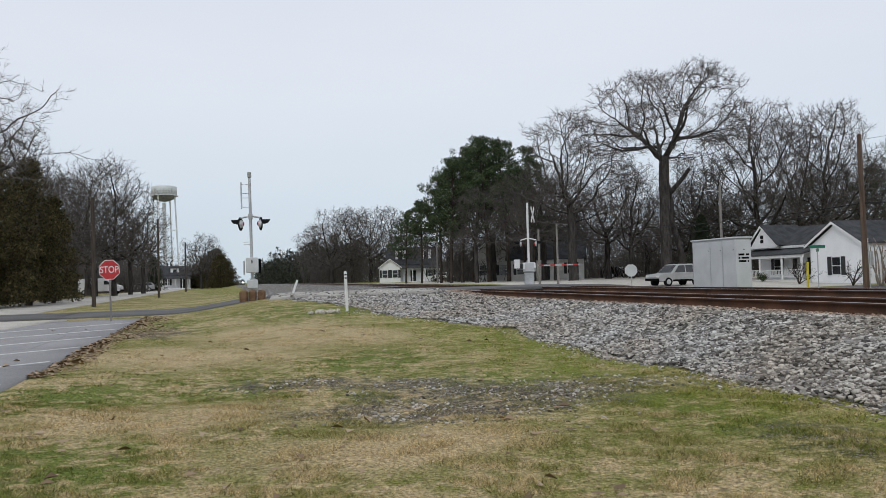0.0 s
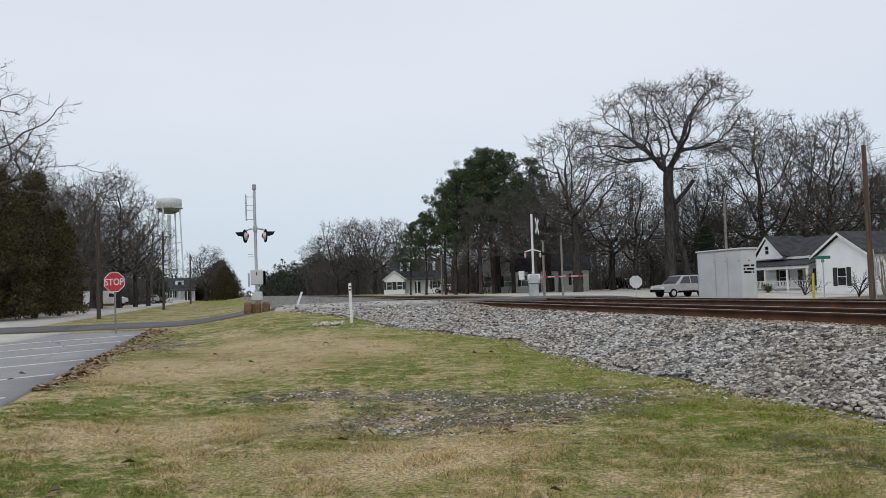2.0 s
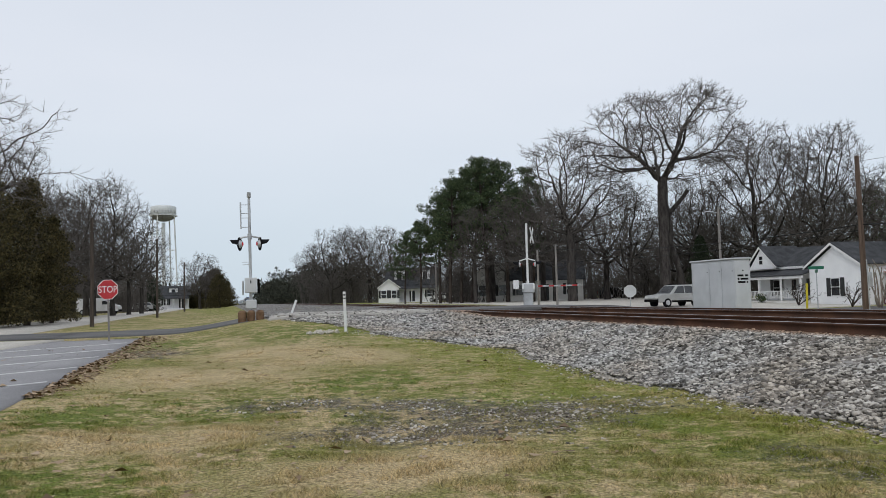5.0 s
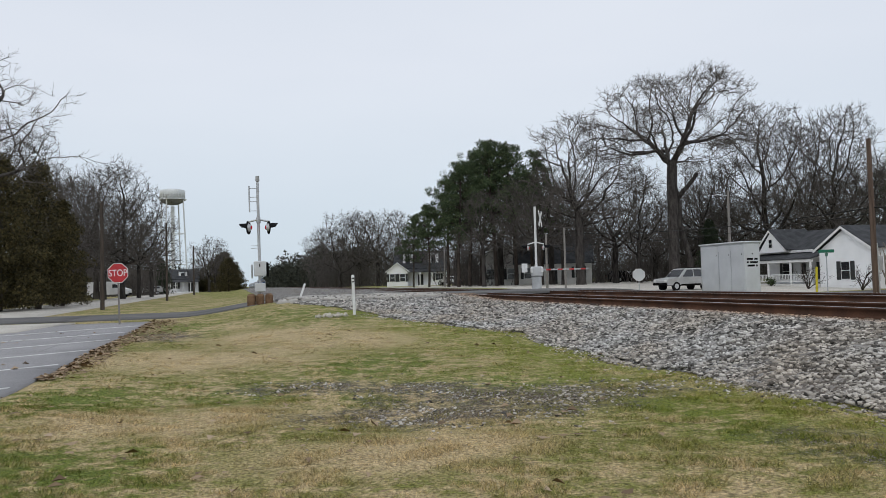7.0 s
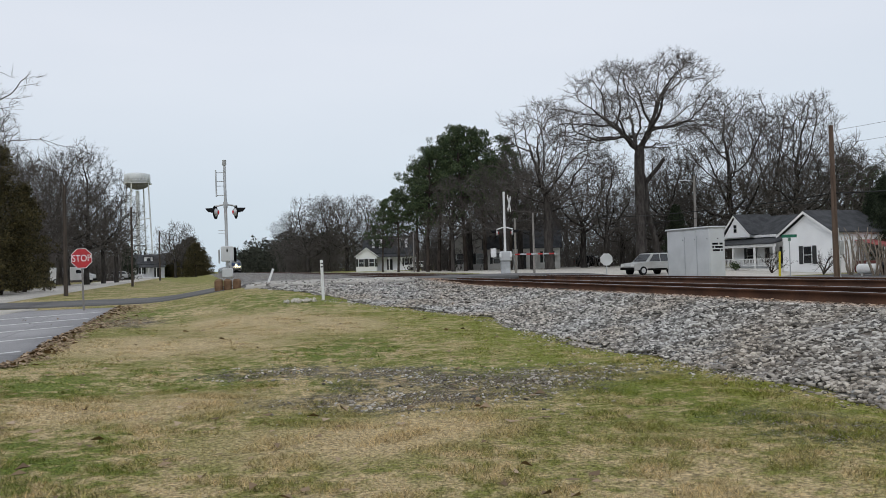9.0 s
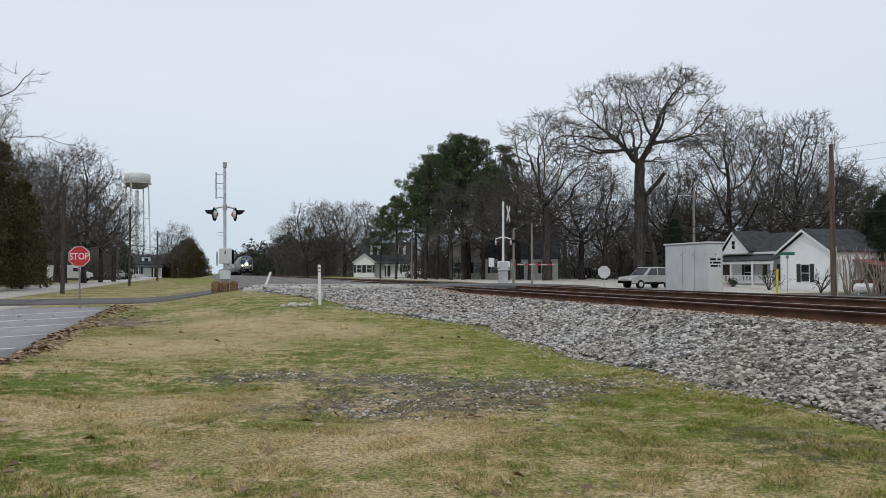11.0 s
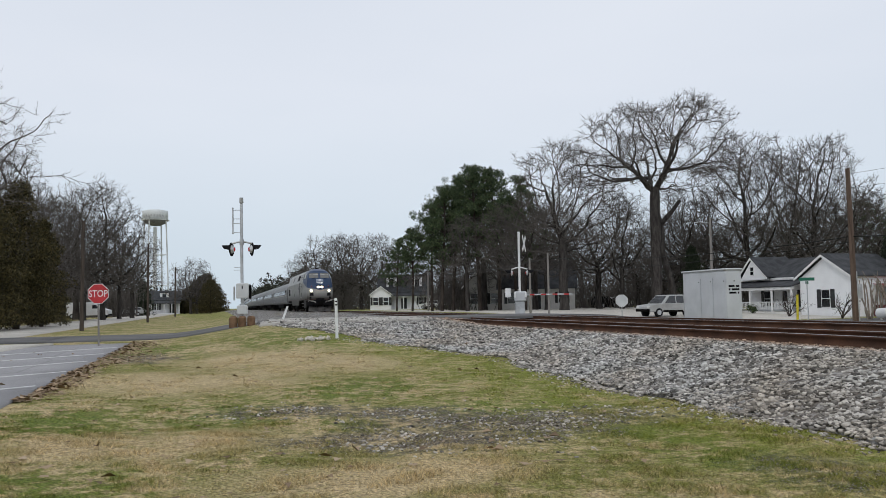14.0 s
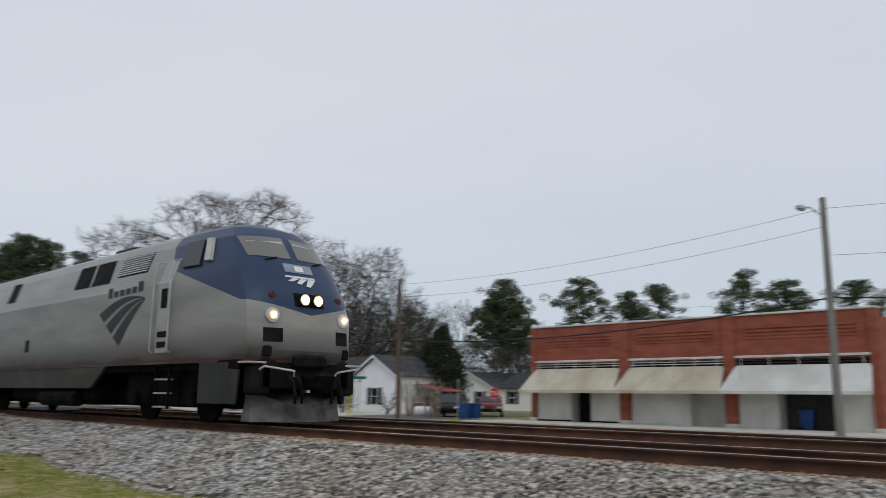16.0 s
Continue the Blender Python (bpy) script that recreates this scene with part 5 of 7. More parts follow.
def far_trees():
    """The distant line of trees all round."""
    rng = random.Random(9)
    c = []
    for i in range(1100):
        az = rng.uniform(-70, 130)
        dist = rng.uniform(420, 620)
        x, y = at_az(az, dist)
        if -17 < x < 20:
            continue
        h = rng.uniform(7, 14)
        z = float(gz(x, y))
        for k in range(5):
            c.append((x + rng.gauss(0, 3), y + rng.gauss(0, 3), z + h * rng.uniform(0.1, 0.95), rng.uniform(2.0, 3.6)))
    # the woods that close in on the line on both sides
    for i in range(400):
        y = rng.uniform(240, 600)
        x = rng.uniform(21, 50) if rng.random() < 0.7 else rng.uniform(-50, -17)
        h = rng.uniform(10, 16) if x > 0 else rng.uniform(4, 7)
        for k in range(6):
            c.append((x + rng.gauss(0, 2), y + rng.gauss(0, 2), float(gz(x, y)) + h * rng.uniform(0.1, 0.95), rng.uniform(1.4, 2.6)))
    v, f = tufts(rng, c, 38, 0.9, 1.0)
    return tagged(new("far_woods", raw("far_woods", v, f, FAR_WOODS)), "distant dark line of woods", "woods", kind="stuff")


far_trees()

# ---- buildings ----
BRICK_RED = worn("red_brick", (0.23, 0.062, 0.038), (0.33, 0.095, 0.058), 0.9, 0.85, 0, 30, 0.3, stretch=(1, 1, 3))
AWNING = worn("awning_cream", (0.42, 0.375, 0.28), (0.58, 0.53, 0.42), 0.8, 0.8, 0, 20, 0.15, stretch=(1, 1, 0.4))
AWNING_WHITE = worn("awning_white", (0.54, 0.54, 0.50), (0.66, 0.66, 0.63), 0.8, 0.8, 0, 20, 0.15)
PANEL = worn("shop_panel", (0.54, 0.525, 0.485), (0.68, 0.665, 0.625), 0.7, 0.7, 0, 20, 0.1)
COPING = worn("coping_pale", (0.50, 0.50, 0.48), (0.66, 0.66, 0.64), 1.0, 0.7)
BEIGE = worn("siding_beige", (0.66, 0.645, 0.61), (0.76, 0.745, 0.71), 0.8, 0.7, 0, 20, 0.1)
REDTIN = worn("red_tin", (0.22, 0.05, 0.045), (0.32, 0.09, 0.08), 1.0, 0.6)
DECK = worn("deck_red", (0.10, 0.03, 0.028), (0.16, 0.05, 0.045), 2, 0.8)


def boards(parent, x, y0, y1, z0, z1, apex=None, course=0.2, face=-1):
    """Lapped siding boards on a wall that looks along -x (face -1); narrowing to the apex where one is given."""
    z = z0
    while z < (apex[1] if apex else z1) - 0.05:
        zb = z + course
        a, b = y0, y1
        if apex and z > z1:
            k = min(1.0, (zb - z1) / (apex[1] - z1))
            a, b = y0 + (apex[0] - y0) * k, y1 + (apex[0] - y1) * k
        if b - a > 0.15:
            part("siding_board", MB().add([(x, a, z), (x, b, z), (x, b, zb), (x, a, zb), (x - 0.022, a, z), (x - 0.022, b, z), (x - 0.006, b, zb), (x - 0.006, a, zb)],
                                          [(0, 1, 5, 4), (4, 5, 6, 7), (3, 2, 6, 7), (0, 4, 7, 3), (1, 2, 6, 5), (0, 3, 2, 1)]), SIDING, parent)
        z = zb


def sash(parent, x, y0, y1, z0, z1, shutters=None, shutter_mat=None):
    """A window in a wall that looks along -x."""
    w = part("window", MB().box(x - 0.035, x + 0.03, y0, y1, z0, z1, 0.01), WHITE, parent, "white-framed sash window")
    zm = (z0 + z1) / 2
    for a, b in ((z0 + 0.07, zm - 0.03), (zm + 0.03, z1 - 0.07)):
        part("pane", MB().box(x - 0.045, x - 0.034, y0 + 0.07, y1 - 0.07, a, b), GLASS, w)
    if shutters:
        for a, b in ((y0 - shutters - 0.03, y0 - 0.03), (y1 + 0.03, y1 + shutters + 0.03)):
            part("shutter", MB().box(x - 0.05, x, a, b, z0, z1, 0.01), shutter_mat or SHUTTER, w, "dark louvred shutter")


def white_house():
    t = thing("house", "white clapboard house with dark shingle roof and a railed porch", "house")
    wall = part("wall", MB().slab([(47.4, 51.5, -0.2), (47.4, 57.3, -0.2), (47.4, 57.3, 3.2), (47.4, 54.4, 4.85), (47.4, 51.5, 3.2)], (5.0, 0, 0)), SIDING, t, "white clapboard gable wing")
    part("main_wall", MB().slab([(49.4, 57.3, -0.2), (49.4, 66.6, -0.2), (49.4, 66.6, 3.4), (49.4, 57.3, 3.4)], (6, 0, 0)), SIDING, t)
    boards(wall, 47.4, 51.5, 57.3, 0.3, 3.2, (54.4, 4.85))
    for ya, za, yb, zb in ((51.15, 3.0, 54.4, 4.87), (57.65, 3.0, 54.4, 4.87)):
        part("rake_board", MB().slab([(47.02, ya, za), (47.02, yb, zb), (47.02, yb, zb + 0.2), (47.02, ya, za + 0.2)], (0.05, 0, 0)), WHITE, t, "white rake trim")
        part("roof", MB().slab([(47.05, ya, za + 0.18), (47.05, yb, zb + 0.18), (52.6, yb, zb + 0.18), (52.6, ya, za + 0.18)], (0, 0, 0.1)), ROOF, t, "dark grey shingle roof")
    part("roof", MB().slab([(48.6, 56.6, 3.35), (48.6, 67.0, 3.35), (51.9, 67.0, 5.25), (51.9, 54.4, 5.05)], (0, 0, 0.1)), ROOF, t, "dark grey shingle roof")
    part("roof", MB().slab([(55.8, 54.4, 3.35), (55.8, 67.0, 3.35), (51.9, 67.0, 5.25), (51.9, 54.4, 5.05)], (0, 0, 0.1)), ROOF, t)
    part("fascia", MB().box(48.52, 48.6, 57.7, 67.0, 3.2, 3.42, 0.01), WHITE, t, "white eaves board")
    # small front gable
    part("front_gable", MB().slab([(48.0, 62.4, 3.3), (48.0, 66.2, 3.3), (48.0, 64.4, 5.15)], (3.6, 0, 0)), SIDING, t, "white gable over the porch")
    for ya, yb in ((62.1, 64.4), (66.5, 64.4)):
        part("rake_board", MB().slab([(47.8, ya, 3.3), (47.8, yb, 5.2), (47.8, yb, 5.4), (47.8, ya, 3.5)], (0.06, 0, 0)), WHITE, t)
        part("gable_roof", MB().slab([(47.8, ya, 3.5), (47.8, yb, 5.4), (51.9, yb, 5.4), (51.9, ya, 3.5)], (0, 0, 0.07)), ROOF, t)
    sash(t, 48.0, 64.1, 64.65, 3.7, 4.55)
    sash(t, 47.38, 53.85, 54.85, 0.75, 2.25, 0.45)
    # porch
    part("porch_roof", MB().slab([(46.6, 57.4, 2.55), (46.6, 66.6, 2.55), (49.4, 66.6, 3.25), (49.4, 57.4, 3.25)], (0, 0, 0.09)), ROOF, t, "low dark porch roof")
    part("porch_beam", MB().box(46.7, 46.9, 57.5, 66.5, 2.3, 2.55, 0.02), WHITE, t)
    part("porch_floor", MB().box(46.6, 49.4, 57.4, 66.6, -0.1, 0.42, 0.02), BEIGE, t)
    for y in (57.7, 60.2, 63.2, 66.3):
        part("porch_post", MB().box(46.72, 46.88, y - 0.08, y + 0.08, 0.42, 2.3, 0.02), WHITE, t)
    for z in (0.62, 1.22):
        part("porch_rail", MB().box(46.77, 46.83, 57.7, 66.3, z, z + 0.07, 0.01), WHITE, t)
    for i in range(42):
        y = 57.9 + i * 0.2
        part("baluster", MB().box(46.78, 46.82, y, y + 0.05, 0.66, 1.22), WHITE, t)
    sash(t, 49.38, 58.6, 59.7, 0.8, 2.3, 0.35)
    sash(t, 49.38, 63.6, 64.6, 0.8, 2.3, 0.35)
    d = part("front_door", MB().box(49.33, 49.42, 61.2, 62.15, 0.42, 2.45, 0.01), WHITE, t, "white front door")
    part("glass", MB().box(49.31, 49.33, 61.4, 61.95, 1.0, 2.25), GLASS, d)
    part("rear_roof", MB().slab([(52.6, 51.0, 2.75), (52.6, 54.4, 4.7), (54.6, 54.4, 4.7), (54.6, 51.0, 2.75)], (0, 0, 0.1)), ROOF, t)
    part("rear_wall", MB().box(52.4, 54.4, 51.6, 57.0, -0.1, 2.85), SIDING, t)
    # red tin side shelter with a deck
    part("side_awning", MB().slab([(49.3, 48.4, 1.95), (52.4, 48.4, 1.95), (52.4, 51.4, 2.55), (49.3, 51.4, 2.55)], (0, 0, 0.06)), REDTIN, t, "faded red tin awning")
    for x, y in ((49.4, 48.6), (50.9, 48.6), (52.3, 48.6)):
        part("awning_post", MB().box(x - 0.05, x + 0.05, y - 0.05, y + 0.05, 0.0, 1.98, 0.01), WHITE, t)
    part("deck_skirt", MB().box(49.2, 52.4, 48.35, 48.42, 0.0, 0.95, 0.01), DECK, t, "dark red deck boards")
    part("deck_side", MB().box(49.2, 49.27, 48.42, 51.4, 0.0, 0.95, 0.01), DECK, t)
    return t


white_house()


def shops():
    t = thing("brick_shops", "one-storey red brick shop row with cream awnings", "shop building")
    X, y0, y1, zt = 40.0, 11.4, 31.1, 5.75
    edges = [31.1, 24.55, 18.4, 11.4]
    part("upper_wall", MB().box(X, X + 0.35, y0, y1, 3.55, zt), BRICK_RED, t, "red brick parapet wall")
    part("side_wall", MB().box(X + 0.1, X + 18, y1 - 0.3, y1 - 0.01, -0.2, zt - 0.3), BRICK_RED, t)
    part("side_wall", MB().box(X + 0.1, X + 18, y0 + 0.01, y0 + 0.3, -0.2, zt - 0.3), BRICK_RED, t)
    part("roof", MB().box(X + 0.35, X + 18, y0 + 0.3, y1 - 0.3, 4.9, 5.05), DARK, t)
    part("coping", MB().box(X - 0.1, X + 0.45, y0 - 0.08, y1 + 0.02, zt, zt + 0.1, 0.02), COPING, t, "pale parapet coping")
    for y in edges:
        a, b = max(y0 - 0.1, y - 0.32), min(y1 + 0.02, y + 0.32)
        p = part("pilaster", MB().box(X - 0.14, X + 0.36, a, b, 0.35, zt - 0.02, 0.01), BRICK_RED, t, "red brick pilaster")
        part("plinth", MB().box(X - 0.2, X + 0.36, a - 0.05, b + 0.05, -0.2, 0.35, 0.02), PANEL, p)
    for k, (b, a) in enumerate(zip(edges, edges[1:])):
        a, b = a + 0.33, b - 0.33
        mid = (a + b) / 2
        for z in (4.55, 4.72, 4.9, 5.08):
            part("brick_course", MB().box(X - 0.035 - 0.02 * (z > 4.8), X, a + 0.5, b - 0.5, z, z + 0.085), BRICK_RED, t, "corbelled brick course")
        part("ledge", MB().box(X - 0.12, X, a - 0.05, b + 0.05, 3.62, 3.74, 0.02), COPING, t)
        part("transom", MB().box(X + 0.02, X + 0.1, a, b, 2.9, 3.55), DARK, t, "dark transom with thin slats")
        for z in (3.05, 3.2, 3.35, 3.48):
            part("slat", MB().box(X - 0.02, X + 0.02, a, b, z, z + 0.04), COPING if k < 2 else SHUTTER, t)
        m = AWNING if k < 2 else AWNING_WHITE
        aw = part("awning", MB().loft([[(X - 1.35, a - 0.35, 1.98), (X - 1.35, b + 0.35, 1.98), (X - 1.35, b + 0.35, 1.93), (X - 1.35, a - 0.35, 1.93)],
                                       [(X - 0.02, a - 0.02, 3.25), (X - 0.02, b + 0.02, 3.25), (X - 0.02, b + 0.02, 3.2), (X - 0.02, a - 0.02, 3.2)]]), m, t, "faded sloping cloth awning")
        part("valance", MB().box(X - 1.37, X - 1.345, a - 0.35, b + 0.35, 1.82, 1.96), m, aw)
        for i in range(5):
            y = a + 0.3 + (b - a - 0.6) * i / 4
            part("stay", MB().tube((X - 0.12, y, 3.66), (X - 0.75, y - 0.25, 2.6), 0.018, 0.018, 5), COPING, aw)
        e0, e1 = (mid - 0.9, mid + 0.5) if k == 0 else ((a + 0.1, a + 2.0) if k == 1 else (mid - 1.5, mid + 1.2))
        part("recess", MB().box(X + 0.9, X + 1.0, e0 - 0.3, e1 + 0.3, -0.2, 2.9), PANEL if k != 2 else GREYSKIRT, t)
        if k == 0:
            part("shop_door", MB().box(X + 0.82, X + 0.9, e1 - 1.05, e1 - 0.05, 0.0, 2.6, 0.01), BLACK, t, "black shop door")
        for ya, yb in ((a, e0), (e1, b)):
            if yb - ya > 0.3:
                f = part("shopfront_panel", MB().box(X + 0.06, X + 0.14, ya, yb, 0.25, 2.9, 0.01), PANEL, t, "off-white boarded shopfront")
                part("sill", MB().box(X + 0.0, X + 0.16, ya, yb, -0.2, 0.25, 0.01), COPING if k else DARK, f)
        for yy in (e0, e1):
            part("return_wall", MB().box(X + 0.14, X + 0.9, yy - 0.04, yy + 0.04, -0.2, 2.9), PANEL, t)
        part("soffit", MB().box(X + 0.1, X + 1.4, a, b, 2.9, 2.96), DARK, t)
    return t


shops()
tagged(new("pavement_shops", MB().box(35.6, 40.0, 5, 33, -0.1, 0.17, 0.03).mesh("pavement_shops", CONCRETE)), "raised concrete pavement before the shops", "pavement", kind="structure")


def wheelie_bin(x, y, turn, mat, label):
    z = float(gz(x, y)) + 0.02
    t = thing("wheelie_bin", label, "bin", pose(x, y, z, 0, 0, turn), "bins")
    part("tub", MB().loft([[(-0.24, -0.26, 0.06), (0.24, -0.26, 0.06), (0.24, 0.26, 0.06), (-0.24, 0.26, 0.06)], [(-0.3, -0.34, 0.98), (0.3, -0.34, 0.98), (0.3, 0.34, 0.98), (-0.3, 0.34, 0.98)]]), mat, t)
    part("lid", MB().box(-0.32, 0.32, -0.38, 0.38, 0.98, 1.06, 0.03), mat, t)
    for s in (-1, 1):
        part("wheel", MB().disc((s * 0.24, 0.3, 0.11), (s, 0, 0), 0.11, 0.06, 14), BLACK, t)


BLUE_BIN = worn("bin_blue", (0.012, 0.05, 0.20), (0.018, 0.07, 0.27), 3, 0.5)
for az, dist, turn in ((47.4, 54, 10), (48.1, 54.5, -8)):
    x, y = at_az(az, dist)
    wheelie_bin(x, y, turn, BLUE_BIN, "blue plastic wheelie bin beside the street")
wheelie_bin(40.9, 15.0, 0, BLUE_BIN, "blue plastic wheelie bin in the shop recess")


def small_house(name, label, m, w, d, eave, ridge, wall_mat, porch=False, dormers=0, gable_front=False):
    """A house that looks along -y in its own space: walls, gabled roof, windows, maybe a porch and dormers."""
    t = thing(name, label, "house", m)
    part("wall", MB().box(-w / 2, w / 2, 0, d, -0.6, eave), wall_mat, t)
    if gable_front:
        part("gable", MB().slab([(-w / 2, 0, eave), (w / 2, 0, eave), (0, 0, ridge)], (0, d, 0)), wall_mat, t)
        for s in (-1, 1):
            part("roof", MB().slab([(s * (w / 2 + 0.3), -0.3, eave - 0.1), (0, -0.3, ridge + 0.08), (0, d + 0.3, ridge + 0.08), (s * (w / 2 + 0.3), d + 0.3, eave - 0.1)], (0, 0, 0.1)), ROOF, t, "dark shingle roof")
            part("rake_board", MB().slab([(s * (w / 2 + 0.3), -0.33, eave - 0.16), (0, -0.33, ridge + 0.02), (0, -0.33, ridge + 0.2), (s * (w / 2 + 0.3), -0.33, eave + 0.02)], (0, 0.04, 0)), WHITE, t)
    else:
        for s, yy in ((-1, -0.4), (1, d + 0.4)):
            part("roof", MB().slab([(-w / 2 - 0.3, yy, eave - 0.1), (w / 2 + 0.3, yy, eave - 0.1), (w / 2 + 0.3, d / 2, ridge), (-w / 2 - 0.3, d / 2, ridge)], (0, 0, 0.1)), ROOF, t, "dark shingle roof")
        for s in (-1, 1):
            part("gable", MB().slab([(s * w / 2, 0, eave), (s * w / 2, d, eave), (s * w / 2, d / 2, ridge - 0.1)], (-s * 0.2, 0, 0)), wall_mat, t)
    n = max(2, int(w / 2.8))
    for i in range(n):
        x = -w / 2 + w * (i + 0.5) / n
        if i == n // 2 and not gable_front:
            door = part("door", MB().box(x - 0.5, x + 0.5, -0.05, 0.02, 0.0, 2.1, 0.01), SHUTTER, t)
            continue
        wn_ = part("window", MB().box(x - 0.5, x + 0.5, -0.05, 0.02, 0.8, 2.2, 0.01), WHITE, t)
        for a, b in ((0.86, 1.46), (1.54, 2.14)):
            part("pane", MB().box(x - 0.42, x + 0.42, -0.065, -0.05, a, b), GLASS, wn_)
        for s in (-1, 1):
            part("shutter", MB().box(x + s * 0.72 - 0.18, x + s * 0.72 + 0.18, -0.06, 0, 0.8, 2.2, 0.01), SHUTTER, wn_)
    for i in range(dormers):
        x = -w / 4 + i * w / 2 if dormers > 1 else 0.0
        dm = part("dormer", MB().box(x - 0.9, x + 0.9, d * 0.12, d / 2, eave, ridge - 0.5), wall_mat, t, "white dormer")
        part("dormer_roof", MB().box(x - 1.1, x + 1.1, d * 0.12 - 0.2, d / 2, ridge - 0.5, ridge - 0.36, 0.03), ROOF, dm)
        part("dormer_window", MB().box(x - 0.4, x + 0.4, d * 0.12 - 0.03, d * 0.12, eave + 0.55, ridge - 0.75), GLASS, dm)
    if porch:
        part("porch_roof", MB().slab([(-w / 2, -2.2, eave - 0.75), (w / 2, -2.2, eave - 0.75), (w / 2, 0, eave - 0.1), (-w / 2, 0, eave - 0.1)], (0, 0, 0.1)), ROOF, t)
        part("porch_floor", MB().box(-w / 2, w / 2, -2.2, 0, -0.6, 0.12, 0.02), wall_mat, t)
        for i in range(5):
            x = -w / 2 + 0.15 + (w - 0.3) * i / 4
            part("porch_post", MB().box(x - 0.09, x + 0.09, -2.15, -1.97, 0.1, eave - 0.72, 0.02), WHITE, t)
    return t


small_house("house", "small white house with dark roof and dark shutters", pose(70, 63.8, 0.0, 0, 0, -90), 7.2, 8, 2.6, 4.3, SIDING, gable_front=True)
small_house("house", "low white house wing with a dark roof", pose(71.5, 55.0, 0.0, 0, 0, -90), 10.5, 6, 2.55, 4.3, SIDING)
x, y = at_az(22.3, 102)
small_house("house", "beige clapboard house with a steep dark roof behind the pines", pose(x, y, 0.65, 0, 0, -24), 9.5, 9, 2.7, 6.2, BEIGE)
x, y = at_az(18.6, 104)
small_house("house", "beige gabled house front behind the pines", pose(x, y, 0.65, 0, 0, -20), 5.2, 8, 2.9, 6.0, BEIGE, gable_front=True)
x, y = at_az(12.9, 148)
small_house("house", "white house with two dormers and a long porch", pose(x, y, 0.7, 0, 0, -16), 9.5, 8, 3.2, 6.4, SIDING, porch=True, dormers=2)
x, y = at_az(11.25, 142)
small_house("house", "small white gabled outbuilding", pose(x, y, 0.7, 0, 0, -10), 3.6, 5, 2.6, 4.0, SIDING, gable_front=True)
x, y = at_az(-3.4, 185)
small_house("house", "white cottage with a front gable and porch beyond the street", pose(x, y, 0.4, 0, 0, 4), 6.4, 7, 2.9, 5.0, SIDING, porch=True, dormers=1)


def water_tower():
    x, y = at_az(-4.02, 345)
    z = float(gz(x, y)) - 0.5
    t = thing("water_tower", "pale grey-green legged town water tower with faded lettering", "water tower", pose(x, y, z))
    top, bot, r = 43.4, 36.2, 5.0
    prof = [(0.02, bot + 0.4), (2.0, bot + 0.7), (3.8, bot + 1.5), (4.7, bot + 2.4), (r, bot + 3.1), (r, bot + 6.3), (4.7, bot + 6.6), (3.2, bot + 7.0), (0.02, top)]
    ring = lambda q, h: [(q * math.cos(k), q * math.sin(k), h) for k in (2 * math.pi * i / 28 for i in range(28))]
    part("tank", MB().loft([ring(q, h) for q, h in prof[4:]]), TOWER, t, smooth=True)
    part("bowl", MB().loft([ring(q, h) for q, h in prof[:5]]), TOWER_DARK, t, "bowl of the tank, its underside shade put into the colour", smooth=True)
    part("balcony", MB().loft([ring(r + 0.5, bot + 2.7), ring(r + 0.5, bot + 2.95)]), TOWER, t, "walkway round the tank")
    part("riser", MB().tube((0, 0, 0), (0, 0, bot), 0.75, 0.75, 14), TOWER, t)
    for k in range(4):
        a = radians(45 + 90 * k + 20)
        part("leg", MB().tube((6.4 * math.cos(a), 6.4 * math.sin(a), 0), (4.7 * math.cos(a), 4.7 * math.sin(a), bot + 2.6), 0.32, 0.28, 10), TOWER, t)
        b = a + math.pi / 2
        for h, q in ((12.5, 5.9), (25, 5.3)):
            part("strut", MB().tube((q * math.cos(a), q * math.sin(a), h), (q * math.cos(b), q * math.sin(b), h), 0.12, 0.12, 6), TOWER, t)
    for i in range(7):
        a = radians(-90 + (i - 3) * 13)
        part("lettering", MB().box(-0.32, 0.32, -0.03, 0.03, -0.45, 0.45), GALV, t, "faded grey lettering bar", at=Matrix.Translation((5.02 * math.cos(a), 5.02 * math.sin(a), bot + 4.3)) @ pose(0, 0, 0, 0, 0, math.degrees(a) + 90))
    return t


# darker version of the tower paint, carrying the shade under the bowl
TOWER_DARK = worn("tower_shaded", (0.15, 0.155, 0.155), (0.22, 0.225, 0.225), 0.15, 0.7, 0, 2, 0.05)
TOWER = worn("tower_paint", (0.56, 0.585, 0.585), (0.70, 0.72, 0.72), 0.15, 0.6, 0, 2, 0.05)
water_tower()

# ---- crossing signals and small street things ----
RUSTBOX = worn("rusty_box", (0.10, 0.055, 0.03), (0.20, 0.12, 0.07), 4, 0.9, 0, 30, 0.4)
STRIPE_RED = worn("gate_red", (0.40, 0.03, 0.03), (0.5, 0.05, 0.05), 3, 0.5, relief=0)
YELLOW = worn("yellow_sleeve", (0.55, 0.45, 0.02), (0.68, 0.56, 0.04), 3, 0.5)
GREEN = worn("sign_green", (0.01, 0.12, 0.07), (0.015, 0.17, 0.10), 3, 0.4, relief=0)


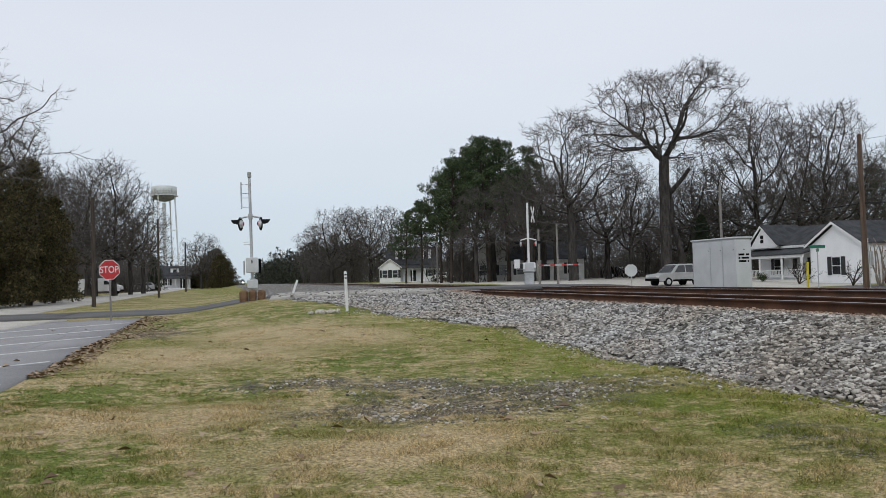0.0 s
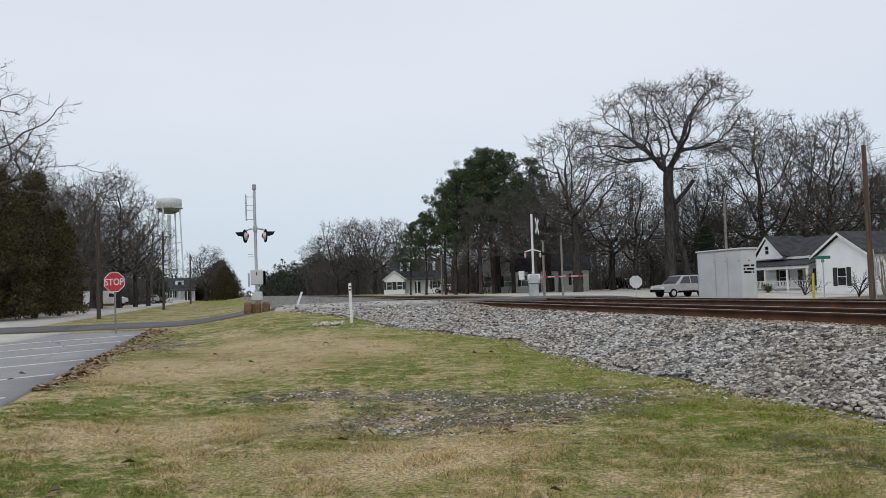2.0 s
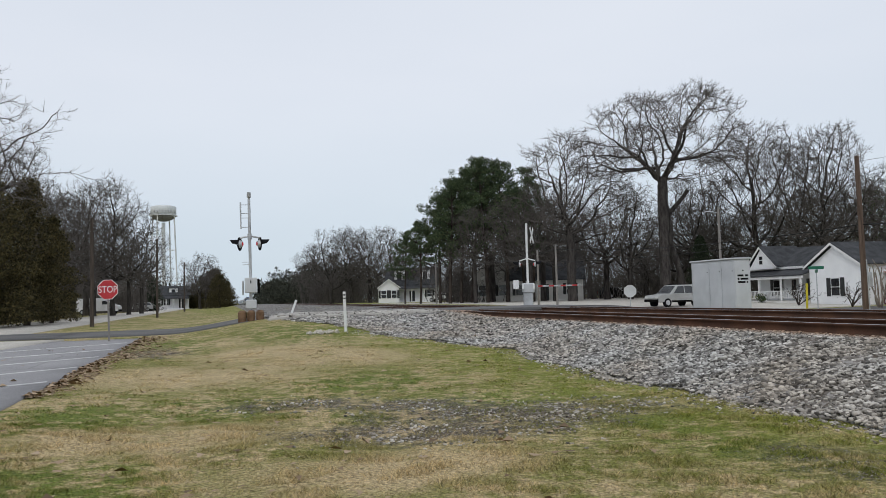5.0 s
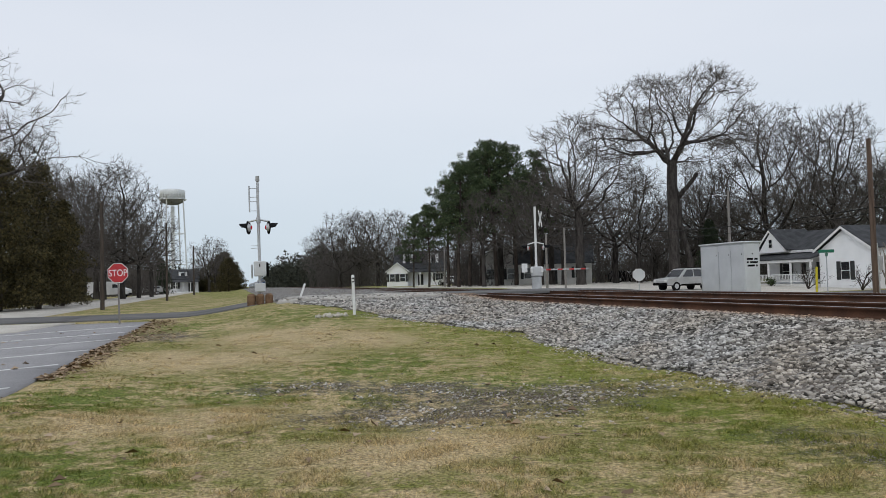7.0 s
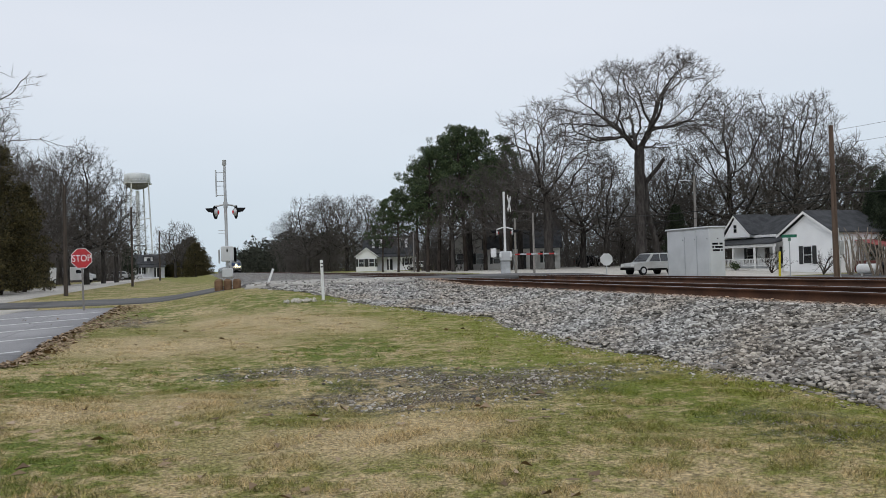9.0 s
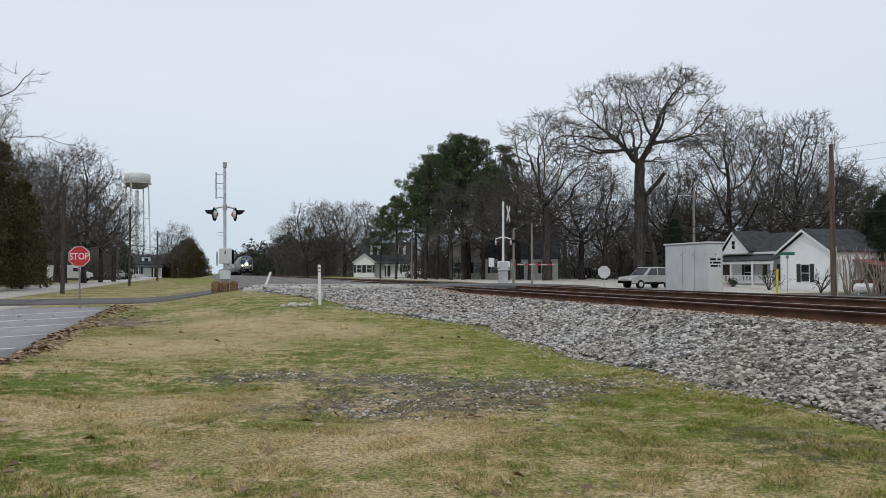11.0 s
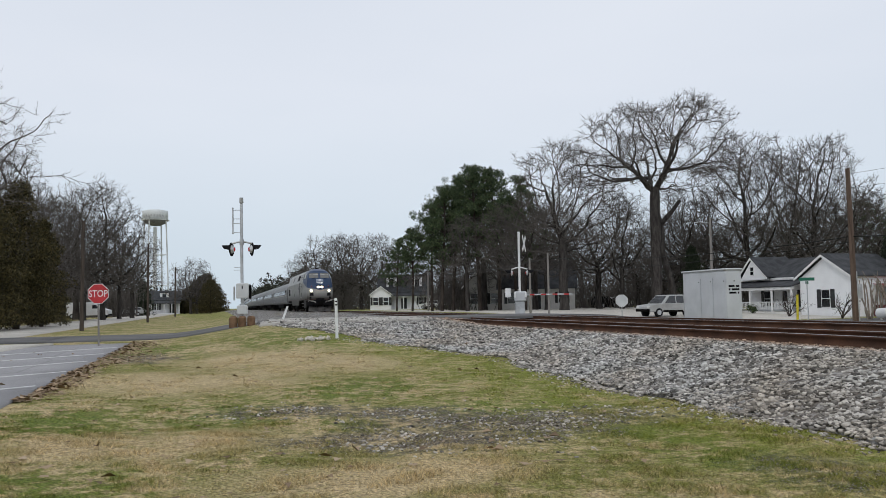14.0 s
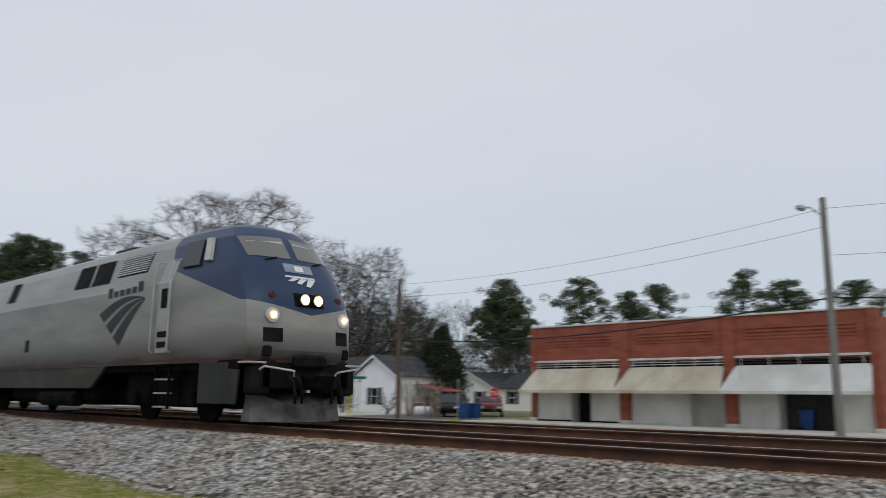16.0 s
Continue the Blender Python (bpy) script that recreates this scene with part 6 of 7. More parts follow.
def flasher(parent, x, z, s, turn=0.0):
    """A round flashing lamp with its black backing disc and hood, looking along s * x."""
    m = pose(x, 0, z, 0, 0, turn)
    back = part("lamp", MB().disc((0, 0, 0), (s, 0, 0), 0.27, 0.03, 28), BLACK, parent, "black-backed round flasher lamp", at=m)
    part("housing", MB().disc((0, 0, 0), (-s, 0, 0), 0.17, 0.10, 20, 0.10), GALV, back)
    part("lens", MB().disc((s * 0.03, 0, 0), (s, 0, 0), 0.15, 0.02, 20), REDLAMP, back, "glowing red lens")
    hood = MB()
    n = 10
    rings = []
    for k in (0.0, 0.36):
        rings.append([(s * (0.04 + k * (0.55 + 0.45 * math.sin(a))), 0.175 * math.cos(a), 0.175 * math.sin(a)) for a in (math.pi * i / n for i in range(n + 1))])
    hood.loft(rings, cap=False, closed=False)
    inner = [[(p[0], p[1] * 0.96, p[2] * 0.96) for p in r] for r in rings]
    hood.loft(inner, cap=False, closed=False)
    part("hood", hood, BLACK, back, "black visor hood")
    # the lamp that looks the other way
    part("rear_lens", MB().disc((-s * 0.10, 0, 0), (-s, 0, 0), 0.07, 0.02, 16), REDLAMP, back, "glowing red lens")


def crossing_mast():
    x, y = 0.98, 33.0
    z = float(gz(x, y))
    t = thing("crossing_signal", "galvanised crossing signal mast with two red flashers", "crossing signal", pose(x, y, z, 0, -0.6, -4))
    h = 5.85 - z
    part("mast", MB().tube((0, 0, 0), (0, 0, h - 0.25), 0.062, 0.055, 14), GALV, t, smooth=False)
    part("bell", MB().tube((0, 0, h - 0.25), (0, 0, h - 0.2), 0.03, 0.07, 12).tube((0, 0, h - 0.2), (0, 0, h), 0.085, 0.075, 12), GREYDOOR, t, "grey bell at the mast top")
    zl = 3.78 - z
    part("cross_arm", MB().path([(-0.45, 0, zl + 0.22), (-0.08, 0, zl + 0.3), (0.08, 0, zl + 0.3), (0.45, 0, zl + 0.22)], 0.035, 8), GALV, t)
    part("collar", MB().tube((0, 0, zl + 0.18), (0, 0, zl + 0.4), 0.085, 0.085, 12), GALV, t)
    flasher(t, -0.38, zl, -1, -16)
    flasher(t, 0.38, zl, 1, 16)
    for i, zz in enumerate((5.35, 5.0, 4.82, 4.45)):
        part("rung", MB().tube((0, 0, zz - z), (-0.33 if i != 3 else -0.3, 0, zz - z), 0.012, 0.012, 6), GALV, t)
    part("edge_sign", MB().box(-0.36, -0.31, -0.1, 0.1, 4.4 - z, 5.45 - z, 0.01), GALV, t, "thin sign plate seen edge-on")
    for zz in (3.05, 2.95):
        part("rung", MB().tube((0, 0, zz - z), (-0.3, 0, zz - z), 0.01, 0.01, 6), GALV, t)
    box = part("control_box", MB().box(-0.22, 0.26, -0.32, -0.07, 1.82 - z, 2.42 - z, 0.03), ALU, t, "grey control box")
    part("latch", MB().box(-0.0, 0.04, -0.345, -0.32, 2.19 - z, 2.32 - z, 0.01), DARK, box)
    part("side_bracket", MB().box(0.27, 0.36, -0.25, 0.1, 1.80 - z, 2.36 - z, 0.02), DARK, t)
    part("side_bracket", MB().box(-0.33, -0.27, -0.2, 0.06, 1.75 - z, 2.3 - z, 0.015), GALV, t)
    part("junction_box", MB().box(-0.2, 0.22, -0.3, -0.06, 1.18 - z, 1.55 - z, 0.04), ALU, t)
    part("base_casting", MB().box(-0.24, 0.24, -0.24, 0.24, 0.0, 0.12, 0.03).tube((0, 0, 0.1), (0, 0, 0.35), 0.13, 0.08, 12), GALV, t)
    for a, b in ((-0.5, -0.18), (-0.15, 0.15), (0.2, 0.5)):
        part("foundation_block", MB().box(a, b, -0.42, 0.2, -0.1, 0.42, 0.07), RUSTBOX, t, "rust-brown foundation block")
    return t


crossing_mast()


def gate_signal():
    x, y = 18.0, 46.6
    z = 0.85
    t = thing("crossing_gate", "white crossing signal mast with crossbuck and lowered striped gate", "crossing gate", pose(x, y, z, 0, 0, -20))
    part("mast", MB().tube((0, 0, -0.4), (0, 0, 5.05), 0.075, 0.07, 14), WHITE, t)
    for s in (-1, 1):
        part("crossbuck_blade", MB().box(-0.6, 0.6, -0.012, 0.012, -0.11, 0.11, 0.005), WHITE, t, "white crossbuck blade", at=pose(0.32, 0, 4.3, 0, s * 48, 75))
    part("cross_arm", MB().path([(-0.5, 0, 2.72), (-0.05, 0, 2.85), (0.05, 0, 2.85), (0.5, 0, 2.72)], 0.035, 8), WHITE, t)
    flasher(t, -0.5, 2.5, -1, -8)
    flasher(t, 0.5, 2.5, 1, 8)
    mech = part("gate_mechanism", MB().box(-0.35, 0.4, -0.35, 0.2, 0.75, 1.35, 0.05), ALU, t, "pale gate mechanism box")
    for s in (-0.3, 0.35):
        part("counterweight", MB().box(s - 0.06, s + 0.06, -0.5, 0.5, 0.95, 1.3, 0.03), WHITE, mech)
    part("pedestal", MB().box(-0.3, 0.3, -0.3, 0.3, -0.4, 0.75, 0.04), GALV, t)
    part("small_sign", MB().box(-0.9, -0.55, -0.01, 0.01, 1.0, 1.55, 0.004), WHITE, t)
    arm = part("gate_arm", MB().box(0.35, 3.2, -0.03, 0.0, 1.10, 1.19, 0.005), GALV, t, "lowered red and white gate arm")
    for i in range(4):
        part("gate_stripe", MB().box(0.6 + i * 0.7, 0.9 + i * 0.7, -0.036, -0.03, 1.10, 1.19), STRIPE_RED, arm)
    return t


gate_signal()


def marker_post():
    x, y = 3.41, 23.75
    z = float(bed_height(np.array(x), np.array(y)))
    z = min(z, 0.62)
    t = thing("marker_post", "thin white marker post with dark bands", "marker post", pose(x, y, z, 0, -1.5, 0))
    part("post", MB().box(-0.042, 0.042, -0.025, 0.025, -0.2, 1.24, 0.015), WHITE, t)
    for zz in (1.14, 1.04):
        part("band", MB().box(-0.03, 0.03, -0.029, -0.025, zz - 0.02, zz + 0.02), DARK, t)
    return t


marker_post()
st = thing("leaning_stake", "white wooden stake leaning by the gravel", "stake", pose(2.6, 34.6, 0.72, 0, 20, 0))
part("stake", MB().box(-0.045, 0.045, -0.03, 0.03, -0.1, 0.82, 0.01), WHITE, st)

# rubble of broken white stone
RUBBLE = worn("rubble_pale", (0.46, 0.42, 0.36), (0.66, 0.62, 0.55), 6, 0.9, vary=0.2)
rr = random.Random(4)
for i in range(34):
    a, d = rr.uniform(0, 6.28), 0.42 * rr.random() ** 0.8
    x, y = 2.72 + d * math.cos(a) * 1.1, 23.3 + d * math.sin(a)
    s = rr.uniform(0.03, 0.075)
    rk = thing("rubble_stone", "broken piece of white stone in the grass", "stone", pose(x, y, float(ground_height(x, y)) + 0.04, rr.uniform(0, 60), rr.uniform(0, 60), rr.uniform(0, 360)), "rubble heap")
    part("stone", MB().loft([[(s * rr.uniform(0.7, 1.2) * math.cos(k), s * rr.uniform(0.6, 1) * math.sin(k), h * s) for k in (0, 1.1, 2.2, 3.2, 4.2, 5.3)] for h in (-0.4, 0.1, 0.5)]), RUBBLE, rk)
can = thing("red_can", "crushed red can on the ballast edge", "can", pose(5.15, 16.0, float(bed_height(np.array(6.5), np.array(16.0))) - 0.1, 80, 0, 30))
part("can_body", MB().tube((0, 0, -0.06), (0, 0, 0.06), 0.035, 0.03, 12), REDTIN, can)


def street_sign(x, y):
    t = thing("street_sign", "green street name blades on a thin post", "street sign", pose(x, y, float(gz(x, y)), 0, 0, -30))
    part("post", MB().tube((0, 0, -0.2), (0, 0, 2.5), 0.03, 0.03, 8), GALV, t)
    part("blade", MB().box(-0.42, 0.42, -0.01, 0.01, 2.5, 2.68, 0.004), GREEN, t)
    part("blade", MB().box(-0.01, 0.01, -0.42, 0.42, 2.3, 2.48, 0.004), GREEN, t)
    return t


x, y = at_az(40.0, 52)
street_sign(x, y)
x, y = at_az(39.35, 54)
gw = thing("guy_guard", "yellow plastic guy-wire guard", "guy guard", pose(x, y, 0.0, 0, 2, 0))
part("sleeve", MB().tube((0, 0, 0), (0, 0, 1.75), 0.07, 0.07, 10), YELLOW, gw)
x, y = at_az(46.9, 53)
sb = thing("road_sign", "grey back of a tall road sign", "road sign", pose(x, y, 0.05, 0, 3, 40))
part("post", MB().box(-0.03, 0.03, -0.02, 0.02, -0.1, 2.6, 0.008), GALV, sb)
part("plate", MB().box(-0.3, 0.3, -0.025, -0.02, 1.85, 2.6, 0.004), GALV, sb)

x, y = at_az(44.5, 58)
pt = thing("propane_tank", "white horizontal propane tank on feet", "gas tank", pose(x, y, 0.03, 0, 0, 40))
part("vessel", MB().loft([[(q * math.cos(k), yy, 0.48 + q * math.sin(k)) for k in (2 * math.pi * i / 18 for i in range(18))] for yy, q in ((-0.68, 0.1), (-0.62, 0.24), (-0.5, 0.33), (0.5, 0.33), (0.62, 0.24), (0.68, 0.1))]), WHITE, pt, smooth=True)
for yy in (-0.35, 0.35):
    part("foot", MB().box(-0.2, 0.2, yy - 0.05, yy + 0.05, -0.05, 0.2, 0.01), COPING, pt)
part("valve_cover", MB().tube((0, 0, 0.8), (0, 0, 0.92), 0.1, 0.08, 12), GALV, pt)


def car(name, label, m, paint, length=4.6, width=1.8, h=1.65, kind="suv"):
    """A parked vehicle; its nose points along +y."""
    t = thing(name, label, "car" if kind != "van" else "van", m)
    L = length
    if kind == "van":
        low = [(0, 0.45), (0, 0.85), (0.05, 1.1), (0.6, 1.25), (1.5, h), (L - 0.1, h), (L, h - 0.2), (L, 0.45)]
    elif kind == "pickup":
        low = [(0, 0.5), (0, 0.85), (0.1, 1.0), (1.4, 1.12), (2.0, h), (3.1, h), (3.35, 1.15), (L, 1.15), (L, 0.5)]
    else:
        low = [(0, 0.42), (0, 0.75), (0.1, 0.92), (1.15, 1.02), (1.85, h - 0.04), (2.3, h), (L - 0.45, h), (L - 0.1, 1.1), (L, 0.95), (L, 0.42)]
    rings = []
    for x, k in ((-width / 2, 0.97), (-width / 2 + 0.08, 1.0), (width / 2 - 0.08, 1.0), (width / 2, 0.97)):
        rings.append([(x * (1 - 0.13 * max(0, (z - 1.0)) / 0.7), L / 2 - y, 0.42 + (z - 0.42) * k) for y, z in low])
    part("body", MB().loft(rings), paint, t)
    for s in (-1, 1):
        xw = s * (width / 2 * 0.955 + 0.004)
        if kind == "van":
            sets = [[(1.05, 1.3), (1.5, 1.75), (1.95, 1.75), (1.95, 1.3)]]
        elif kind == "pickup":
            sets = [[(1.7, 1.18), (2.12, h - 0.1), (2.55, h - 0.1), (2.55, 1.18)], [(2.62, 1.18), (2.62, h - 0.1), (3.0, h - 0.1), (3.15, 1.18)]]
        else:
            sets = [[(1.45, 1.06), (1.95, h - 0.12), (2.5, h - 0.1), (2.5, 1.06)], [(2.58, 1.06), (2.58, h - 0.1), (3.3, h - 0.1), (3.3, 1.06)], [(3.38, 1.06), (3.38, h - 0.1), (L - 0.55, h - 0.12), (L - 0.35, 1.08)]]
        for q in sets:
            part("side_window", MB().slab([(s * (width / 2) * (1 - 0.13 * max(0, z - 1.0) / 0.7) + s * 0.003, L / 2 - y, z) for y, z in q], (-s * 0.05, 0, 0)), GLASS, t)
        for y in (0.85, L - 0.9):
            w = part("wheel", MB().disc((s * (width / 2 - 0.2), L / 2 - y, 0.34), (s, 0, 0), 0.34, 0.215, 24), BLACK, t)
            part("hubcap", MB().disc((s * (width / 2 + 0.016), L / 2 - y, 0.34), (s, 0, 0), 0.2, 0.012, 16), GALV, w)
        part("headlamp", MB().box(s * width * 0.36 - 0.16, s * width * 0.36 + 0.16, L / 2 - 0.03, L / 2 + 0.02, 0.68, 0.84, 0.02), COPING, t)
        part("tail_lamp", MB().box(s * width * 0.42 - 0.08, s * width * 0.42 + 0.08, -L / 2 - 0.015, -L / 2 + 0.03, 0.75, 1.0, 0.015), RED, t)
    k = {"van": ((0.62, 1.27), (1.42, h - 0.12)), "pickup": ((1.45, 1.16), (1.95, h - 0.06)), "suv": ((1.2, 1.06), (1.8, h - 0.1))}[kind]
    part("windscreen", MB().slab([(-width * 0.42, L / 2 - k[0][0] + 0.015, k[0][1] + 0.01), (width * 0.42, L / 2 - k[0][0] + 0.015, k[0][1] + 0.01), (width * 0.37, L / 2 - k[1][0] + 0.015, k[1][1]), (-width * 0.37, L / 2 - k[1][0] + 0.015, k[1][1])], (0, 0.012, 0.012)), GLASS, t)
    if kind == "suv":
        for s in (-1, 1):
            part("roof_rail", MB().box(s * width * 0.36 - 0.02, s * width * 0.36 + 0.02, -L / 2 + 0.6, L / 2 - 2.2, h + 0.02, h + 0.06, 0.01), DARK, t)
            part("rail_foot", MB().box(s * width * 0.36 - 0.02, s * width * 0.36 + 0.02, -L / 2 + 0.62, -L / 2 + 0.7, h - 0.03, h + 0.03), DARK, t)
        part("sill_cladding", MB().box(-width / 2 - 0.012, width / 2 + 0.012, -L / 2 + 1.3, L / 2 - 1.25, 0.36, 0.52, 0.02), DARK, t, "dark plastic sill")
    part("bumper", MB().box(-width / 2 + 0.05, width / 2 - 0.05, L / 2 - 0.02, L / 2 + 0.09, 0.42, 0.62, 0.04), DARK, t)
    return t


PAINT_SILVER = worn("paint_silver", (0.36, 0.36, 0.35), (0.44, 0.44, 0.43), 1, 0.35, 0.3, relief=0)
PAINT_BLACK = worn("paint_black", (0.012, 0.012, 0.014), (0.022, 0.022, 0.024), 1, 0.25, relief=0)
PAINT_MAROON = worn("paint_maroon", (0.12, 0.02, 0.025), (0.17, 0.03, 0.035), 1, 0.3, relief=0)
PAINT_WHITE = worn("paint_white", (0.68, 0.68, 0.68), (0.78, 0.78, 0.78), 1, 0.35, relief=0)
car("parked_suv", "silver sport utility car parked beyond the tracks", pose(34.4, 57.0, 0.26, 0, 0, 98), PAINT_SILVER, 4.5, 1.8, 1.72)
x, y = at_az(46.5, 61)
car("parked_suv", "black sport utility car parked by the house", pose(x, y, 0.02, 0, 0, 125), PAINT_BLACK, 4.7, 1.85, 1.75)
x, y = at_az(49.2, 64)
car("parked_pickup", "dark red pickup truck parked by the house", pose(x, y, 0.02, 0, 0, 130), PAINT_MAROON, 5.0, 1.9, 1.6, "pickup")
x, y = at_az(-8.05, 112)
car("parked_van", "white panel van parked under the trees", pose(x, y, float(gz(x, y)) + 0.02, 0, 0, -96), PAINT_WHITE, 5.2, 1.95, 2.1, "van")
for az, dist, p, turn in ((-5.0, 150, PAINT_WHITE, -80), (-5.6, 146, PAINT_SILVER, 100), (26.9, 112, PAINT_BLACK, -60), (27.9, 118, PAINT_SILVER, -70), (14.9, 140, PAINT_WHITE, 60)):
    x, y = at_az(az, dist)
    car("parked_car", "car parked in the distance by the houses", pose(x, y, float(gz(x, y)) + 0.02, 0, 0, turn), p, 4.5, 1.75, 1.5)

# low boxwood and pruned shrubs before the white house


def shrub(x, y, h, label, bare=False, seed=1):
    rng = random.Random(seed)
    t = thing("shrub", label, "shrub", pose(x, y, float(gz(x, y))), "shrubs by the house")
    rows = []
    P = dict(kids=[5, 4], seg=[0.25, 0.2, 0.2], taper=[0.5, 0.4, 0.5], bend=[0.18, 0.25, 0.3], lift=[0.05, 0.08, 0.05], angle=[40, 45], len=[h * 0.5, h * 0.25], thin=[0.6, 0.6], least=0.012)
    P["from"] = [0.35, 0.2]
    for i in range(6 if bare else 3):
        a = rng.uniform(0, 6.28)
        grow(rows, rng, Vector((0, 0, 0)), Vector((0.55 * math.cos(a), 0.55 * math.sin(a), 1)).normalized(), h * 0.75, 0.05, 0, P)
    part("stem", tubes("stem", rows, BARK_DARK), None, t)
    if not bare:
        c = [(rng.gauss(0, h * 0.3), rng.gauss(0, h * 0.3), h * rng.uniform(0.25, 0.8), h * 0.28) for _ in range(14)]
        v, f = tufts(rng, c, 60, 0.09, 1.0)
        part("foliage", raw("foliage", v, f, NEEDLES), None, t)


shrub(45.6, 61.3, 0.75, "small clipped evergreen shrub by the porch", seed=2)
shrub(45.8, 64.6, 0.7, "small clipped evergreen shrub by the porch", seed=3)
shrub(43.5, 54.0, 1.9, "bare spreading ornamental shrub", True, 4)
shrub(42.8, 47.6, 2.0, "bare spreading ornamental shrub", True, 5)


def pruned_myrtle(x, y, h, seed):
    """Several smooth pale stems from one foot, cut back hard, with a few stubs at their ends."""
    rng = random.Random(seed)
    t = thing("crape_myrtle", "hard-pruned crape myrtle with smooth pale bare stems", "shrub", pose(x, y, float(gz(x, y))), "pruned crape myrtles")
    P = dict(kids=[1.6], seg=[0.3, 0.2], taper=[0.62, 0.7], bend=[0.06, 0.08], lift=[0.02, 0.05], angle=[24], len=[h * 0.26], thin=[0.8], least=0.02)
    P["from"] = [0.7]
    turn = rng.uniform(0, 6.28)
    for i in range(5):
        rows = []
        a = turn + i * 1.257 + rng.uniform(-0.25, 0.25)
        grow(rows, rng, Vector((0.08 * math.cos(a), 0.08 * math.sin(a), -0.1)), Vector((0.3 * math.cos(a), 0.3 * math.sin(a), 1)).normalized(), h * rng.uniform(0.72, 0.95), 0.075, 0, P)
        part("stem", tubes("stem", rows, MYRTLE_BARK), None, t)


MYRTLE_BARK = worn("myrtle_bark", (0.20, 0.165, 0.13), (0.34, 0.29, 0.235), 2, 0.8, 0, 15, 0.2, stretch=(4, 4, 0.6))
for i, (az, dist) in enumerate(((43.5, 60), (44.15, 61), (44.9, 57), (45.4, 58))):
    x, y = at_az(az, dist)
    pruned_myrtle(x, y, 3.1, 10 + i)

# ---- cables ----
CABLE = worn("cable_black", (0.012, 0.012, 0.012), (0.02, 0.02, 0.02), 3, 0.6, relief=0)


def cable(a, b, sag, r=0.007, n=14):
    a, b = Vector(a), Vector(b)
    pts = [a.lerp(b, i / n) + Vector((0, 0, -4 * sag * (i / n) * (1 - i / n))) for i in range(n + 1)]
    t = thing("overhead_cable", "black overhead cable strung between poles", "cable", group="overhead cables")
    part("cable", MB().loft([[p + Vector((u * r, w * r, v * r)) for u, w, v in ((0.7, 0.7, 0), (0, 0, 1), (-0.7, -0.7, 0), (0, 0, -1))] for p in pts]), CABLE, t)


P1, P2, P3, P4 = (33.9, 36.7), (31.3, 10.4), (42.1, 62.0), (33.0, -22.0)
cable((*P1, 8.4), (*P2, 8.7), 0.5)
cable((*P1, 7.6), (*P2, 8.0), 0.5)
cable((*P1, 4.9), (*P2, 5.3), 0.6, 0.03)
cable((*P2, 8.7), (*P4, 8.8), 0.5)
cable((*P2, 6.9), (*P4, 7.0), 0.5)
cable((*P2, 5.3), (*P4, 5.4), 0.6, 0.03)
cable((*P1, 4.9), (26.5, 62.0, 5.2), 0.5, 0.022)
cable((*P1, 4.6), (25.0, 70.0, 4.6), 0.6, 0.016)
cable((58.0, 30.0, 8.6), (52.0, -25.0, 8.8), 0.6)
cable((58.0, 30.0, 7.8), (52.0, -25.0, 8.0), 0.6)
cable((58.0, 30.0, 7.0), (52.0, -25.0, 7.2), 0.6, 0.02)
cable((26.5, 62.0, 5.2), (24.0, 92.0, 5.0), 0.4, 0.02)
part("lamp_arm", MB().path([(0, 0, 8.6), (-0.7, 0.25, 8.9), (-1.1, 0.4, 8.85)], 0.03, 6), GALV, bpy.data.objects["utility_pole.001"])
part("lamp_head", MB().box(-1.45, -1.0, 0.25, 0.5, 8.72, 8.9, 0.04), GALV, bpy.data.objects["utility_pole.001"], "grey street lamp head")
part("lamp_arm", MB().path([(0, 0, 8.3), (-0.7, 0.5, 8.45), (-1.1, 0.8, 8.4)], 0.03, 6), GALV, bpy.data.objects["utility_pole.002"])
part("conduit", MB().tube((0.12, -0.14, 0.3), (0.1, -0.12, 3.2), 0.04, 0.04, 8), GALV, pole_r, "grey cable conduit")
part("meter_box", MB().box(0.12, 0.36, -0.24, -0.08, 1.7, 2.5, 0.03), GALV, pole_r, "grey meter box")
for x, y, zt in ((26.5, 62.0, 5.6), (23.1, 57.6, 4.9), (24.0, 92.0, 5.4)):
    utility_pole(x, y, zt, 0.1, GREY_WOOD, "thin grey service pole near the crossing")

# ---- ties, loose stone, leaves, grass ----
for tr, tx in zip(tracks, TRACK_X):
    tm = MB().box(-1.3, 1.3, -0.11, 0.11, -0.19, 0.0, 0.012).mesh("tie", TIE)
    for i in range(110):
        y = 1.0 + i * 0.52
        if 35.3 < y < 43.5:
            continue
        part("tie", tm, None, tr, at=pose(tx + 0.03 * math.sin(i * 7.3), y, RAIL_Z - 0.178 + 0.0, 0, 0, 0.8 * math.sin(i * 3.7)))


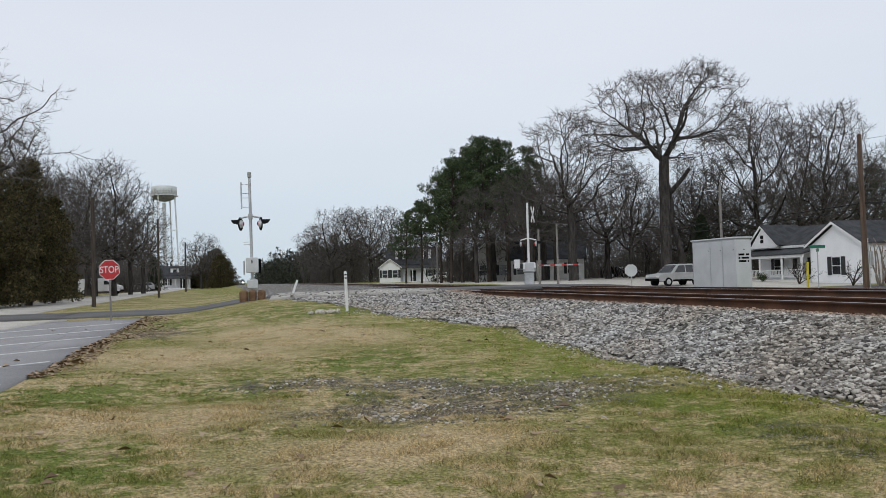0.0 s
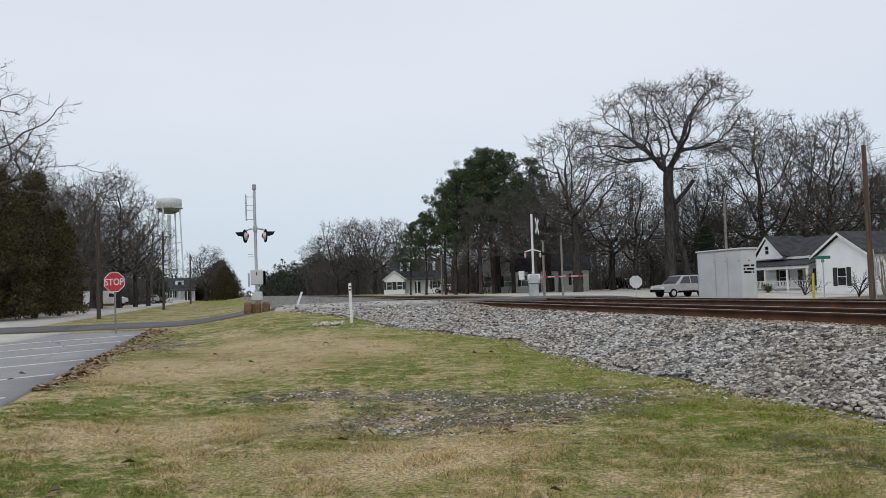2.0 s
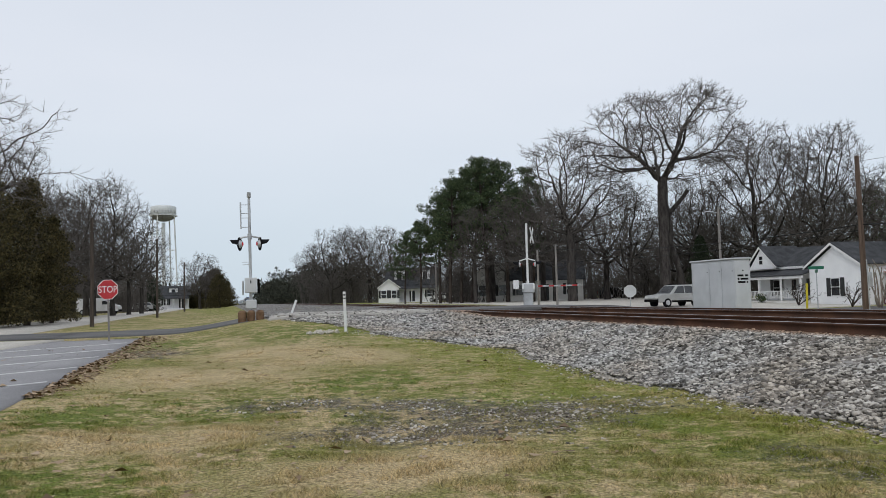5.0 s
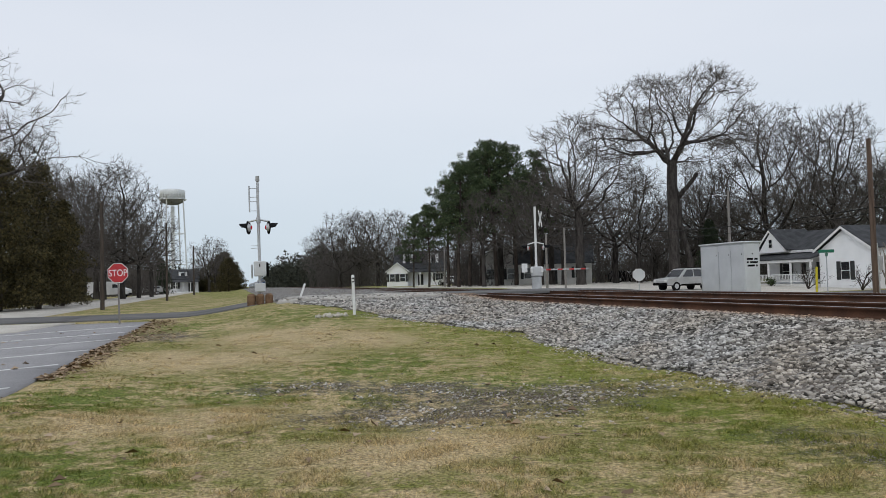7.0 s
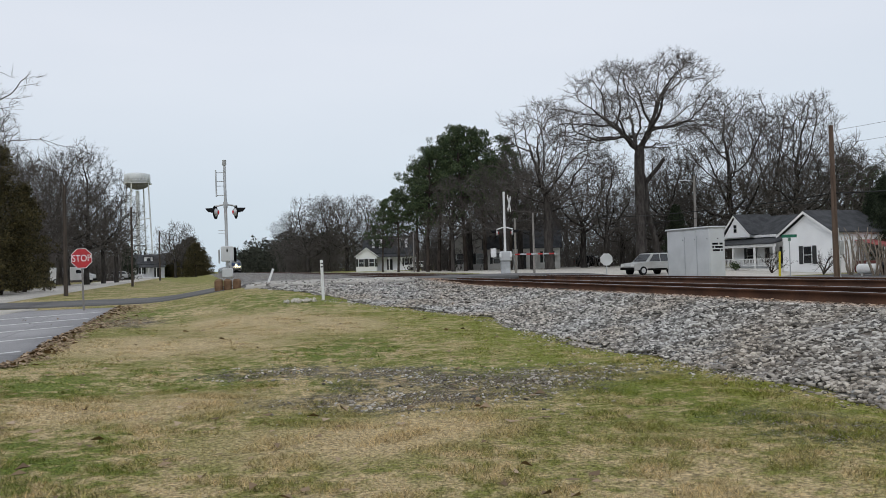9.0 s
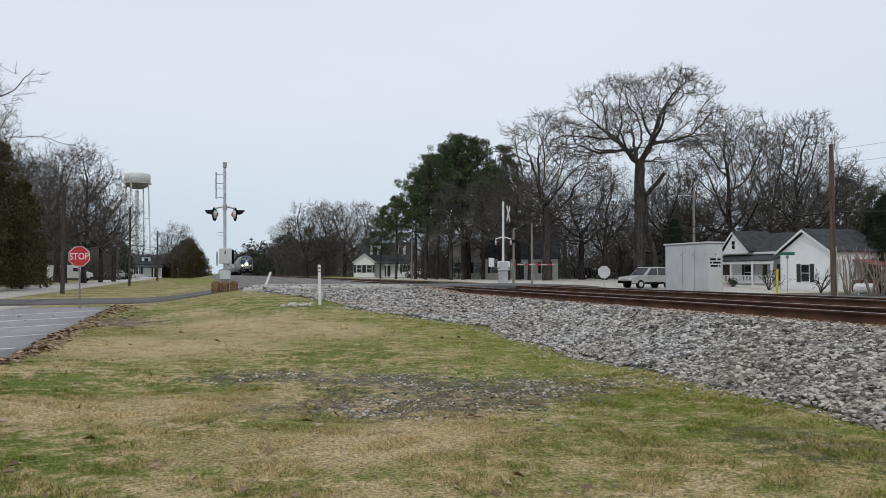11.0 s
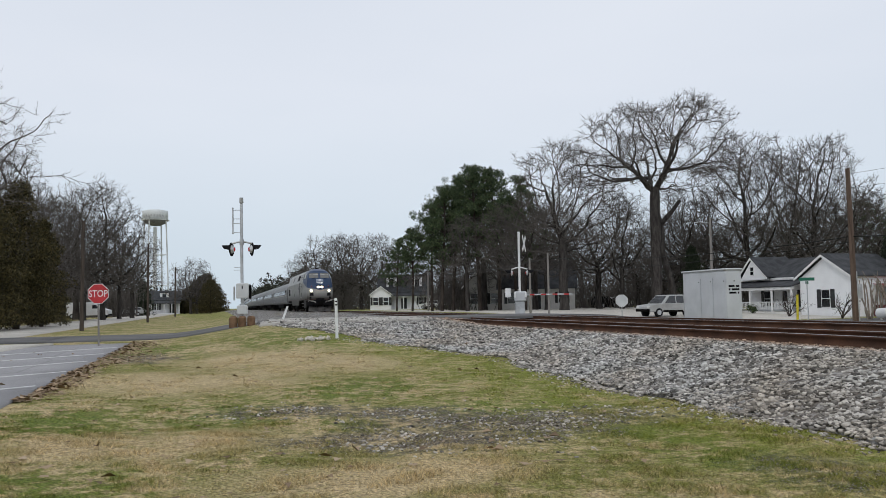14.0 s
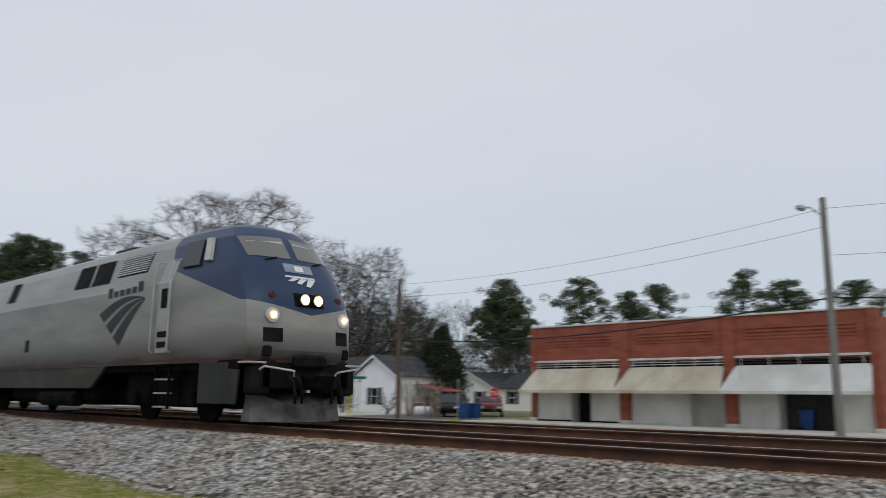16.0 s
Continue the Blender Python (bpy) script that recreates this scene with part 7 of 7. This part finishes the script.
def stone_mesh(name, nr, x, y, z, s):
    """Flat angular stones of radius s at the places given, joined."""
    n = len(x)
    c = np.array([(a, b, d) for a in (-1, 1) for b in (-1, 1) for d in (-1, 1)], float)
    loc = c[None] * nr.uniform(0.55, 1.0, (n, 8, 3)) * np.array([1.25, 0.85, 0.5])
    ang = nr.uniform(0, 2 * np.pi, (3, n))
    for k, (i, j) in enumerate(((0, 1), (1, 2), (0, 2))):
        a = ang[k] * (1.0 if k == 0 else 0.14) - (0.0 if k == 0 else 0.44)
        ca, sa = np.cos(a)[:, None], np.sin(a)[:, None]
        u, w = loc[..., i].copy(), loc[..., j].copy()
        loc[..., i], loc[..., j] = ca * u - sa * w, sa * u + ca * w
    v = (loc * s[:, None, None] + np.stack([x, y, z], -1)[:, None]).reshape(-1, 3)
    q = np.array([(0, 1, 3, 2), (4, 6, 7, 5), (0, 4, 5, 1), (2, 3, 7, 6), (0, 2, 6, 4), (1, 5, 7, 3)])
    f = (np.arange(n)[:, None, None] * 8 + q[None]).reshape(-1, 4)
    return raw(name, v, f, ROCK)


def scatter_stones():
    nr = np.random.RandomState(6)
    n = 96000
    y = 0.5 + 35.5 * nr.random_sample(n) ** 1.5
    x = 5.6 + (10.75 - 5.6) * nr.random_sample(n)
    t0 = toe(y) + 0.07 * np.sin(y * 1.9) + 0.06 * np.sin(y * 4.3 + 1)
    # towards the crossing the stone spreads farther out
    wide = y > 17
    x = np.where(wide, t0 + (10.75 - t0) * nr.random_sample(n), x)
    keep = (x > t0 - 0.25 * nr.random_sample(n) ** 3) & ~((x > 9.2) & (x < 9.5)) & (y < near_edge(x) - 0.2) & ~((y > 29.8 + 0.25 * nr.random_sample(n)) & (x < 8.3) & (nr.random_sample(n) > 0.07))
    x, y = x[keep], y[keep]
    n = len(x)
    z = np.maximum(bed_height(x, y), gz(x, y)) + 0.004 + 0.05 * ((y > 30.6) & (x < 8.4))
    s = (0.014 + 0.024 * nr.random_sample(n) ** 1.6) * (1 + 0.010 * y)
    return tagged(new("ballast_stones", stone_mesh("ballast_stones", nr, x, y, z, s)), "loose pale grey crushed stones along the track", "stones", kind="stuff")


def scatter_grit():
    """Small stones trodden into the bare soil and strewn along the foot of the bed."""
    nr = np.random.RandomState(16)
    spots = [(1.0, 11.4, 1.1, 0.7, 260), (2.4, 8.6, 1.5, 0.9, 700), (4.6, 9.6, 1.3, 0.9, 620), (3.4, 9.2, 1.2, 1.0, 420), (2.6, 10.6, 1.2, 0.7, 260)]
    x = np.concatenate([cx + rx * 0.6 * nr.normal(size=k) for cx, cy, rx, ry, k in spots])
    y = np.concatenate([cy + ry * 0.6 * nr.normal(size=k) for cx, cy, rx, ry, k in spots])
    ye = nr.uniform(4, 24, 1500)
    xe = toe(ye) - np.abs(nr.normal(0, 0.28, 1500))
    x, y = np.concatenate([x, xe]), np.concatenate([y, ye])
    clump = np.sin(x * 3.7 + 1.3 * np.sin(y * 2.9)) * np.sin(y * 4.1 + x) + 0.35 * nr.normal(size=len(x))
    x, y = x[clump > -0.1], y[clump > -0.1]
    s = 0.008 + 0.016 * nr.random_sample(len(x)) ** 2
    return tagged(new("soil_stones", stone_mesh("soil_stones", nr, x, y, ground_height(x, y) + 0.004, s)), "small grey stones trodden into bare dark soil", "stones", kind="stuff")


scatter_stones()
scatter_grit()


def scatter_grass():
    nr = np.random.RandomState(8)
    sets = []
    for n, y0, y1, hgt, wid in ((300000, 3.2, 10.5, 0.030, 0.0036), (150000, 9.5, 20, 0.024, 0.007), (60000, 19, 33, 0.020, 0.014)):
        y = y0 + (y1 - y0) * nr.random_sample(n)
        x = nr.uniform(-0.36, 0.95, n) * (y + 2.5)
        t0 = toe(y) + 0.07 * np.sin(y * 1.9) + 0.06 * np.sin(y * 4.3 + 1)
        ok = (x < t0 + 0.15 * nr.random_sample(n)) & ((x > -2.75) | (y > 29.9)) & (y < 31.5) & (x > -9)
        r2 = ((x - 3.0) * 0.36) ** 2 + ((y - 10.0) * 0.33) ** 2
        ok &= nr.random_sample(n) < np.clip(0.10 + r2 * 0.9, 0.14, 1)
        x, y = x[ok], y[ok]
        m = len(x)
        # tufts: taller in clumps
        cl = 0.6 + 0.8 * (np.sin(x * 5.1 + 2 * np.sin(y * 3.3)) * np.sin(y * 4.7 + x) > 0.2)
        h = hgt * cl * nr.uniform(0.5, 1.3, m)
        z = ground_height(x, y) - 0.005
        a = nr.uniform(0, 2 * np.pi, m)
        w = wid * nr.uniform(0.7, 1.3, m)
        dx, dy = np.cos(a) * w, np.sin(a) * w
        lx, ly = nr.normal(0, 0.9, m) * h, nr.normal(0, 0.9, m) * h
        p = np.stack([np.stack([x - dx, y - dy, z], -1), np.stack([x + dx, y + dy, z], -1), np.stack([x + lx, y + ly, z + h], -1)], 1)
        sets.append(p.reshape(-1, 3))
    v = np.concatenate(sets)
    return tagged(new("lawn_grass", raw("lawn_grass", v, np.arange(len(v)).reshape(-1, 3), BLADES)), "short patchy winter grass blades", "grass", kind="stuff")


scatter_grass()


def scatter_debris():
    nr = np.random.RandomState(14)
    n = 60
    y, x = nr.uniform(18, 32, n), nr.uniform(5.2, 9.0, n)
    keep = x > toe(y) + 0.3
    x, y = x[keep], y[keep]
    mb = MB()
    for a, b in zip(x, y):
        z = float(max(bed_height(np.array(a), np.array(b)), gz(a, b))) + 0.045
        d = Vector((nr.uniform(-1, 1), nr.uniform(-1, 1), nr.uniform(-0.1, 0.1))) * nr.uniform(0.03, 0.13)
        c = Vector((a, b, z))
        mb.tube(c - d, c + d, nr.uniform(0.01, 0.025), nr.uniform(0.008, 0.02), 5)
    part_mesh = mb.mesh("wood_debris", TIE)
    return tagged(new("wood_debris", part_mesh), "dark splinters of old ties on the stone", "debris", kind="stuff")


scatter_debris()


def scatter_leaves():
    nr = np.random.RandomState(10)
    n1, n2 = 1700, 420
    y = np.concatenate([13.0 + 17.5 * nr.random_sample(n1), nr.uniform(4, 26, n2)])
    off = np.abs(nr.normal(0, 0.33, n1))
    x1 = -2.85 + off * (0.7 + 0.9 * (y[:n1] > 20))
    x = np.concatenate([x1, nr.uniform(-0.3, 0.6, n2) * y[n1:]])
    n = len(x)
    s = nr.uniform(0.03, 0.075, n)
    a = nr.uniform(0, 2 * np.pi, n)
    z = ground_height(x, y) + 0.02 + 0.02 * nr.random_sample(n)
    ux, uy = np.cos(a) * s, np.sin(a) * s
    curl = nr.uniform(-0.6, 0.9, n) * s
    pts = [np.stack([x - ux, y - uy, z], -1), np.stack([x + uy * 0.6, y - ux * 0.6, z + curl * 0.5], -1), np.stack([x + ux, y + uy, z + curl * 0.3], -1), np.stack([x - uy * 0.6, y + ux * 0.6, z + curl], -1)]
    v = np.stack(pts, 1).reshape(-1, 3)
    return tagged(new("fallen_leaves", raw("fallen_leaves", v, np.arange(4 * n).reshape(-1, 4), LEAFLITTER)), "brown fallen leaves drifted along the lot edge", "leaves", kind="stuff")


scatter_leaves()


# ---- what moves ----


def train_rows(offset):
    """The train comes on at a steady 34.2 m/s; offset: metres behind its nose."""
    rows = []
    for i in range(17):
        t = float(i)
        y = 13.6 + 34.2 * (16.0 - t) + offset
        rows.append((t, pose(TRACK_X[0], y, RAIL_Z - float(drop(y)))))
    return rows


def motions():
    walk(loco, train_rows(0.0))
    for i, c in enumerate(coaches):
        walk(c, train_rows(21.5 + i * 26.6))


motions()
